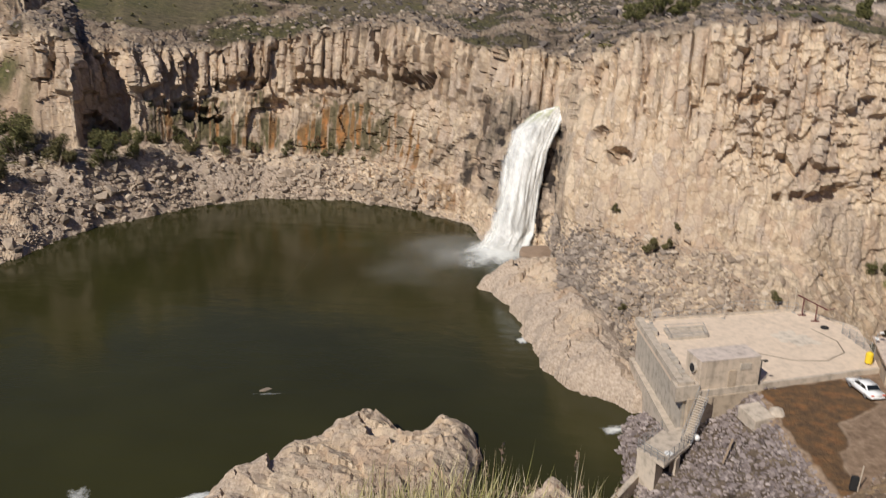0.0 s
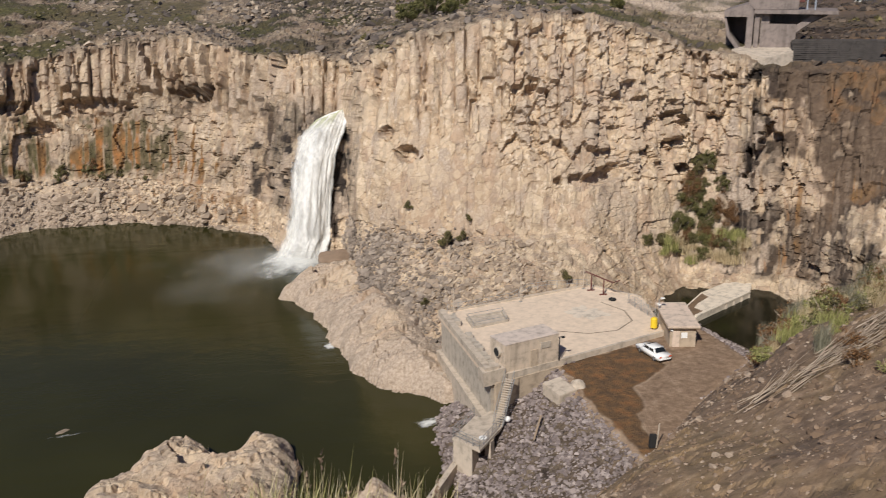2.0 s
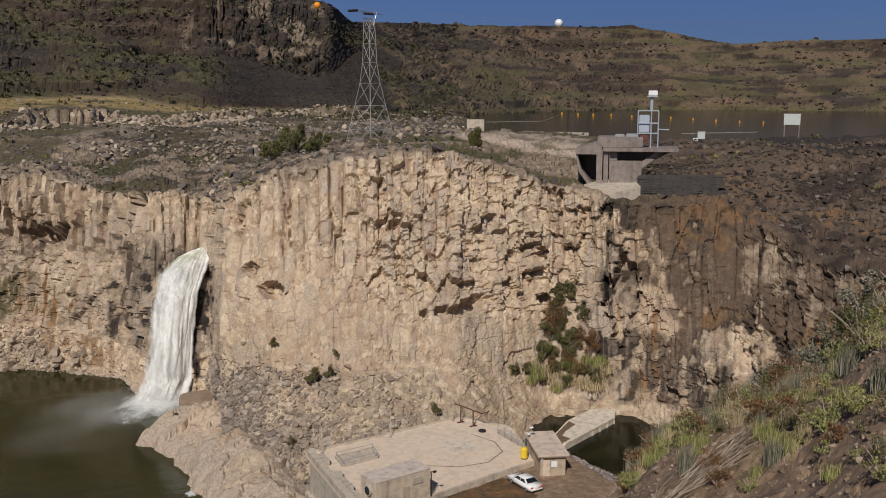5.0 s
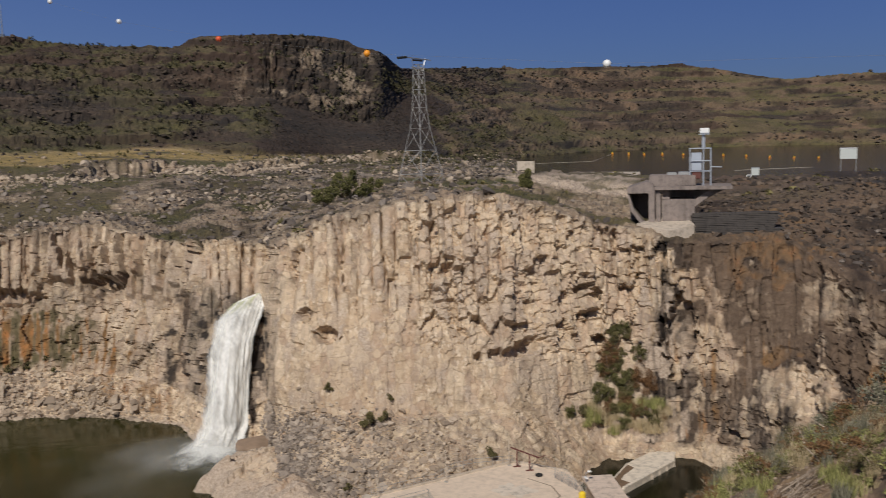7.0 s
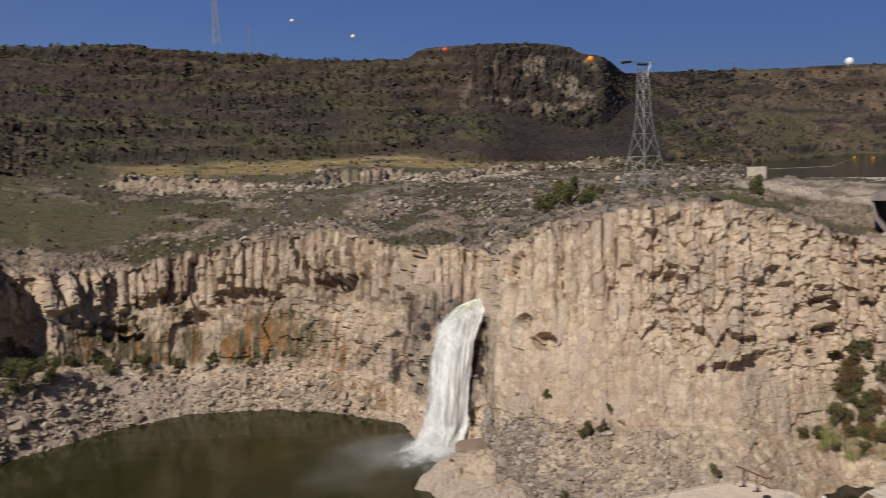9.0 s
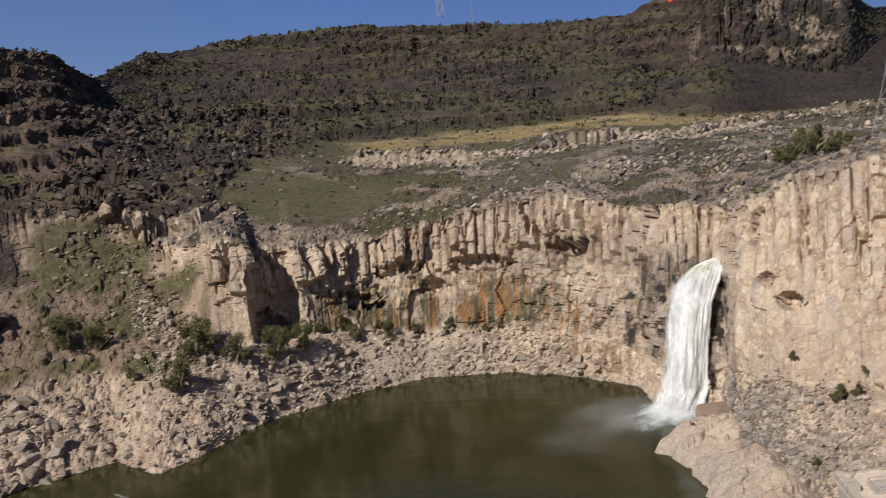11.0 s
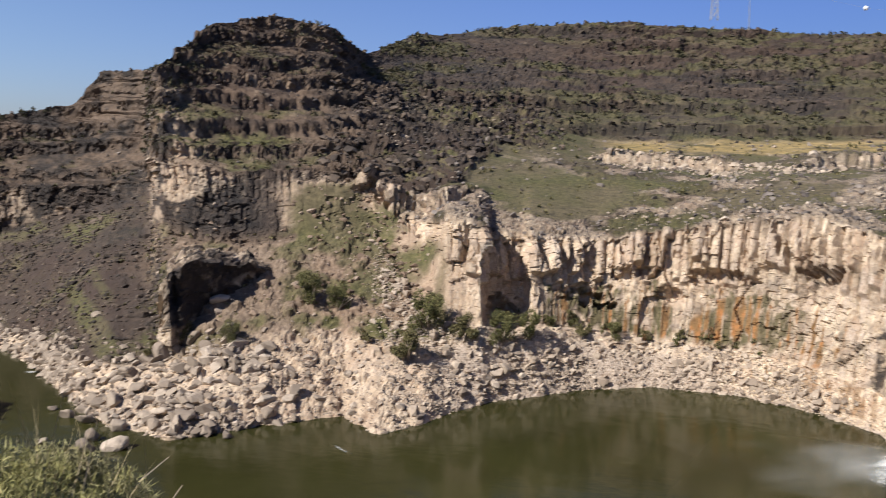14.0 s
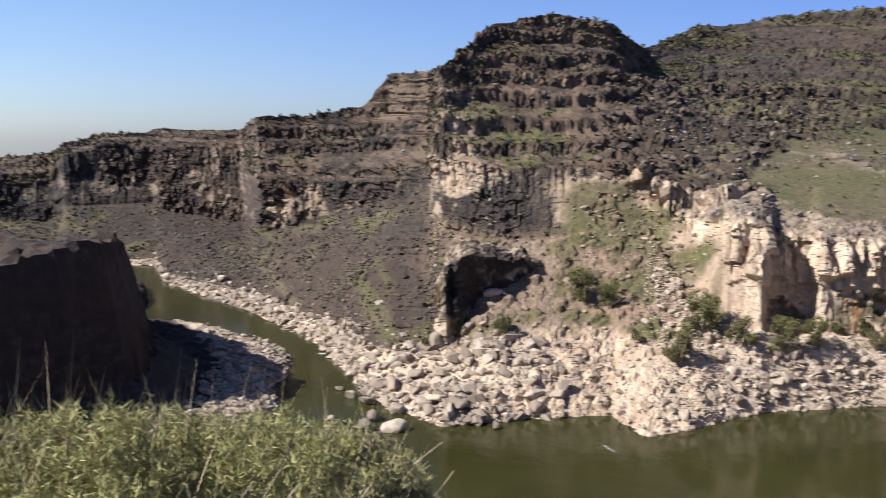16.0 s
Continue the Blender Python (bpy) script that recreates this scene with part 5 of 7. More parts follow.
# dark steps added where the parapet's shade falls on the deck
for i, k in enumerate((0.12, 0.2, 0.46, 0.53, 0.6, 0.66, 0.74, 0.82, 0.9)):
    p = along((17.05, 110.2), (19.5, 91.4), k)
    part("stop_log", box(p[0] - 0.05, p[0] + 0.75, p[1] - 0.6, p[1] + 0.6, Z_D, 9.05 + 0.1 * (i % 3), 0.04), CONC_WALL, power)
part("sill", strip([(20.6, 91.3), (42.4, 100.15)], 7.9, 8.62, 0.18), CONC_PALE, power)
part("front_wall", strip([(19.4, 90.75), (28.5, 94.4)], -1, 7.9, 0.25), STUCCO, power, "rough tan masonry wall")
part("curb", strip([(16.6, 110.55), (37.9, 117.2), (43.4, 111.5)], Z_D, 8.75, 0.15), CONC_PALE, power)
octagon = [(29.2, 102.4), (32.9, 100.9), (36.6, 101.3), (39.4, 104.0), (39.6, 107.4), (37.6, 110.9), (33.0, 111.0), (29.6, 107.4)]
for a, b in zip(octagon[:5], octagon[1:6]):
    part("joint", strip([a, b], Z_D - 0.1, Z_D + 0.012, 0.09), JOINT, power, "dark joint line")
bm = bmesh.new()
for i in range(26):
    a = random.uniform(0, 6.28)
    r = random.uniform(0.2, 1.9)
    m = Matrix.LocRotScale((34.6 + 1.3 * r * math.cos(a), 107.6 + 0.9 * r * math.sin(a), Z_D + 0.01 + 0.0007 * i), Euler((0, 0, a)), (random.uniform(0.4, 1.1), random.uniform(0.3, 0.7), 1))
    bmesh.ops.create_circle(bm, cap_ends=True, segments=9, radius=1, matrix=m)
part("worn_patch", bm, concrete("bleached_concrete", (0.66, 0.57, 0.46), 0.1), power, "bleached bare patch")

# hatch frame on the deck
hatch = thing("hatch", "grey steel hatch with a raised curb on the deck", "hatch")
HP = [(19.4, 107.8), (24.2, 109.2), (24.2, 106.4), (19.7, 104.9)]
part("curb", strip(HP + HP[:1], Z_D, 8.85, 0.14), CONC_WALL, hatch)
part("cover", prism([along(p, (21.9, 107.1), 0.08) for p in HP], Z_D, 8.66), CONC_PALE, hatch, "pale cover plate")
for a, b in zip(HP, HP[1:] + HP[:1]):
    part("rail", beam((*a, 9.25), (*b, 9.25), 0.03), STEEL, hatch)
    part("post", beam((*a, 8.8), (*a, 9.25), 0.03), STEEL, hatch)

# switch room
sw = thing("switch_room", "weathered concrete block switch room with a flat roof", "building", pose(20.6, 91.5, Z_D, 0, 0, 19.5))
part("wall", box(0, 7.0, 0, 3.1, 0, 3.25, 0.03), concrete("stained_block", (0.56, 0.46, 0.355), 0.5), sw, "rain-streaked tan block wall")
part("roof", box(-0.03, 7.03, -0.03, 3.13, 3.25, 3.38, 0.03), ROOFING, sw, "flat grey roof")
fan = part("fan_housing", beam((0.0, 1.2, 2.2), (-0.35, 1.2, 2.2), 0.55, 16), CONC_WALL, sw)
part("fan_grille", beam((-0.35, 1.2, 2.2), (-0.38, 1.2, 2.2), 0.47, 16), BLACK, fan, "dark fan opening")
part("window", box(4.6, 5.9, -0.08, 0.01, 2.0, 2.7), CONC_WALL, sw, "boarded grey window")
part("door", box(3.3, 4.2, -0.09, 0.01, 0.05, 2.05), STUCCO, sw)
lamp = part("lamp_arm", beam((6.9, -0.05, 2.9), (7.25, -0.35, 3.0), 0.05), BLACK, sw)
part("lamp_head", box(7.1, 7.5, -0.5, -0.25, 2.85, 3.05, 0.03), BLACK, lamp)
part("drain_pipe", beam((7.05, -0.08, 0.1), (7.05, -0.08, 2.9), 0.06), BLACK, sw)

# poles, frame and small things on the deck
for x, y, hgt in ((18.1, 110.1, 3.3), (27.4, 112.9, 3.7), (36.9, 116.3, 3.4)):
    pole = thing("pole", "slender pale steel pole at the deck edge", "pole", pose(x, y, Z_D), "poles on the deck")
    part("shaft", beam((0, 0, 0), (0, 0, hgt), 0.06, 8, None, 0.045), CONC_PALE, pole)
    part("base_plate", box(-0.2, 0.2, -0.2, 0.2, 0, 0.06), STEEL, pole)
frame_ = thing("hoist_frame", "dark red steel hoist frame on the deck", "frame")
for x, y in ((37.7, 115.4), (38.8, 113.5)):
    part("post", beam((x, y, Z_D), (x, y, 10.7), 0.09), RUSTY, frame_)
    part("foot", box(x - 0.5, x + 0.5, y - 0.12, y + 0.12, Z_D, Z_D + 0.12), RUSTY, frame_)
part("beam", beam((37.2, 116.3, 10.9), (39.6, 112.2, 10.6), 0.10), RUSTY, frame_)
part("hook", beam((39.6, 112.2, 10.6), (40.2, 111.2, 11.2), 0.06), RUSTY, frame_)
bm = bmesh.new()
for i in range(16):
    a, b = 2 * math.pi * i / 16, 2 * math.pi * (i + 1) / 16
    beam((0.38 * math.cos(a), 0.38 * math.sin(a), 0.13), (0.38 * math.cos(b), 0.38 * math.sin(b), 0.13), 0.13, 8, bm)
tyre = tagged(part("tyre", bm, BLACK), "old black tyre lying on the deck", "tyre")
tyre.matrix_basis = pose(39.3, 111.3, Z_D)
railing([(17.4, 110.7, Z_D), (26.0, 113.4, Z_D), (28.8, 114.3, 9.3), (31.5, 115.1, 9.3), (37.6, 117.0, Z_D)], 1.05, 1.6)
tank_lamp = thing("street_lamp", "grey lamp post with a pale lamp head", "lamp", pose(41.9, 101.9, Z_D))
part("shaft", beam((0, 0, 0), (0, 0, 3.4), 0.06, 8), STEEL, tank_lamp)
part("arm", beam((0, 0, 3.3), (0.35, 0, 3.5), 0.04), STEEL, tank_lamp)
part("lamp_head", box(0.2, 0.65, -0.15, 0.15, 3.42, 3.6, 0.04), WHITE, tank_lamp)
part("bracket", box(-0.15, 0.15, -0.25, 0.25, 2.7, 2.85), WHITE, tank_lamp)
drum = thing("drum", "bright yellow upright tank beside the lamp post", "tank", pose(41.0, 100.9, Z_D))
part("body", beam((0, 0, 0.25), (0, 0, 1.35), 0.42, 18), YELLOW, drum)
part("lid", beam((0, 0, 1.35), (0, 0, 1.55), 0.42, 18, None, 0.2), YELLOW, drum)
for a in (0.5, 2.6, 4.7):
    part("leg", beam((0.3 * math.cos(a), 0.3 * math.sin(a), 0), (0.3 * math.cos(a), 0.3 * math.sin(a), 0.3), 0.04), STEEL, drum)
fence = thing("fence", "grey chain-link fence along the deck edge", "fence")
FA, FB = (40.9, 109.8, Z_D), (42.6, 102.4, Z_D)
for i in range(6):
    p = along(FA, FB, i / 5)
    part("post", beam(p, (p[0], p[1], p[2] + 1.5), 0.035), STEEL, fence)
for k in range(9):
    part("wire", beam((FA[0], FA[1], FA[2] + 0.15 + 0.16 * k), (FB[0], FB[1], FB[2] + 0.15 + 0.16 * k), 0.012, 4), STEEL, fence)
for k in range(40):
    p = along(FA, FB, (k + 0.5) / 40)
    part("wire", beam((p[0], p[1], p[2] + 0.1), (p[0], p[1], p[2] + 1.45), 0.01, 4), STEEL, fence)

# hut
hut = thing("hut", "small tan stucco hut with a flat overhanging roof", "hut", pose(41.3, 96.6, 7.9, 0, 0, -9.8))
part("wall", box(0, 3.0, 0, 7.2, -0.6, 2.6, 0.02), STUCCO, hut)
part("roof", box(-0.35, 3.35, -0.4, 7.5, 2.6, 2.82, 0.03), HUT_ROOF, hut, "pale tan flat roof")
part("fascia", box(-0.38, 3.38, -0.43, 7.53, 2.50, 2.60), JOINT, hut)
part("sign", box(1.3, 2.0, -0.03, 0.002, 1.2, 1.9), WHITE, hut, "small white notice plate")
part("door", box(0.3, 1.1, -0.04, 0.002, 0.1, 2.05), HUT_ROOF, hut)
part("wall_lamp", box(0.05, 0.3, -0.16, 0.0, 2.1, 2.35, 0.02), WHITE, hut)


# car
def sedan(m):
    car = thing("car", "white four-door saloon car parked on the dirt yard", "car", m)
    prof = [(-2.25, 0.42), (-2.28, 0.72), (-2.2, 0.86), (-1.35, 0.95), (1.05, 0.94), (2.05, 0.80), (2.25, 0.66), (2.26, 0.40), (1.9, 0.28), (-1.95, 0.28)]

    def hull(outline, half, taper=None):
        bm = bmesh.new()
        left = [bm.verts.new((x, -half * (taper(z) if taper else 1), z)) for x, z in outline]
        right = [bm.verts.new((x, half * (taper(z) if taper else 1), z)) for x, z in outline]
        bm.faces.new(left)
        bm.faces.new(right[::-1])
        for i in range(len(outline)):
            j = (i + 1) % len(outline)
            bm.faces.new((left[j], left[i], right[i], right[j]))
        bmesh.ops.recalc_face_normals(bm, faces=bm.faces)
        bmesh.ops.bevel(bm, geom=list(bm.edges), offset=0.05, segments=2, affect="EDGES")
        return bm

    part("body", hull(prof, 0.86), WHITE, car, "", True)
    cab = [(-1.55, 0.93), (-0.95, 1.36), (0.35, 1.38), (1.05, 0.93)]
    part("roof", hull(cab, 0.80, lambda z: 1 - 0.28 * max(0, z - 0.93)), WHITE, car, "", True)
    part("windscreen", prism([(0.42, -0.62), (1.04, -0.70), (1.04, 0.70), (0.42, 0.62)], 0, 0.01), GLASS, car).matrix_basis = \
        Matrix.Translation((0.73, 0, 1.19)) @ Euler((0, radians(35.5), 0)).to_matrix().to_4x4() @ Matrix.Translation((-0.73, 0, 0))
    part("rear_window", prism([(-1.5, -0.68), (-0.92, -0.6), (-0.92, 0.6), (-1.5, 0.68)], 0, 0.01), GLASS, car).matrix_basis = \
        Matrix.Translation((-1.24, 0, 1.175)) @ Euler((0, radians(-35.5), 0)).to_matrix().to_4x4() @ Matrix.Translation((1.21, 0, 0))
    for side in (-1, 1):
        for x0, x1, xa, xb in ((-1.25, -0.3, -0.95, -0.3), (-0.22, 0.8, -0.22, 0.35)):
            bm = bmesh.new()
            vs = [bm.verts.new(v) for v in ((x0, side * 0.806, 0.99), (x1, side * 0.806, 0.99), (xb, side * 0.73, 1.30), (xa, side * 0.73, 1.30))]
            bm.faces.new(vs)
            part("side_window", bm, GLASS, car)
        for x in (-1.35, 1.38):
            wheel = part("wheel", beam((x, side * 0.66, 0.30), (x, side * 0.86, 0.30), 0.30, 18), BLACK, car)
            part("hub_cap", beam((x, side * 0.86, 0.30), (x, side * 0.875, 0.30), 0.18, 12), STEEL, wheel)
        part("headlight", box(2.2, 2.275, side * 0.5, side * 0.8, 0.6, 0.72), STEEL, car)
        part("tail_light", box(-2.3, -2.24, side * 0.5, side * 0.82, 0.68, 0.82), RED, car)
        part("door_mirror", box(0.75, 0.9, side * 0.82, side * 0.98, 0.95, 1.08), WHITE, car)
    part("bumper", box(2.2, 2.32, -0.8, 0.8, 0.36, 0.5, 0.03), WHITE, car)
    part("bumper", box(-2.34, -2.22, -0.8, 0.8, 0.38, 0.52, 0.03), WHITE, car)
    return car


sedan(pose(38.5, 94.5, 8.02, 0, 0, 105))

# intake platform, steps and the river wall
plat = thing("platform", "concrete platform on a pier with pipe railings", "platform")
PL = [(13.9, 85.8), (16.2, 82.8), (19.4, 87.2), (17.1, 90.2)]
part("slab", prism(PL, 4.2, 4.5), CONC_PALE, plat)
part("pier", prism([(14.0, 85.9), (15.6, 83.8), (16.6, 85.4), (15.1, 87.2)], -2, 4.2), CONC_PALE, plat, "pale concrete pier")
part("pier", prism([(17.2, 85.2), (17.7, 84.7), (18.2, 85.4), (17.7, 85.9)], 0, 4.2), CONC_PALE, plat)
part("manhole", beam((17.0, 85.2, 4.5), (17.0, 85.2, 4.56), 0.45, 20), WHITE, plat, "white round cover")
part("connecting_wall", prism([(17.3, 89.6), (18.5, 88.4), (20.4, 90.6), (19.0, 91.2)], -1, 4.4), CONC_PALE, plat)
railing([(14.0, 85.85, 4.5), (16.2, 82.95, 4.5), (19.2, 87.2, 4.5)], 1.1, 1.0, rails=(0.35, 0.68, 1.0))
railing([(14.0, 85.9, 4.5), (17.0, 90.0, 4.5)], 1.1, 1.0, rails=(0.35, 0.68, 1.0))
steps = thing("stairs", "steel steps from the platform to the deck", "stairs")
SA, SB = (19.0, 87.4, 4.5), (20.9, 90.3, 8.5)
for i in range(20):
    p = along(SA, SB, (i + 0.5) / 20)
    ob = part("tread", box(-0.5, 0.5, -0.14, 0.14, -0.03, 0.03), CONC_PALE, steps)
    ob.matrix_basis = pose(*p, 0, 0, -33)
for s in (-0.5, 0.5):
    o = (s * 0.84, -s * 0.55, 0)
    part("stringer", beam(Vector(SA) + Vector(o), Vector(SB) + Vector(o), 0.07), STEEL, steps)
    part("handrail", beam(Vector(SA) + Vector(o) + Vector((0, 0, 1)), Vector(SB) + Vector(o) + Vector((0, 0, 1)), 0.035), STEEL, steps)
    for i in range(5):
        p = Vector(along(SA, SB, i / 4)) + Vector(o)
        part("baluster", beam(p, p + Vector((0, 0, 1)), 0.025), STEEL, steps)
tagged(part("river_wall", strip([(14.3, 86.0), (9.4, 77.5), (6, 71)], -2, 1.6, 0.3), CONC_PALE), "low pale concrete river wall", "wall", kind="structure")
blk = tagged(part("concrete_block", box(-1.15, 1.15, -1.5, 1.5, -0.6, 0.9, 0.06), CONC_PALE), "pale precast concrete block on the rubble bank", "block")
blk.matrix_basis = pose(25.9, 88.4, 7.3, 6, -5, 22)
bm = bmesh.new()
bmesh.ops.create_icosphere(bm, subdivisions=3, radius=0.85)
for v_ in bm.verts:
    v_.co *= 1 + 0.22 * noise.noise(v_.co * 1.4) + 0.08 * noise.noise(v_.co * 4)
rock_ = tagged(part("boulder", bm, CONC_PALE), "pale rounded boulder beside the concrete block", "boulder")
rock_.matrix_basis = pose(27.9, 88.3, 7.9)
sign = thing("sign_post", "leaning steel post with a dark box in the yard", "post", pose(31.2, 74.4, 7.8, 0, 4, 0))
part("post", beam((0, 0, 0), (0, 0, 2.7), 0.06), CONC_PALE, sign)
part("box", box(-0.75, -0.15, -0.2, 0.2, 0.3, 1.6, 0.03), BLACK, sign)
board = tagged(part("plank", box(-1.6, 1.6, -0.1, 0.1, 0, 0.06), WOOD), "grey weathered plank on the rubble bank", "plank")
board.matrix_basis = pose(22.5, 84.4, 5.6, 0, -24, 62)
bm = bmesh.new()
bmesh.ops.create_uvsphere(bm, u_segments=12, v_segments=8, radius=0.32)
ball_ = tagged(part("float", bm, WHITE), "white float ball at the top of the bank", "float")
ball_.matrix_basis = pose(20.2, 88.0, 4.95)

# tailrace weir
weir = thing("weir", "pale concrete weir slab across the tailrace", "weir")
part("slab", prism([(53.6, 122.6), (55.0, 119.9), (67.2, 128.2), (69.8, 132.6), (67.4, 134.6), (60.0, 129.8)], -2, 1.6), CONC_SLAB, weir)
part("kerb", strip([(55.2, 120.3), (67.3, 128.5)], 1.6, 1.85, 0.25), CONC_SLAB, weir)
part("stain", prism([(54.0, 122.7), (55.1, 120.6), (57.2, 122.2), (56.4, 123.8), (57.6, 125.4), (60.4, 127.8), (60.0, 129.4)], 1.5, 1.606), concrete("wet_concrete", (0.17, 0.11, 0.065), 0.3), weir, "brown wet stain")
for i in range(4):
    p = along((61.5, 124.6), (67.0, 128.4), i / 3)
    part("pier", box(p[0] - 0.3, p[0] + 0.3, p[1] - 0.35, p[1] + 0.35, -1, 1.5), CONC_PALE, weir)

# ---- intake tower above the cliff ----
tower = thing("intake_tower", "stained concrete intake tower on the cliff brink", "tower", pose(77.2, 146.2, 35.4, 0, 0, -28))


def plate(outline, y0, y1):
    """A slab cut to an outline in x and z, from y0 back to y1."""
    bm = bmesh.new()
    a, b = [bm.verts.new((x, y0, z)) for x, z in outline], [bm.verts.new((x, y1, z)) for x, z in outline]
    bm.faces.new(a)
    bm.faces.new(b[::-1])
    for i in range(len(a)):
        bm.faces.new((a[i - 1], a[i], b[i], b[i - 1]))
    bmesh.ops.recalc_face_normals(bm, faces=bm.faces)
    return bm


part("column", box(-2.6, 2.8, -1.0, 5.0, -2, 5.3, 0.08), CONC_DAM, tower)
part("column", box(-2.6, -1.3, -1.0, 5.0, 5.3, 6.9), CONC_DAM, tower)
part("recess_wall", box(-1.3, 2.8, 3.6, 5.0, 5.3, 6.9), CONC_DAM, tower)
part("fin", plate([(-4.75, -1), (-3.75, -1), (-3.75, 6.9), (-3.95, 7.9), (-4.75, 8.3)], -2.3, 5.0), CONC_DAM, tower)
part("fin", box(-3.55, -2.8, -1.7, 5.0, -1, 7.0, 0.05), CONC_DAM, tower)
part("deck", box(-3.75, 8.8, -2.4, 6.0, 6.9, 7.5, 0.04), CONC_DAM, tower)
part("deck", plate([(-8.3, 6.4), (-4.75, 6.4), (-4.75, 8.3), (-5.2, 8.3), (-8.3, 7.3)], -2.3, 6.0), CONC_DAM, tower)
part("upper_block", box(-4.7, 2.9, -0.6, 5.4, 7.5, 9.3, 0.05), CONC_DAM, tower)
part("apron_wall", plate([(-8.3, 6.4), (-8.0, 6.4), (-7.3, 3.8), (-5.6, 1.5), (-4.75, 1.1), (-4.75, 0.5), (-5.9, 0.9), (-7.7, 3.4)], -2.0, 5.6), CONC_DAM, tower, "curved concrete wall over a dark hollow")
part("back_wall", box(-8.2, -4.75, 5.0, 5.6, -1, 6.4), CONC_DAM, tower)
part("corbel", plate([(2.8, 4.0), (2.8, 5.2), (5.2, 6.9), (6.6, 6.9)], -1.0, -0.2), CONC_DAM, tower)
part("corbel", plate([(2.8, 4.0), (2.8, 6.9), (8.4, 6.9)], 3.6, 5.0), CONC_DAM, tower)
part("machine", box(-1.8, -0.2, 1.0, 2.6, 9.0, 9.7, 0.1), STEEL, tower)
part("machine", box(0.1, 1.9, 1.0, 2.6, 9.0, 9.8, 0.1), STEEL, tower)
gant = thing("gantry", "pale blue steel gantry with a lamp mast", "gantry", pose(80.2, 144.2, 44.4, 0, 0, -28))
for x in (-1.6, 0.6, 1.8):
    for y in (0.2, 2.2):
        part("leg", beam((x, y, -1.5), (x, y, 4.7), 0.10), STEEL_PALE, gant)
for z in (0.9, 2.6, 4.7):
    for y in (0.2, 2.2):
        part("girder", beam((-1.6, y, z), (1.8, y, z), 0.09), STEEL_PALE, gant)
    for x in (-1.6, 1.8):
        part("girder", beam((x, 0.2, z), (x, 2.2, z), 0.09), STEEL_PALE, gant)
part("cabin", box(-1.4, 0.3, 0.4, 2.0, 1.0, 4.0, 0.08), STEEL_PALE, gant)
part("hopper", box(-1.2, 0.2, 0.3, 1.9, -0.4, 1.0, 0.1), RUSTY, gant)
part("boom", beam((1.8, 1.2, 1.6), (3.6, 1.2, 1.5), 0.1), STEEL_PALE, gant)
mast = part("mast", beam((0.6, 1.2, 4.7), (0.6, 1.2, 7.2), 0.28, 10), STEEL_PALE, gant)
part("mast_head", box(0.0, 1.5, 0.6, 1.8, 7.2, 8.1, 0.1), WHITE, mast)
part("mast_head", box(-0.2, 1.6, 0.5, 1.9, 7.0, 7.15), STEEL_PALE, mast)
bm = bmesh.new()
top = [(69.4, 145.6, 36.9), (75.6, 149.0, 37.4), (79.0, 146.0, 37.3), (77.6, 141.2, 36.7), (72.6, 140.4, 35.9)]
va, vb = [bm.verts.new(p) for p in top], [bm.verts.new((x, y, z - 2.4)) for x, y, z in top]
bm.faces.new(va)
bm.faces.new(vb[::-1])
for i in range(5):
    bm.faces.new((va[i - 1], va[i], vb[i], vb[i - 1]))
bmesh.ops.recalc_face_normals(bm, faces=bm.faces)
slab = tagged(part("slab", bm, CONC_PALE), "pale tilted concrete slab on the cliff brink", "slab")
crest = thing("dam", "low concrete dam crest along the reservoir", "dam")
part("wall", strip([(104, 268), (140.8, 248.5), (166.5, 232.5), (196, 214)], 34, 37.5, 0.8), CONC_PALE, crest)
part("parapet", strip([(140.8, 248.5), (166.5, 232.5)], 37.5, 37.9, 0.2), CONC_PALE, crest)
# dark stone retaining wall below the dam
retain = thing("retaining_wall", "dark dry-stone retaining wall below the dam", "wall", pose(79.4, 143.5, 34.4, 0, 0, -16))
rng = np.random.default_rng(77)
DARK_STONE = concrete("dark_wall_stone", (0.075, 0.065, 0.058), 0.5)
for course in range(13):
    x = -0.6 - 0.5 * rng.uniform()
    while x < 12.6:
        wide = rng.uniform(0.7, 2.2)
        part("stone", box(x, x + wide - 0.015, -rng.uniform(0.0, 0.22) - 0.03 * (13 - course), 1.4, course * 0.3, course * 0.3 + 0.29, 0.03), DARK_STONE, retain)
        x += wide
truck = thing("pickup_truck", "white pickup truck parked on the dam crest", "truck", pose(149.5, 242.2, 37.5, 0, 0, -32))
part("bed", box(-2.2, 0.0, -0.85, 0.85, 0.45, 1.05, 0.05), WHITE, truck)
part("cab", box(0.0, 1.3, -0.82, 0.82, 0.45, 1.75, 0.12), WHITE, truck)
part("bonnet", box(1.3, 2.2, -0.82, 0.82, 0.45, 1.1, 0.1), WHITE, truck)
part("window", box(0.2, 1.1, -0.84, 0.84, 1.15, 1.6), GLASS, truck)
for x in (-1.4, 1.5):
    for s in (-0.8, 0.8):
        part("wheel", beam((x, s - 0.1, 0.36), (x, s + 0.1, 0.36), 0.36, 14), BLACK, truck)
guard = thing("gate_house", "white box hut on a steel stand beside the dam", "hut", pose(150.6, 199.4, 44.4, 0, 0, -37))
part("wall", box(-1.9, 1.9, -1.3, 1.3, 0, 2.5, 0.03), GREY_PAINT, guard)
part("roof", box(-2.0, 2.0, -1.4, 1.4, 2.5, 2.65), WHITE, guard)
for x in (-1.7, 1.7):
    for y in (-1.1, 1.1):
        part("leg", beam((x, y, -3), (x, y, 0), 0.12), STEEL, guard)
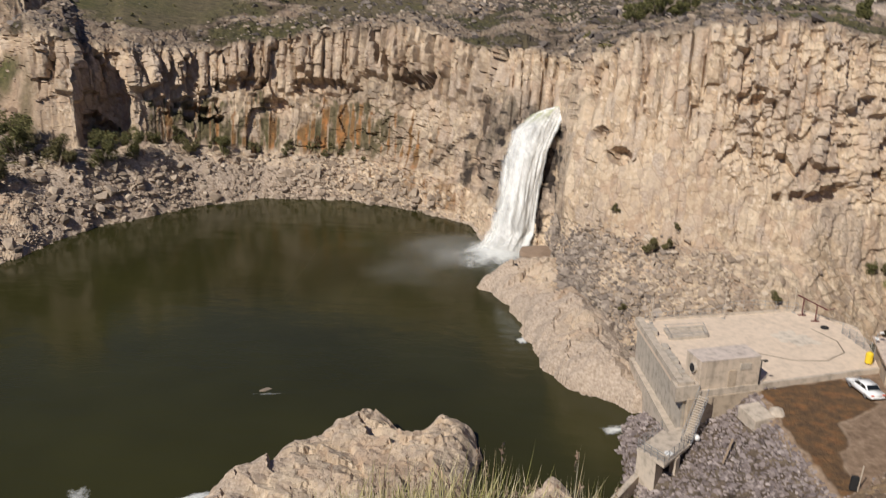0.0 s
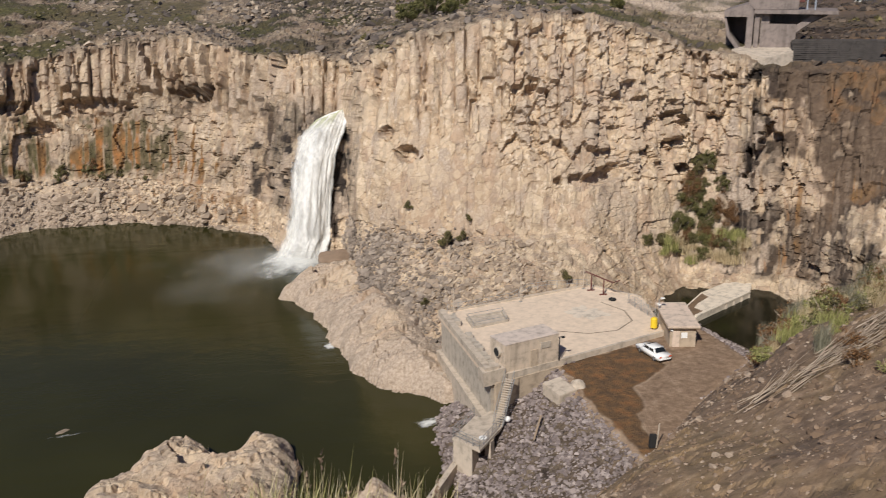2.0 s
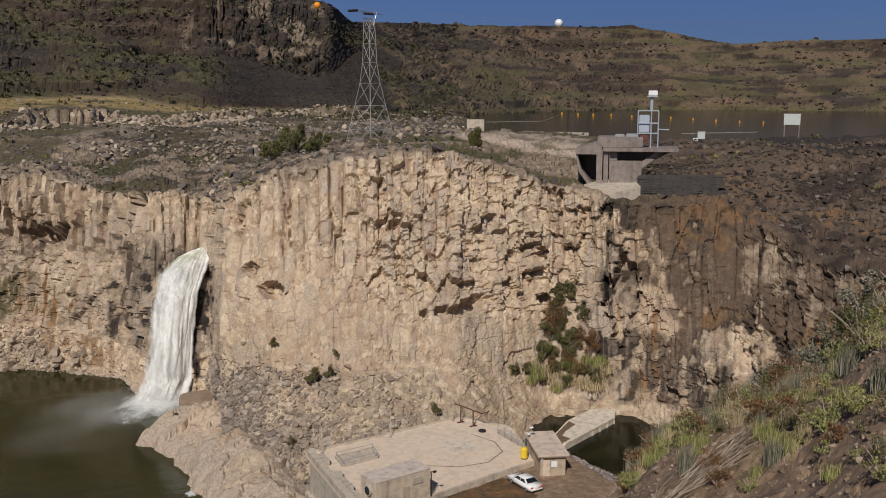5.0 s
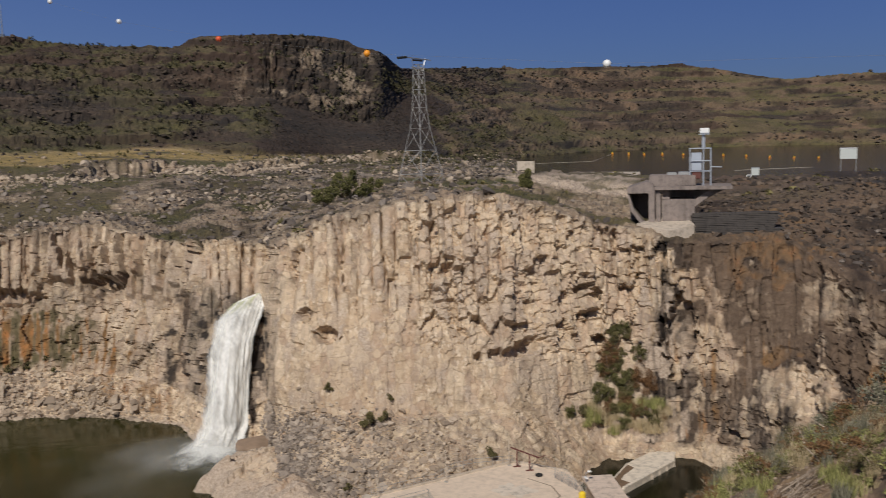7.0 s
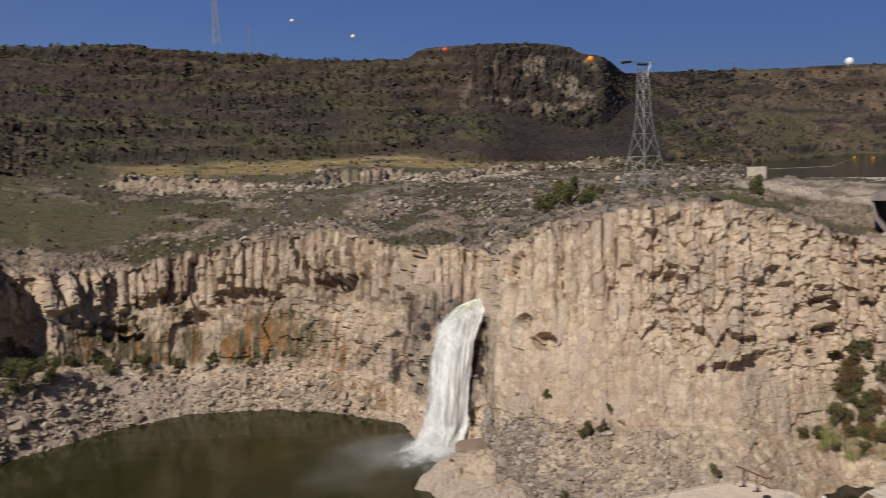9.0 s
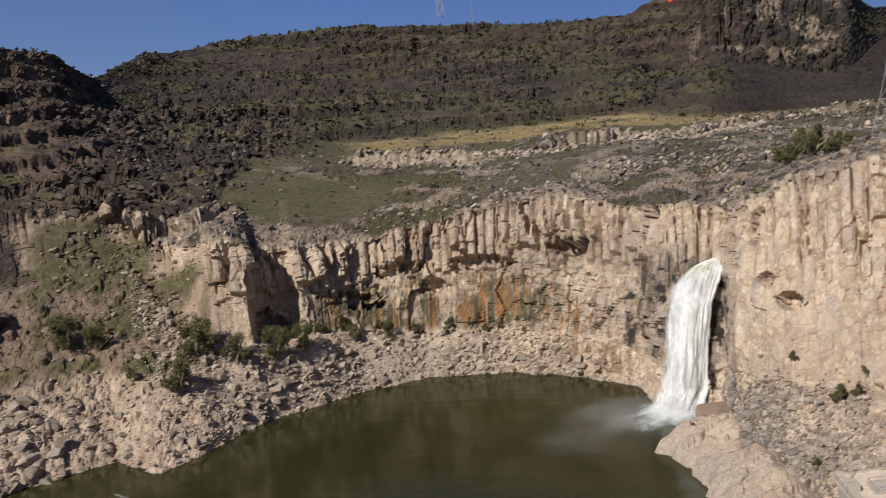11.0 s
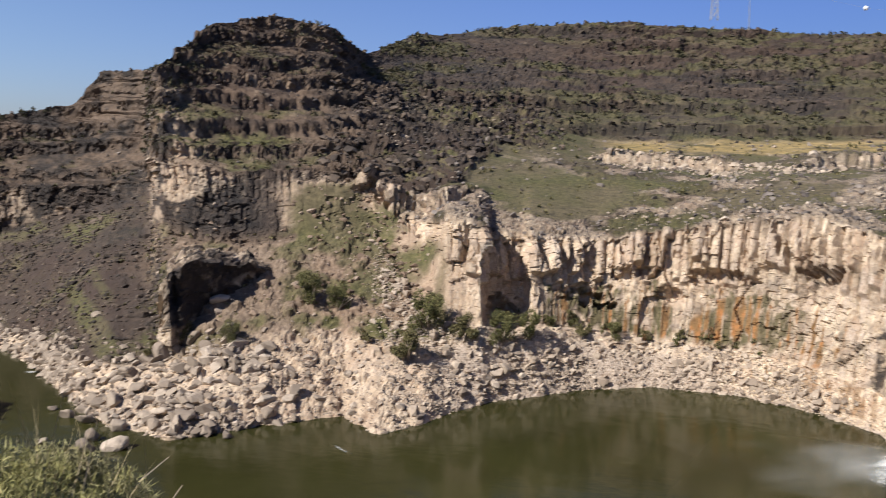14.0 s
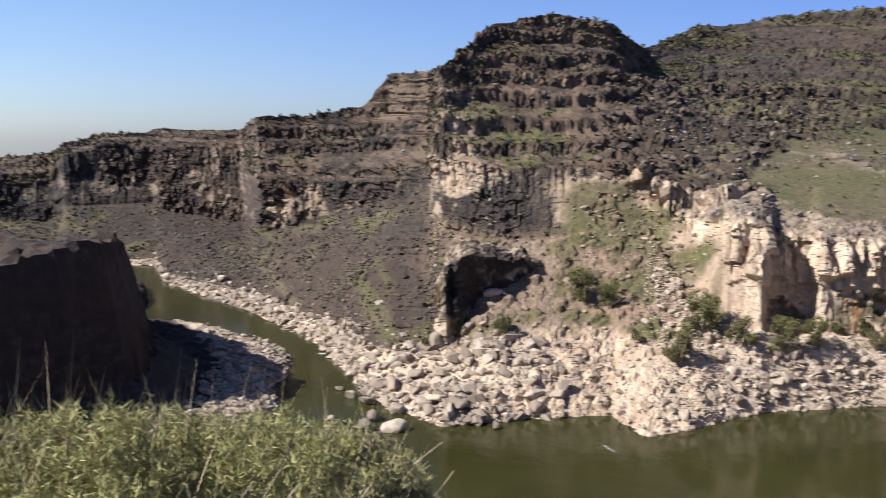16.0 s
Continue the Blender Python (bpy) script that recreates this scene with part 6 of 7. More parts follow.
sill = tagged(part("slab", prism([(96, 243), (113, 250), (126, 262), (134, 279), (118, 296), (106, 270)], 36, 39.6), CONC_PALE), "flat pale concrete apron behind the bench", "slab")
for x, y, w in ((176, 280, 1.2), (168, 232, 0.8)):
    bx = thing("control_box", "small pale control box beside the reservoir", "box", pose(x, y, 37.0, 0, 0, -32))
    part("body", box(-w, w, -1, 1, 0, 2 * w, 0.05), GREY_PAINT, bx)
    part("lid", box(-w - 0.1, w + 0.1, -1.1, 1.1, 2 * w, 2 * w + 0.12), STEEL, bx)
whitewall = tagged(part("end_wall", box(-3, 3, -0.4, 0.4, -2.5, 2.2, 0.05), CONC_PALE), "pale concrete end wall beside the reservoir", "wall")
whitewall.matrix_basis = pose(107, 312, 41, 0, 0, -19)
for x, y in ((289, 647), (287, 615), (292, 601), (298, 586), (297, 555), (302, 515), (302, 490), (296, 457), (296, 435), (302, 423)):
    buoy = thing("buoy", "orange warning buoy on the reservoir", "buoy", pose(x, y, 36.5), "buoys across the reservoir")
    k = y / 640
    bm = bmesh.new()
    bmesh.ops.create_uvsphere(bm, u_segments=12, v_segments=8, radius=0.75 * k, matrix=Matrix.Translation((0, 0, 0.6 * k)))
    part("float", bm, ORANGE, buoy)
    part("top_mark", beam((0, 0, 1.1 * k), (0, 0, 2.0 * k), 0.35 * k, 10), YELLOW, buoy)
boom = thing("log_boom", "pale floating boom line across the reservoir", "boom")
for pts in ([(175, 497), (212, 502), (289, 650)], [(198, 329), (235, 333)]):
    part("boom_log", strip(pts, 36.3, 36.6, 0.12), CONC_WALL, boom)


# ---- pylon, power line and masts ----
def lattice(name, label, m, high, foot, waist, waist_at, top, levels, bar, material, cat="pylon"):
    py = thing(name, label, cat, m)

    def half(z):
        return foot + (waist - foot) * z / waist_at if z < waist_at else waist + (top - waist) * (z - waist_at) / (high - waist_at)
    zs = [high * (1 - (1 - i / levels) ** 1.35) for i in range(levels + 1)]
    corners = ((1, 1), (1, -1), (-1, -1), (-1, 1))
    for z0, z1 in zip(zs, zs[1:]):
        a, b = half(z0), half(z1)
        for i, (sx_, sy_) in enumerate(corners):
            tx_, ty_ = corners[(i + 1) % 4]
            part("leg", beam((sx_ * a, sy_ * a, z0), (sx_ * b, sy_ * b, z1), bar * 1.5, 4), material, py)
            part("brace", beam((sx_ * a, sy_ * a, z0), (tx_ * b, ty_ * b, z1), bar, 4), material, py)
            part("brace", beam((tx_ * a, ty_ * a, z0), (sx_ * b, sy_ * b, z1), bar, 4), material, py)
            part("strut", beam((sx_ * b, sy_ * b, z1), (tx_ * b, ty_ * b, z1), bar, 4), material, py)
    return py


pylon = lattice("pylon", "grey steel lattice power pylon on the bench", pose(51.6, 230.2, 37.0, 0, 0, 33), 33.0, 4.8, 1.3, 20, 0.9, 7, 0.055, PYLON)
part("crossarm", beam((-4.2, 0, 34.6), (4.4, 0, 34.2), 0.12, 5), STEEL, pylon)
part("crossarm", beam((-2.6, 0, 32.2), (3.0, 0, 32.2), 0.10, 5), STEEL, pylon)
for x in (-2.4, 2.6):
    part("strut", beam((x * 0.5, 0, 31), (x, 0, 34.5), 0.08, 5), STEEL, pylon)
part("insulator", beam((-7.0, 0, 34.3), (-4.0, 0, 34.6), 0.3, 8), BLACK, pylon, "dark insulator string")
part("insulator", beam((-1.8, 0, 34.0), (1.4, 0, 34.0), 0.25, 8), BLACK, pylon, "dark insulator string")


def at_angle(az, el, r):
    return (r * math.sin(radians(az)), r * math.cos(radians(az)), 52 + r * math.tan(radians(el)))


far_base = at_angle(-12.3, 6.6, 552)
lattice("pylon", "distant thin steel pylon on the ridge", pose(*far_base, 0, 0, 20), 27, 2.0, 1.2, 16, 1.0, 6, 0.09, PYLON)
rm = thing("radio_mast", "thin radio mast on the ridge", "mast", pose(*at_angle(-10.4, 5.9, 552)))
part("shaft", beam((0, 0, -4), (0, 0, 18), 0.32, 6, None, 0.2), STEEL, rm)
line_ = thing("power_line", "overhead power line with coloured marker balls", "power line")
PTS = [at_angle(60, 3.0, 95), at_angle(23.78, 4.06, 108), at_angle(9.62, 5.07, 125), at_angle(1.06, 6.0, 150), at_angle(-4.37, 6.94, 180), at_angle(-7.9, 7.92, 212), at_angle(-12.25, 9.3, 552)]
for a, b in zip(PTS, PTS[1:]):
    part("cable", beam(a, b, 0.008, 4), STEEL, line_)
for p, mat_, r in zip(PTS[1:6], (WHITE, ORANGE, RED, WHITE, WHITE), (0.46, 0.45, 0.42, 0.42, 0.42)):
    bm = bmesh.new()
    bmesh.ops.create_uvsphere(bm, u_segments=16, v_segments=10, radius=r)
    part("marker_ball", bm, mat_, line_, "marker ball", True).matrix_basis = pose(*p)

# ---- stones ----


def stone_shapes(count, seed, points=13):
    """Angular boulders: hulls of a few points, as arrays of points and triangles."""
    rnd = random.Random(seed)
    out = []
    for _ in range(count):
        bm = bmesh.new()
        sx_, sy_, sz_ = rnd.uniform(0.75, 1.3), rnd.uniform(0.7, 1.1), rnd.uniform(0.5, 0.85)
        for _ in range(points):
            v = Vector((rnd.gauss(0, 1), rnd.gauss(0, 1), rnd.gauss(0, 1))).normalized() * rnd.uniform(0.82, 1.05)
            bm.verts.new((v.x * sx_, v.y * sy_, v.z * sz_))
        got = bmesh.ops.convex_hull(bm, input=bm.verts)
        bmesh.ops.delete(bm, geom=[g for g in got["geom_interior"] if isinstance(g, bmesh.types.BMVert)], context="VERTS")
        bmesh.ops.triangulate(bm, faces=bm.faces)
        bm.verts.index_update()
        out.append((np.array([v.co[:] for v in bm.verts]), np.array([[v.index for v in f.verts] for f in bm.faces])))
        bm.free()
    return out


def soup(name, verts, tris, material, smooth_shade=False):
    me = bpy.data.meshes.new(name)
    n = len(tris)
    me.vertices.add(len(verts))
    me.vertices.foreach_set("co", verts.astype(np.float32).ravel())
    me.loops.add(3 * n)
    me.loops.foreach_set("vertex_index", tris.astype(np.int32).ravel())
    me.polygons.add(n)
    me.polygons.foreach_set("loop_start", np.arange(0, 3 * n, 3, dtype=np.int32))
    me.polygons.foreach_set("use_smooth", np.full(n, smooth_shade))
    me.update(calc_edges=True)
    me.materials.append(material)
    return me


def turned(v, rng, tilt=0.5):
    a, b = rng.uniform(0, 6.28), rng.uniform(-tilt, tilt)
    ca, sa_, cb, sb = math.cos(a), math.sin(a), math.cos(b), math.sin(b)
    v = v @ np.array([[1, 0, 0], [0, cb, sb], [0, -sb, cb]])
    return v @ np.array([[ca, sa_, 0], [-sa_, ca, 0], [0, 0, 1]])


def scatter(name, shapes, places, sizes, material, label, seed, sink=0.25, tilt=0.6):
    rng = np.random.default_rng(seed)
    vs, ts, base = [], [], 0
    for p, s in zip(places, sizes):
        v, t = shapes[rng.integers(len(shapes))]
        vs.append(turned(v, rng, tilt) * s + p + np.array([0, 0, s * (0.5 - sink) * 0.6]))
        ts.append(t + base)
        base += len(v)
    ob = new(name, soup(name, np.concatenate(vs), np.concatenate(ts), material))
    return tagged(ob, label, name.replace("_", " "), kind="stuff")


def pick(weight, count, seed):
    """Places on the far side's sheet, chosen by weight."""
    rng = np.random.default_rng(seed)
    dv = np.linalg.norm(np.gradient(P, axis=0), axis=-1) * np.linalg.norm(np.gradient(P, axis=1), axis=-1)
    w = (np.clip(weight, 0, None) * np.clip(dv, 0, 6)).ravel()
    i = rng.choice(w.size, count, p=w / w.sum())
    return P.reshape(-1, 3)[i], rng


def stone_material(name, low, mid, high):
    n = Nodes(name)
    col = n.ramp(n.island(), (0.0, low), (0.45, mid), (1.0, high))
    col = n.mix(n.ramp(n.noise(1.5, 5, 0.65), (0.4, 0.0), (0.7, 0.55)), col, tuple(0.6 * c for c in mid))
    n.bump(n.noise(4, 5, 0.7), 0.5, 0.12)
    return n.done(col, 0.95)


STONE_PALE = stone_material("pale_stone", (0.19, 0.146, 0.108), (0.315, 0.25, 0.188), (0.48, 0.39, 0.30))
STONE_GREY = stone_material("grey_stone", (0.055, 0.044, 0.038), (0.13, 0.106, 0.09), (0.28, 0.235, 0.195))
STONE_RIPRAP = stone_material("purple_grey_stone", (0.155, 0.122, 0.113), (0.245, 0.20, 0.186), (0.42, 0.355, 0.325))
STONE_RUBBLE = stone_material("brown_black_stone", (0.03, 0.023, 0.018), (0.07, 0.052, 0.04), (0.17, 0.125, 0.09))
STONE_SCREE = stone_material("red_brown_scree", (0.012, 0.008, 0.006), (0.028, 0.018, 0.013), (0.055, 0.037, 0.028))
STONE_BROWN = stone_material("brown_stone", (0.13, 0.085, 0.055), (0.24, 0.165, 0.11), (0.42, 0.33, 0.25))
STONE_TALUS = stone_material("grey_brown_talus", (0.14, 0.112, 0.089), (0.265, 0.215, 0.172), (0.44, 0.365, 0.29))
STONE_TAN = stone_material("tan_stone", (0.24, 0.185, 0.135), (0.385, 0.30, 0.22), (0.54, 0.44, 0.335))
SHAPES, ROUND = stone_shapes(20, 5), stone_shapes(6, 5, 19)
STONE_BLACK = stone_material("black_basalt", (0.020, 0.015, 0.010), (0.050, 0.037, 0.025), (0.12, 0.09, 0.064))


def power_sizes(rng, n, lo, hi, k=2.2):
    u = rng.uniform(0, 1, n)
    return (lo ** (1 - k) + u * (hi ** (1 - k) - lo ** (1 - k))) ** (1 / (1 - k))


near_fall = smooth(3.0, 2.0, AZ)
pl, rng = pick(band(0.0, 1.25, 0.1) * near_fall * (1 - 0.7 * left_scree) * (1 + 2 * smooth(-33, -40, AZ)) * (0.25 + smooth(-0.15, 0.2, g_small)) * smooth(1.25, 0.6, V), 10500, 11)
az_p = np.degrees(np.arctan2(pl[:, 0], pl[:, 1]))
scatter("stones", SHAPES, pl, power_sizes(rng, len(pl), 0.18, 2.4, 2.6) * np.interp(az_p, [-52, -43, -38, -34, -28], [0.9, 1.15, 1.0, 0.6, 0.5]), STONE_PALE, "pale angular boulders heaped along the river bank", 12)
pl, rng = pick(band(0.0, 1.0, 0.1) * left_scree, 1500, 13)
scatter("stones", SHAPES, pl, power_sizes(rng, len(pl), 0.5, 2.0), STONE_PALE, "pale stones along the narrow river channel", 14)
pl, rng = pick(band(1.0, 2.0, 0.1) * left_scree * (0.3 + smooth(-0.1, 0.2, g_mid)), 11000, 15)
scatter("stones", SHAPES, pl, power_sizes(rng, len(pl), 0.28, 1.3, 2.6), STONE_RUBBLE, "dark basalt scree on the slope", 16)
pl, rng = pick(band(1.2, 2.9, 0.1) * smooth(-27, -30, AZ) * (1 - left_scree) * (grassy + 0.4), 600, 17)
scatter("stones", SHAPES, pl, power_sizes(rng, len(pl), 0.3, 1.2), STONE_BROWN, "brown stones strewn over the grassy slope", 18)
pl, rng = pick(band(0.0, 1.9, 0.1) * smooth(-33, -30, AZ) * smooth(-3, -6, AZ) * (0.5 + smooth(-0.1, 0.25, g_small)), 11000, 27)
scatter("stones", SHAPES, pl, power_sizes(rng, len(pl), 0.13, 1.7, 2.9), STONE_TAN, "pale broken stones along the foot of the cliff", 28)
hilly = np.clip(upper, 0, 1) * (1 - 0.6 * scree_fan) * (0.22 + 1.6 * steep + 1.2 * cap) * smooth(-0.3, 0.2, g_mid - 0.6 * layer_n)
pl, rng = pick(hilly * smooth(-28, -31, AZ), 1000, 29)
scatter("stones", SHAPES, pl, power_sizes(rng, len(pl), 0.4, 1.5), STONE_RUBBLE, "black basalt blocks on the stepped butte", 30)
pl, rng = pick(hilly * smooth(-31, -28, AZ) * smooth(16, 12, AZ) * (1 + 2 * smooth(3, 0, AZ)), 2000, 35)
scatter("stones", SHAPES, pl, power_sizes(rng, len(pl), 0.5, 1.8), STONE_BLACK, "dark basalt rocks strewn on the terraced slopes", 36)
pl, rng = pick(hilly * smooth(12, 16, AZ), 1500, 37)
scatter("stones", SHAPES, pl, power_sizes(rng, len(pl), 1.0, 3.6), STONE_BLACK, "dark rock outcrops on the far slopes", 38)
pl, rng = pick(shelf * (0.25 + rocky) * smooth(20, 15, AZ) + shelf * 0.6 * smooth(3.6, 3.0, V), 6500, 19)
scatter("stones", SHAPES, pl, power_sizes(rng, len(pl), 0.2, 1.4, 2.6), STONE_GREY, "grey lichen-dark rocks on the bench", 20)
pl, rng = pick(shelf * smooth(-16, -8, AZ) * smooth(20, 15, AZ) * band(3.0, 4.55, 0.1) * smooth(-0.1, 0.2, g_mid + 0.5 * grit), 3200, 45)
scatter("stones", SHAPES, pl, power_sizes(rng, len(pl), 0.2, 1.3, 2.5), STONE_GREY, "grey broken rock covering the bench", 46)
pl, rng = pick(ledge_on * np.exp(-((V - ve + 0.05) / 0.07) ** 2) * smooth(-0.3, 0.1, g_mid + 0.4 * grit), 2600, 51)
scatter("stones", SHAPES, pl, power_sizes(rng, len(pl), 0.3, 1.7, 2.3), STONE_TAN, "tan blocks fallen from the ledge along the bench", 52)
pl, rng = pick(heaped, 2200, 53)
scatter("stones", SHAPES, pl, power_sizes(rng, len(pl), 0.4, 2.2, 2.3), STONE_RUBBLE, "dark basalt blocks heaped above the set-back wall", 54)
pl, rng = pick(scree_fan, 2400, 47)
scatter("stones", SHAPES, pl, power_sizes(rng, len(pl), 0.3, 0.75), STONE_SCREE, "dark red-brown scree fan under the butte", 48)
pl, rng = pick(shelf * rocky * smooth(-0.1, 0.3, g_mid) * smooth(20, 15, AZ), 3400, 25)
scatter("stones", SHAPES, pl, power_sizes(rng, len(pl), 0.22, 1.4, 2.5), STONE_TAN, "tan rocks broken out of the bench", 26)
pl, rng = pick(smooth(4.5, 6.5, AZ) * band(0.3, 2.05, 0.1) * smooth(27, 24, AZ) * smooth(-0.2, 0.2, g_mid), 1900, 21)
scatter("stones", SHAPES, pl, power_sizes(rng, len(pl), 0.2, 0.9), STONE_TAN, "tan fallen rock below the cliff", 22)
pl, rng = pick(smooth(2.6, 4.0, AZ) * band(0.5, 1.97, 0.08) * smooth(11.5, 8, AZ + 3 * g_mid) * (0.3 + smooth(-0.2, 0.15, g_small)), 7000, 49)
scatter("stones", SHAPES, pl, power_sizes(rng, len(pl), 0.14, 0.85, 2.7), STONE_TALUS, "grey-brown broken talus at the foot of the wall", 50)
pl, rng = pick(smooth(25, 28, AZ) * band(3.1, 4.05, 0.04), 2600, 23)
scatter("stones", SHAPES, pl, power_sizes(rng, len(pl), 0.3, 1.0), STONE_RUBBLE, "dark rubble below the dam", 24)


def on_grid(grid, weight, count, seed):
    rng = np.random.default_rng(seed)
    gx_, gy_, gz_ = grid
    w = weight(gx_, gy_, gz_).ravel()
    i = rng.choice(w.size, count, p=w / w.sum())
    return np.stack([gx_.ravel()[i], gy_.ravel()[i], gz_.ravel()[i]], -1) + rng.uniform(-0.15, 0.15, (count, 3)) * np.array([1, 1, 0]), rng


pl, rng = on_grid(YARD_GRID, lambda x, y, z: smooth(0.0, 0.8, far_inside(YARD, x, y)) * (z > 0) * (far_inside(DECK, x, y) > 0.3) * smooth(56, 48, x), 15000, 31)
scatter("stones", SHAPES, pl, power_sizes(rng, len(pl), 0.12, 0.45), STONE_RIPRAP, "grey and purple riprap stones on the bank", 32)
pl, rng = on_grid(BAR_GRID, lambda x, y, z: (z > 0.2) * smooth(-240, -150, x) * smooth(11, 17, far_inside(BUTTE, x, y)), 2600, 33)
scatter("stones", SHAPES, pl, power_sizes(rng, len(pl), 0.4, 1.3), STONE_PALE, "pale cobbles on the gravel bar", 34)
rng = np.random.default_rng(41)
hw = ((s_az > 14) * (s_az < 46) * smooth(4, 12, sr) * (sr < 100) * np.clip(sr / 40, 0.1, 2)).ravel()
hi_ = rng.choice(hw.size, 7500, p=hw / hw.sum())
pl = S.reshape(-1, 3)[hi_]
scatter("stones", SHAPES, pl, power_sizes(rng, len(pl), 0.05, 0.35, 2.8) * np.clip(sr.ravel()[hi_] / 40, 0.25, 1.3), STONE_BROWN, "small tan stones on the dirt hillside", 42)

# the big boulders at the bend, one by one
BIG = [(-125.2, 107.5, 4.2), (-121.2, 110.4, 5.0), (-117.7, 123.7, 5.6), (-125.1, 144.8, 4.8), (-128.7, 118.2, 4.2), (-137.5, 118.7, 4.8), (-128.5, 112.1, 3.6),
       (-123.6, 124.0, 4.2), (-135.5, 129.7, 5.0), (-139.6, 140.1, 5.6), (-142.0, 132.9, 4.2), (-128.8, 137.0, 4.2), (-108.6, 123.8, 2.6), (-134.8, 107, 2.2),
       (-149.5, 121.3, 2.4), (-108.2, 134.8, 3.8), (-143.1, 119.4, 4.0), (-145.7, 130.2, 4.2), (-133.8, 144.1, 4.6), (-134.2, 152.0, 4.8)]
BIG_SHAPES = []
for k in range(6):
    v, t = ROUND[k]
    me = soup("boulder", v, t, STONE_PALE)
    bm = bmesh.new()
    bm.from_mesh(me)
    bmesh.ops.bevel(bm, geom=list(bm.edges), offset=0.07, segments=1, affect="EDGES")
    bmesh.ops.triangulate(bm, faces=bm.faces)
    bmesh.ops.subdivide_edges(bm, edges=bm.edges, cuts=1)
    for v_ in bm.verts:
        v_.co *= 1 + 0.06 * noise.noise(v_.co * 3.1)
    bm.to_mesh(me)
    bm.free()
    BIG_SHAPES.append(me)
flat_p = P[:200:2, ::4].reshape(-1, 3)
for i, (x, y, wide) in enumerate(BIG):
    k = np.argmin((flat_p[:, 0] - x) ** 2 + (flat_p[:, 1] - y) ** 2)
    z = max(flat_p[k, 2], 0.0) if (flat_p[k, 0] - x) ** 2 + (flat_p[k, 1] - y) ** 2 < 9 else 0.0
    b = new("boulder", BIG_SHAPES[i % 6])
    b.matrix_basis = Matrix.LocRotScale((x, y, z + wide * 0.16), Euler((random.uniform(-0.3, 0.3), random.uniform(-0.3, 0.3), random.uniform(0, 6.28))), Vector((1, 1, random.uniform(0.8, 1.2))) * wide * 0.46)
    tagged(b, "large pale boulder at the water's edge" if z < 1 else "large pale boulder in the talus on the bank", "boulder", "boulders at the bend")
b = new("boulder", BIG_SHAPES[2])
b.matrix_basis = Matrix.LocRotScale((-28.6, 102.8, -0.1), Euler((0, 0.1, 0.4)), Vector((1.15, 0.6, 0.8)))
tagged(b, "small wet rock breaking the river surface", "rock")
b = new("boulder", BIG_SHAPES[4])
b.matrix_basis = Matrix.LocRotScale((5.2, 157.0, 1.2), Euler((0.1, 0.1, 0.2)), Vector((4.6, 3.0, 3.4)))
tagged(b, "dark wet boulder at the foot of the falls", "boulder")
b.data = b.data.copy()
b.data.materials[0] = STONE_BROWN


# ---- plants ----


def leaf_material(name, low, mid, high):
    n = Nodes(name)
    col = n.ramp(n.island(), (0.0, low), (0.5, mid), (1.0, high))
    n.b.inputs["Subsurface Weight"].default_value = 0.0
    return n.done(col, 0.8)


LEAF_GREEN = leaf_material("green_leaves", (0.040, 0.042, 0.012), (0.085, 0.086, 0.024), (0.15, 0.14, 0.045))
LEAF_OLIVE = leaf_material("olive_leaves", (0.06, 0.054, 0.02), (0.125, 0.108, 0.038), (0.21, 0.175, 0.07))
LEAF_YELLOW = leaf_material("yellow_green_leaves", (0.12, 0.125, 0.035), (0.27, 0.27, 0.085), (0.44, 0.42, 0.17))
LEAF_DARK = leaf_material("dark_scrub_leaves", (0.025, 0.023, 0.010), (0.06, 0.054, 0.022), (0.12, 0.102, 0.045))
LEAF_JUNIPER = leaf_material("juniper_leaves", (0.05, 0.051, 0.014), (0.105, 0.102, 0.029), (0.20, 0.18, 0.06))
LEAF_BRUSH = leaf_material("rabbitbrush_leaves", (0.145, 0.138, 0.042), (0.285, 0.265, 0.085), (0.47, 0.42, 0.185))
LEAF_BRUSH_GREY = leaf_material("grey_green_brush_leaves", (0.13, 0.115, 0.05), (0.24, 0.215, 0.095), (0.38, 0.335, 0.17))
LEAF_DRY = leaf_material("dry_straw", (0.26, 0.195, 0.10), (0.46, 0.36, 0.205), (0.64, 0.53, 0.345))
LEAF_RUST = leaf_material("rusty_leaves", (0.09, 0.045, 0.018), (0.17, 0.085, 0.032), (0.26, 0.14, 0.06))
LEAF_SAGE = leaf_material("sage_leaves", (0.10, 0.10, 0.065), (0.20, 0.19, 0.13), (0.34, 0.31, 0.23))
TWIG = stone_material("grey_twigs", (0.17, 0.125, 0.085), (0.32, 0.25, 0.185), (0.50, 0.41, 0.32))


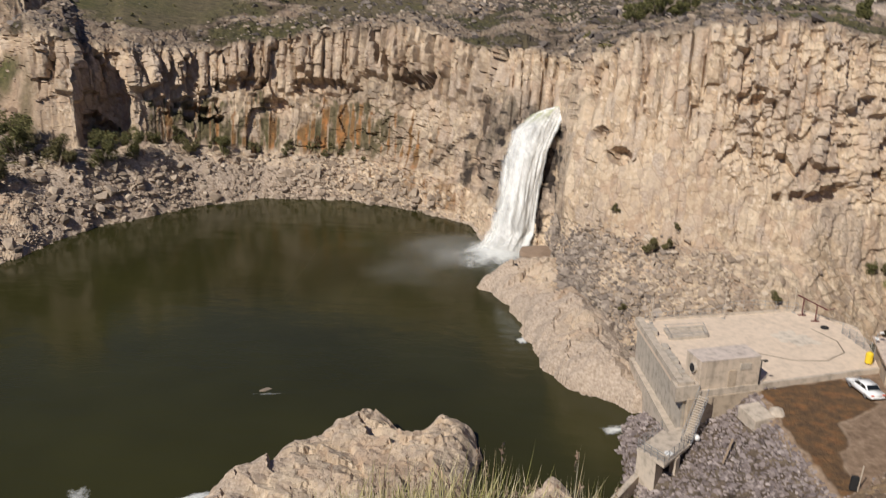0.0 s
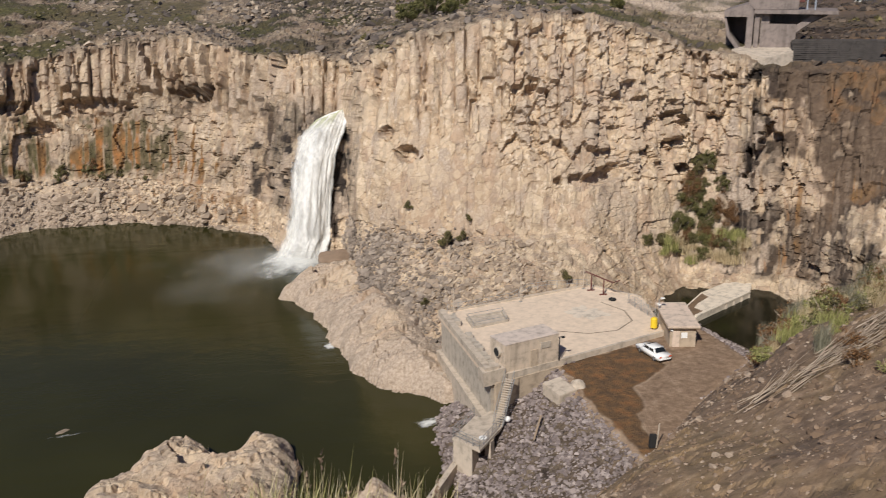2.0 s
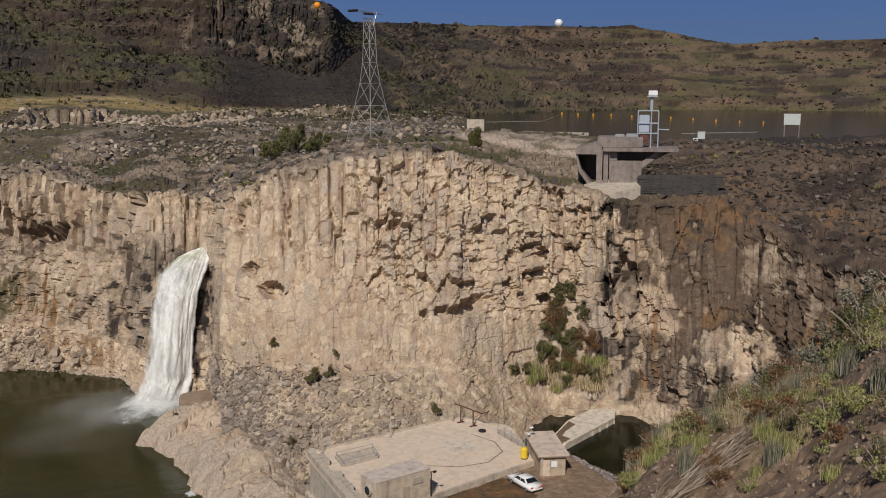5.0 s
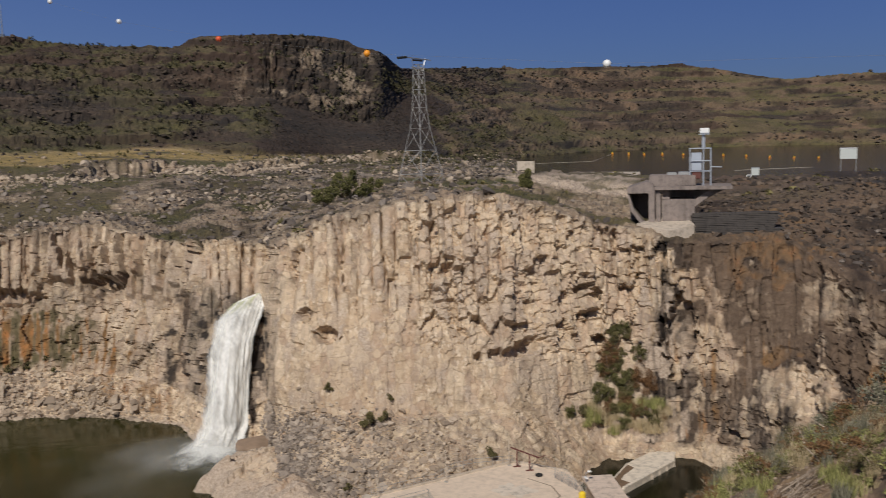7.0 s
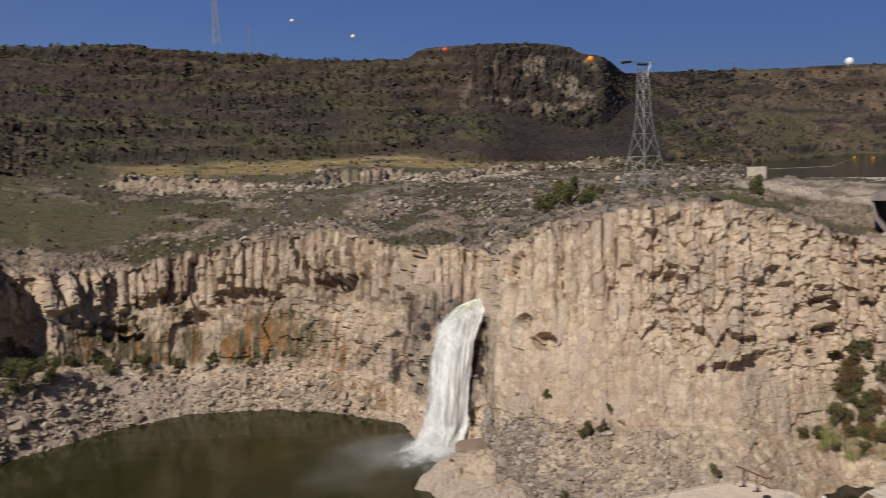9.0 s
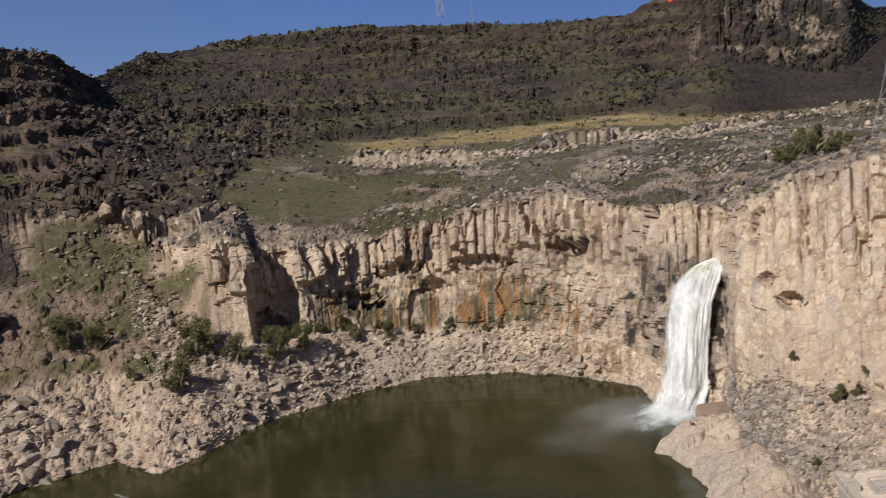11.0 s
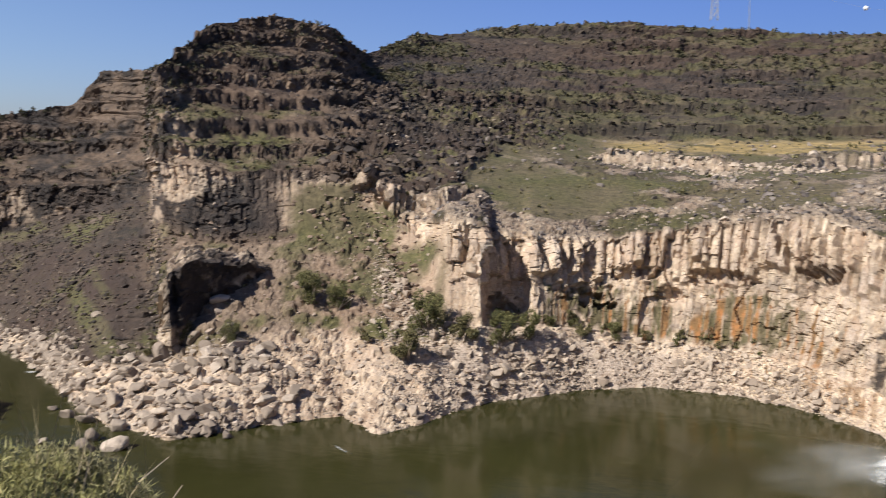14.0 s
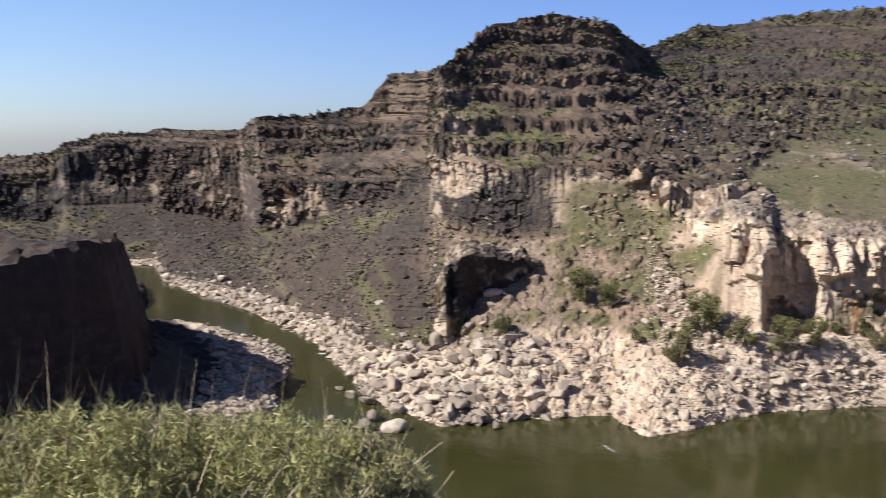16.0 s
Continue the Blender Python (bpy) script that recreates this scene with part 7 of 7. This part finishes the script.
def leaves(n, centre, radii, leaf, rng, lumps=7, up=0.0, broad=0.4):
    """Triangles of leaves in a lumpy crown."""
    centre, radii = np.array(centre), np.array(radii)
    lc = rng.normal(0, 1, (lumps, 3))
    lc /= np.linalg.norm(lc, axis=1, keepdims=True)
    lc = lc * (rng.uniform(0.3, 0.75, (lumps, 1)) if lumps < 10 else rng.uniform(0.2, 1.0, (lumps, 1)))
    k = rng.integers(lumps, size=n)
    d = rng.normal(0, 1, (n, 3))
    d /= np.linalg.norm(d, axis=1, keepdims=True)
    p = (lc[k] + d * rng.uniform(0.25, 0.55, (n, 1)) * (rng.uniform(0.6, 1.1, (lumps, 1)) if lumps < 10 else rng.uniform(0.25, 0.9, (lumps, 1)))[k]) * radii + centre
    e1 = rng.normal(0, 1, (n, 3))
    e1[:, 2] += up
    e1 /= np.linalg.norm(e1, axis=1, keepdims=True)
    e2 = np.cross(e1, rng.normal(0, 1, (n, 3)))
    e2 /= np.linalg.norm(e2, axis=1, keepdims=True)
    s = leaf * rng.uniform(0.6, 1.4, (n, 1))
    v = np.stack([p - e2 * s * broad, p + e2 * s * broad, p + e1 * s], 1).reshape(-1, 3)
    return v, np.arange(3 * n).reshape(-1, 3)


def stems_mesh(tips, root_spread, r, rng):
    bm = bmesh.new()
    for t in tips:
        a = Vector((rng.uniform(-root_spread, root_spread), rng.uniform(-root_spread, root_spread), -0.15))
        m_ = a.lerp(Vector(t), 0.5) + Vector((rng.uniform(-0.1, 0.1), rng.uniform(-0.1, 0.1), 0.1)) * Vector(t).length * 0.5
        beam(a, m_, r, 4, bm, r * 0.7)
        beam(m_, t, r * 0.7, 4, bm, r * 0.25)
    return bm


def bush(label, m, size, n, leaf, material, seed, group="", tall=1.0, category="bush"):
    rng = np.random.default_rng(seed)
    b = thing("bush", label, category, m, group)
    v, t = leaves(n, (0, 0, size * 0.55 * tall), (size * 0.62, size * 0.62, size * 0.62 * tall), leaf, rng, 15)
    v[:, 2] = np.maximum(v[:, 2], 0.02)
    f_ = new("foliage", soup("foliage", v, t, material))
    f_.parent = b
    tips = [(rng.normal(0, size * 0.3), rng.normal(0, size * 0.3), size * rng.uniform(0.5, 1.0) * tall) for _ in range(9)]
    tagged(part("stem", stems_mesh(tips, size * 0.06, 0.03 * size, rng), TWIG, b), kind="stuff")
    return b


def ground_at(x, y):
    k = np.argmin((ALL_P[:, 0] - x) ** 2 + (ALL_P[:, 1] - y) ** 2)
    return float(ALL_P[k, 2])


ALL_P = P[::2, ::2].reshape(-1, 3)
LOW_P = P[:330, ::2].reshape(-1, 3)
LOW_AZ = np.arctan2(LOW_P[:, 0], LOW_P[:, 1])
LOW_EL = (LOW_P[:, 2] - 52) / np.hypot(LOW_P[:, 0], LOW_P[:, 1])


def perch(x, y, z):
    """The place on the far side's ground towards this one."""
    k = np.argmin((LOW_AZ - math.atan2(x, y)) ** 2 + (LOW_EL - (z - 52) / math.hypot(x, y)) ** 2)
    return tuple(float(c) for c in LOW_P[k])


protos = [bush("olive-green riverside bush among the talus", pose(*perch(-124.2, 143.8, 11.0)), 3.4, 6500, 0.17, LEAF_JUNIPER, 61, "bushes on the talus", 1.2),
          bush("olive bush with dry twigs among the talus", pose(*perch(-132.4, 130.7, 10.0)), 3.0, 6000, 0.17, LEAF_OLIVE, 62, "bushes on the talus", 1.1),
          bush("rust-brown dry bush at the cliff foot", pose(*perch(56.1, 127.6, 16.6)), 3.6, 6500, 0.17, LEAF_RUST, 63, "bushes at the cliff foot", 1.2)]
SPOTS = [(0, -118.1, 161.4, 17.0, 1.0), (0, -112.7, 165.2, 15.8, 0.8), (1, -92.2, 159.2, 8.0, 1.2), (0, -92.8, 168.1, 12.5, 1.2), (1, -85.7, 169.6, 10.4, 1.1),
         (0, -79.7, 175.8, 9.6, 1.0), (1, -102.6, 159.9, 10.0, 0.6), (1, -130.9, 137.8, 12.0, 0.9), (0, -75.0, 180.0, 10.0, 0.9), (1, -66.0, 186.0, 9.8, 0.7), (0, -60, 190, 9.5, 0.6),
         (0, 56.8, 125.0, 14.0, 1.6), (2, 60.3, 126.6, 14.6, 1.2), (1, 53.0, 124.6, 9.6, 1.2), (0, 57.1, 123.0, 9.0, 1.1), (1, 61.6, 123.6, 9.4, 1.4), (1, 58.6, 127.4, 12.5, 1.4), (1, 59.5, 124, 10.5, 1.4), (0, 54.6, 127, 12.5, 1.4),
         (0, 56.8, 128.0, 17.5, 1.2), (0, 55.0, 126.5, 15.5, 1.5), (2, 62.5, 127.0, 13.0, 1.5), (1, 55.5, 124.0, 11.0, 1.4), (1, 20.5, 130.4, 11.0, 0.7), (1, 24.4, 133.8, 13.6, 0.35), (1, 15.6, 138.6, 14.6, 0.4), (1, 35.7, 119.8, 8.2, 0.5), (1, 15.8, 121.0, 5.6, 0.35), (1, 23, 131, 11.5, 0.5)]
for i, (kind_, x, y, z, s) in enumerate(SPOTS):
    s = s * 1.4 if i < 11 else (s * 0.5 if 11 <= i < 23 else s)
    copy_thing(protos[kind_], pose(*perch(x, y, z), 0, 0, random.uniform(0, 360)) @ Matrix.Scale(s, 4))
# growth hanging about the seep, thickest at its foot
rng = np.random.default_rng(67)
for i in range(46):
    up_ = rng.uniform(0, 1) ** 1.7
    az, el = 24.6 + rng.normal(0, 1.25) * (1 - 0.55 * up_), -17.0 + 5.2 * up_
    copy_thing(protos[int(rng.choice([0, 1, 1, 2]))], pose(*perch(140 * math.sin(radians(az)), 140 * math.cos(radians(az)), 52 + 140 * math.tan(radians(el))), 0, 0, rng.uniform(0, 360)) @ Matrix.Scale(float(rng.uniform(0.25, 0.6)), 4))
foot_v = np.argmin(abs(V[:, 0] - 2.03))
rng = np.random.default_rng(66)
for az in np.linspace(-25, -8.5, 30):
    k = np.argmin(abs(at - az - rng.uniform(-0.9, 0.9)))
    x, y, z = P[foot_v + int(rng.integers(-16, 14)), k]
    copy_thing(protos[int(rng.choice([1, 1, 1, 2, 0]))], pose(float(x), float(y), float(z) - 0.3, 0, 0, rng.uniform(0, 360)) @ Matrix.Scale(float(rng.uniform(0.2, 0.8) ** 1.3), 4))
for x, y, z, s, sd in ((22.4, 189.5, 35.2, 4.4, 71), (27.2, 193.1, 36.4, 5.4, 72), (30.6, 192.6, 35.6, 3.8, 73), (32.9, 197.3, 36.4, 3.6, 74), (28.7, 223.2, 38.5, 3.0, 75), (61.5, 179.8, 37.2, 3.0, 76)):
    bush("olive-green juniper bush on the bench", pose(x, y, ground_at(x, y) - 0.2), s, 7000, 0.26, LEAF_JUNIPER, sd, "junipers on the bench", 0.8 + 0.3 * (sd % 2 == 0))

# low scrub on the bench, terraces and scree, too many to count
scrub_shapes = []
rng = np.random.default_rng(81)
for k in range(8):
    scrub_shapes.append(leaves(13, (0, 0, 0.35), (0.75, 0.75, 0.5), 0.62, rng, 4))
pl, rng = pick(shelf * (1.2 - rocky) * 1.2 + 0.8 * grassy * band(1.2, 3, 0.1) + 0.2 * left_scree * band(1.2, 2, 0.1), 1500, 82)
scatter("scrub", scrub_shapes, pl, power_sizes(rng, len(pl), 0.35, 1.7), LEAF_OLIVE, "olive sagebrush scrub on the bench and slopes", 83, 0.5, 0.2)
pl, rng = pick(np.clip(upper, 0, 1) * (1 - 0.7 * steep) * (1 - scree_fan) * smooth(-0.1, 0.2, layer_n) * smooth(1.0, 0.6, R / 900), 3600, 84)
scatter("scrub", scrub_shapes, pl, rng.uniform(0.6, 1.7, len(pl)) * np.clip(np.hypot(pl[:, 0], pl[:, 1]) / 330, 0.8, 1.5), LEAF_DARK, "dark scrub on the terraced slopes", 85, 0.5, 0.2)


pl, rng = pick(band(1.0, 2.1, 0.1) * smooth(-30, -34, AZ) * smooth(-0.05, 0.2, g_mid), 600, 86)
scatter("scrub", scrub_shapes, pl, rng.uniform(0.4, 1.1, len(pl)), LEAF_OLIVE, "olive grass and brush on the scree slope", 87, 0.5, 0.2)


def blades(n, spread, high, width, rng, lean=0.35):
    """Upright blades of grass, two triangles each, in a clump."""
    root = rng.normal(0, 1, (n, 2)) * spread
    hgt = high * rng.uniform(0.55, 1.1, n)
    dirn_ = rng.uniform(0, 6.28, n)
    off_ = np.stack([np.cos(dirn_), np.sin(dirn_)], -1) * (rng.uniform(0.0, lean, n) * hgt)[:, None]
    side = np.stack([-np.sin(dirn_ + 1.0), np.cos(dirn_ + 1.0)], -1) * width
    r3 = lambda xy, z: np.concatenate([xy, z[:, None]], 1)
    zero = np.full(n, -0.05)
    a, b_ = r3(root - side, zero), r3(root + side, zero)
    c, d_ = r3(root + off_ * 0.35 - side * 0.8, hgt * 0.6), r3(root + off_ * 0.35 + side * 0.8, hgt * 0.6)
    e = r3(root + off_, hgt)
    v = np.stack([a, b_, c, d_, e], 1).reshape(-1, 3)
    i = 5 * np.arange(n)[:, None]
    t = np.concatenate([i + [0, 1, 3], i + [0, 3, 2], i + [2, 3, 4]])
    return v, t


def grass(name, label, m, n, spread, high, width, material, seed, group, heads=0):
    rng = np.random.default_rng(seed)
    g = thing(name, label, "grass", m, group)
    v, t = blades(n, spread, high, width, rng)
    o = new("blade", soup("blade", v, t, material))
    o.parent = g
    tagged(o, kind="stuff")
    if heads:
        tips = v.reshape(-1, 5, 3)[:heads, 4]
        hv, ht = [], []
        for q, p in enumerate(tips):
            a, b_ = leaves(16, p - np.array([0, 0, 0.04]), (0.007, 0.007, 0.05), 0.013, rng, 4, 1.5, 0.25)
            hv.append(a)
            ht.append(b_ + 48 * q)
        o = new("seed_head", soup("seed_head", np.concatenate(hv), np.concatenate(ht), HEAD_BROWN))
        o.parent = g
        tagged(o, kind="stuff")
    return g


# grass at the edge of the overlook
rng = np.random.default_rng(91)
GRASS_STRAW = leaf_material("sunlit_straw", (0.33, 0.26, 0.13), (0.55, 0.46, 0.26), (0.74, 0.65, 0.44))
GRASS_GREEN = leaf_material("fresh_grass", (0.20, 0.20, 0.06), (0.36, 0.34, 0.11), (0.54, 0.49, 0.20))
HEAD_BROWN = leaf_material("brown_seed_heads", (0.16, 0.10, 0.065), (0.27, 0.185, 0.125), (0.42, 0.32, 0.23))
for i in range(52):
    az = -18 + 26.5 * i / 51 + rng.uniform(-0.3, 0.3)
    r = rng.uniform(2.3, 2.75)
    el_tip = float(np.interp(az, [-17, -13.7, -9.4, -7.4, -2.8, -1.2, 0.7, 2.7, 5.7, 7.3, 8.6], [-33, -32.2, -31.5, -31.0, -30.4, -30.2, -30.6, -32.3, -30.6, -31.2, -32.6])) - rng.uniform(0.3, 2.2)
    high = 52 - r * math.tan(radians(-el_tip)) - 50.0
    green = (az < -2.0 and i % 2 == 0) or i % 5 == 1
    grass("grass_clump", "green and yellow grass clump at the overlook edge" if green else "dry straw-coloured grass clump at the overlook edge",
          pose(r * math.sin(radians(az)), r * math.cos(radians(az)), 50.0, 0, 0, 40 * i), 120, 0.06, max(high, 0.12), 0.0032, GRASS_GREEN if green else GRASS_STRAW, 100 + i, "grass at the overlook edge", 0 if green else 12)

# rabbitbrush at the left of the overlook
BRUSH = ((-74, 4.2, 1.5, -12.0), (-68.3, 4.3, 1.3, -12.4), (-65, 3.9, 1.3, -13.6), (-61.8, 4.4, 1.4, -13.4), (-58, 4.0, 1.3, -13.9), (-55, 4.5, 1.3, -14.3),
         (-52.2, 4.5, 1.1, -16.0), (-49.6, 4.7, 0.9, -18.0), (-69, 3.2, 1.2, -18), (-62, 3.2, 1.2, -20), (-56, 3.4, 1.1, -20.5), (-51.5, 3.8, 0.8, -22))
for i, (az, r, size_, el_top) in enumerate(BRUSH):
    rng = np.random.default_rng(130 + i)
    top = 52 - r * math.tan(radians(-el_top))
    root = top - size_
    b = thing("rabbitbrush", "yellow-green rabbitbrush growing below the overlook", "bush", pose(r * math.sin(radians(az)), r * math.cos(radians(az)), root), "rabbitbrush at the overlook")
    # feathery tufts of upright shoots, over inner leaves coloured dark for shade
    fv, ft, count = [], [], 0
    for q in range(95):
        d_ = rng.normal(0, 1, 3)
        d_ /= np.linalg.norm(d_)
        d_[2] = abs(d_[2])
        at_ = np.array([0, 0, 0.36]) * size_ + d_ * np.array([0.52, 0.52, 0.46]) * size_ * rng.uniform(0.75, 1.0)
        v, t = leaves(330, at_, (0.12, 0.12, 0.15), 0.044, rng, 6, 1.2, 0.06)
        fv.append(v)
        ft.append(t + count)
        count += len(v)
    o = new("foliage", soup("foliage", np.concatenate(fv), np.concatenate(ft), LEAF_BRUSH if i % 3 else LEAF_BRUSH_GREY))
    o.parent = b
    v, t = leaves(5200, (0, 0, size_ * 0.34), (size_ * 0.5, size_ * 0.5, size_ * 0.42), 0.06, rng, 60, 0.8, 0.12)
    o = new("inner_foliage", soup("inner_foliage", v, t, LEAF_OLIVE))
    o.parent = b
    tagged(o, "olive inner foliage coloured dark for the shade inside")
    v2, t2 = blades(60, size_ * 0.2, size_ * 0.98, 0.0035, rng, 0.45)
    o = new("shoot", soup("shoot", v2, t2, LEAF_DRY))
    o.parent = b
    tagged(o, kind="stuff")
    tips = [(rng.normal(0, size_ * 0.3), rng.normal(0, size_ * 0.3), size_ * rng.uniform(0.35, 0.8)) for _ in range(26)]
    tagged(part("stem", stems_mesh(tips, 0.05, 0.012, rng), TWIG, b), kind="stuff")

# sage, grass and dead branches on the hillside
flat_s = S.reshape(-1, 3)


def slope_at(az, r):
    x, y = r * math.sin(radians(az)), r * math.cos(radians(az))
    k = np.argmin((flat_s[:, 0] - x) ** 2 + (flat_s[:, 1] - y) ** 2)
    return x, y, float(flat_s[k, 2])


for i, (az, r, size_, what) in enumerate(((33.2, 88, 3.0, "sage"), (35.6, 86, 3.2, "green"), (36.8, 84, 2.4, "green"), (34.6, 96, 3.0, "olive"), (38.6, 80, 3.4, "sage"), (40.2, 88, 3.6, "green"), (41.4, 84, 4.0, "green"),
                                            (42.6, 88, 4.2, "olive"), (37.6, 98, 3.4, "dry"), (38.8, 100, 3.6, "dry"), (36.2, 104, 3.0, "olive"), (32.2, 104, 2.4, "olive"), (30.8, 92, 1.8, "sage"),
                                            (28.8, 82, 1.2, "green"), (40.9, 62, 2.0, "sage"), (37.0, 60, 1.4, "olive"), (35.0, 110, 3.2, "dry"), (40.0, 104, 4.0, "olive"), (43.5, 70, 2.6, "sage"))):
    x, y, z = slope_at(az, r)
    if what in ("green", "olive"):
        bush("green hillside bush in fresh leaf" if what == "green" else "olive hillside scrub bush", pose(x, y, z - 0.2), size_, 700, 0.16, LEAF_YELLOW if what == "green" and i % 2 else (LEAF_GREEN if what == "green" else LEAF_OLIVE), 160 + i, "bushes on the hillside", 0.75)
    else:
        grass("sagebrush", "grey leafless sagebrush on the hillside" if what == "sage" else "tall dry grass on the hillside", pose(x, y, z - 0.1), 260, size_ * 0.16, size_ * 0.9, 0.02, LEAF_SAGE if what == "sage" else LEAF_DRY, 160 + i, "sagebrush on the hillside")

def heap_pose(rng):
    """A place in the long heap of cut branches, with a turn along it."""
    az, r = 28.3 + 6.9 * rng.uniform(0, 1) ** 0.8, rng.normal(0, 0.8)
    x, y, z = slope_at(az, float(np.interp(az, [28.6, 30.5, 32.4, 35.5], [51.5, 51.9, 53.2, 55.2])) + r)
    return pose(x, y, z + rng.uniform(0.05, 0.4), rng.uniform(-8, 8), -28 + rng.uniform(-9, 9), rng.uniform(-24, 22))


for i in range(16):
    rng = np.random.default_rng(190 + i)
    br = thing("dead_branch", "bleached grey dead branch in a heap on the hillside", "branch", heap_pose(rng), "dead branches on the hillside")
    bm = bmesh.new()
    for k in range(4):
        a = Vector((rng.uniform(-1.4, -0.4), rng.uniform(-0.3, 0.3), 0.05))
        m_ = a + Vector((rng.uniform(1.2, 2.2), rng.uniform(-0.25, 0.25), rng.uniform(0, 0.15)))
        beam(a, m_, 0.024, 5, bm, 0.017)
        beam(m_, m_ + Vector((rng.uniform(0.8, 1.6), rng.uniform(-0.4, 0.4), rng.uniform(-0.1, 0.2))), 0.017, 5, bm, 0.006)
    tagged(part("twig", bm, TWIG, br), kind="stuff")

# more low growth along the crest of the hillside
sprigs = [bush("olive scrub on the hillside crest", pose(*slope_at(33.8, 92)), 1.6, 900, 0.10, LEAF_OLIVE, 301, "scrub on the hillside", 0.8),
          bush("fresh green scrub on the hillside crest", pose(*slope_at(35.2, 93)), 1.5, 900, 0.10, LEAF_YELLOW, 302, "scrub on the hillside", 0.7),
          bush("rusty dry scrub on the hillside crest", pose(*slope_at(37.1, 96)), 1.6, 900, 0.10, LEAF_RUST, 303, "scrub on the hillside", 0.8),
          grass("grass_tuft", "dry grass tuft on the hillside", pose(*slope_at(36.4, 90)), 160, 0.22, 1.3, 0.016, LEAF_DRY, 304, "grass on the hillside"),
          grass("grass_tuft", "green grass tuft on the hillside", pose(*slope_at(36.0, 82)), 160, 0.3, 0.9, 0.016, LEAF_YELLOW, 305, "grass on the hillside"),
          grass("sagebrush", "grey leafless sagebrush on the hillside", pose(*slope_at(38.2, 86)), 220, 0.22, 1.7, 0.018, LEAF_SAGE, 306, "sagebrush on the hillside")]
rng = np.random.default_rng(310)
for i in range(230):
    az = rng.uniform(28.5, 43.5)
    lo = float(np.interp(az, [28, 31, 35, 40, 44], [62, 57, 50, 45, 40]))
    hi = float(np.interp(az, [28, 31, 35, 40, 44], [98, 112, 104, 92, 84]))
    r = hi - (hi - lo) * rng.uniform(0, 1) ** 1.3
    x, y, z = slope_at(az, r)
    copy_thing(sprigs[int(rng.integers(6))], pose(x, y, z - 0.1, 0, 0, rng.uniform(0, 360)) @ Matrix.Scale(rng.uniform(0.55, 1.5) * (0.6 + r / 150), 4))
branch = [o for o in scene.objects if o.name.startswith("dead_branch")]
for i in range(14):
    copy_thing(branch[i % len(branch)], heap_pose(rng))
# tall shrubs along the crest
tall = [bush("tall tan leafless shrub on the hillside crest", pose(*slope_at(39.6, 104)), 4.4, 2600, 0.22, LEAF_SAGE, 331, "shrubs on the hillside crest", 1.1),
        bush("tall rust-brown shrub on the hillside crest", pose(*slope_at(37.4, 106)), 3.8, 2400, 0.20, LEAF_RUST, 332, "shrubs on the hillside crest", 1.0),
        bush("leafy green shrub on the hillside crest", pose(*slope_at(41.2, 102)), 3.6, 2600, 0.20, LEAF_GREEN, 333, "shrubs on the hillside crest", 0.9)]
for i in range(20):
    az = rng.uniform(36.0, 43.8)
    x, y, z = slope_at(az, rng.uniform(96, 108))
    copy_thing(tall[i % 3], pose(x, y, z - 0.3, 0, 0, rng.uniform(0, 360)) @ Matrix.Scale(rng.uniform(0.6, 1.15), 4))
# reeds and dry grass at the seep under the cliff
reeds = [grass("reed_clump", "dry tan reeds at the seep below the cliff", pose(*perch(60.0, 122.6, 8.8)), 260, 0.5, 1.7, 0.03, LEAF_DRY, 321, "reeds at the seep"),
         grass("reed_clump", "green reeds at the seep below the cliff", pose(*perch(55.0, 122.6, 9.0)), 260, 0.5, 1.5, 0.03, LEAF_YELLOW, 322, "reeds at the seep")]
for i in range(22):
    az, el = rng.uniform(22.2, 27.6), rng.uniform(-17.6, -16.0)
    copy_thing(reeds[int(i % 3 == 0)], pose(*perch(140 * math.sin(radians(az)), 140 * math.cos(radians(az)), 52 + 140 * math.tan(radians(el))), 0, 0, rng.uniform(0, 360)) @ Matrix.Scale(rng.uniform(0.7, 1.4), 4))
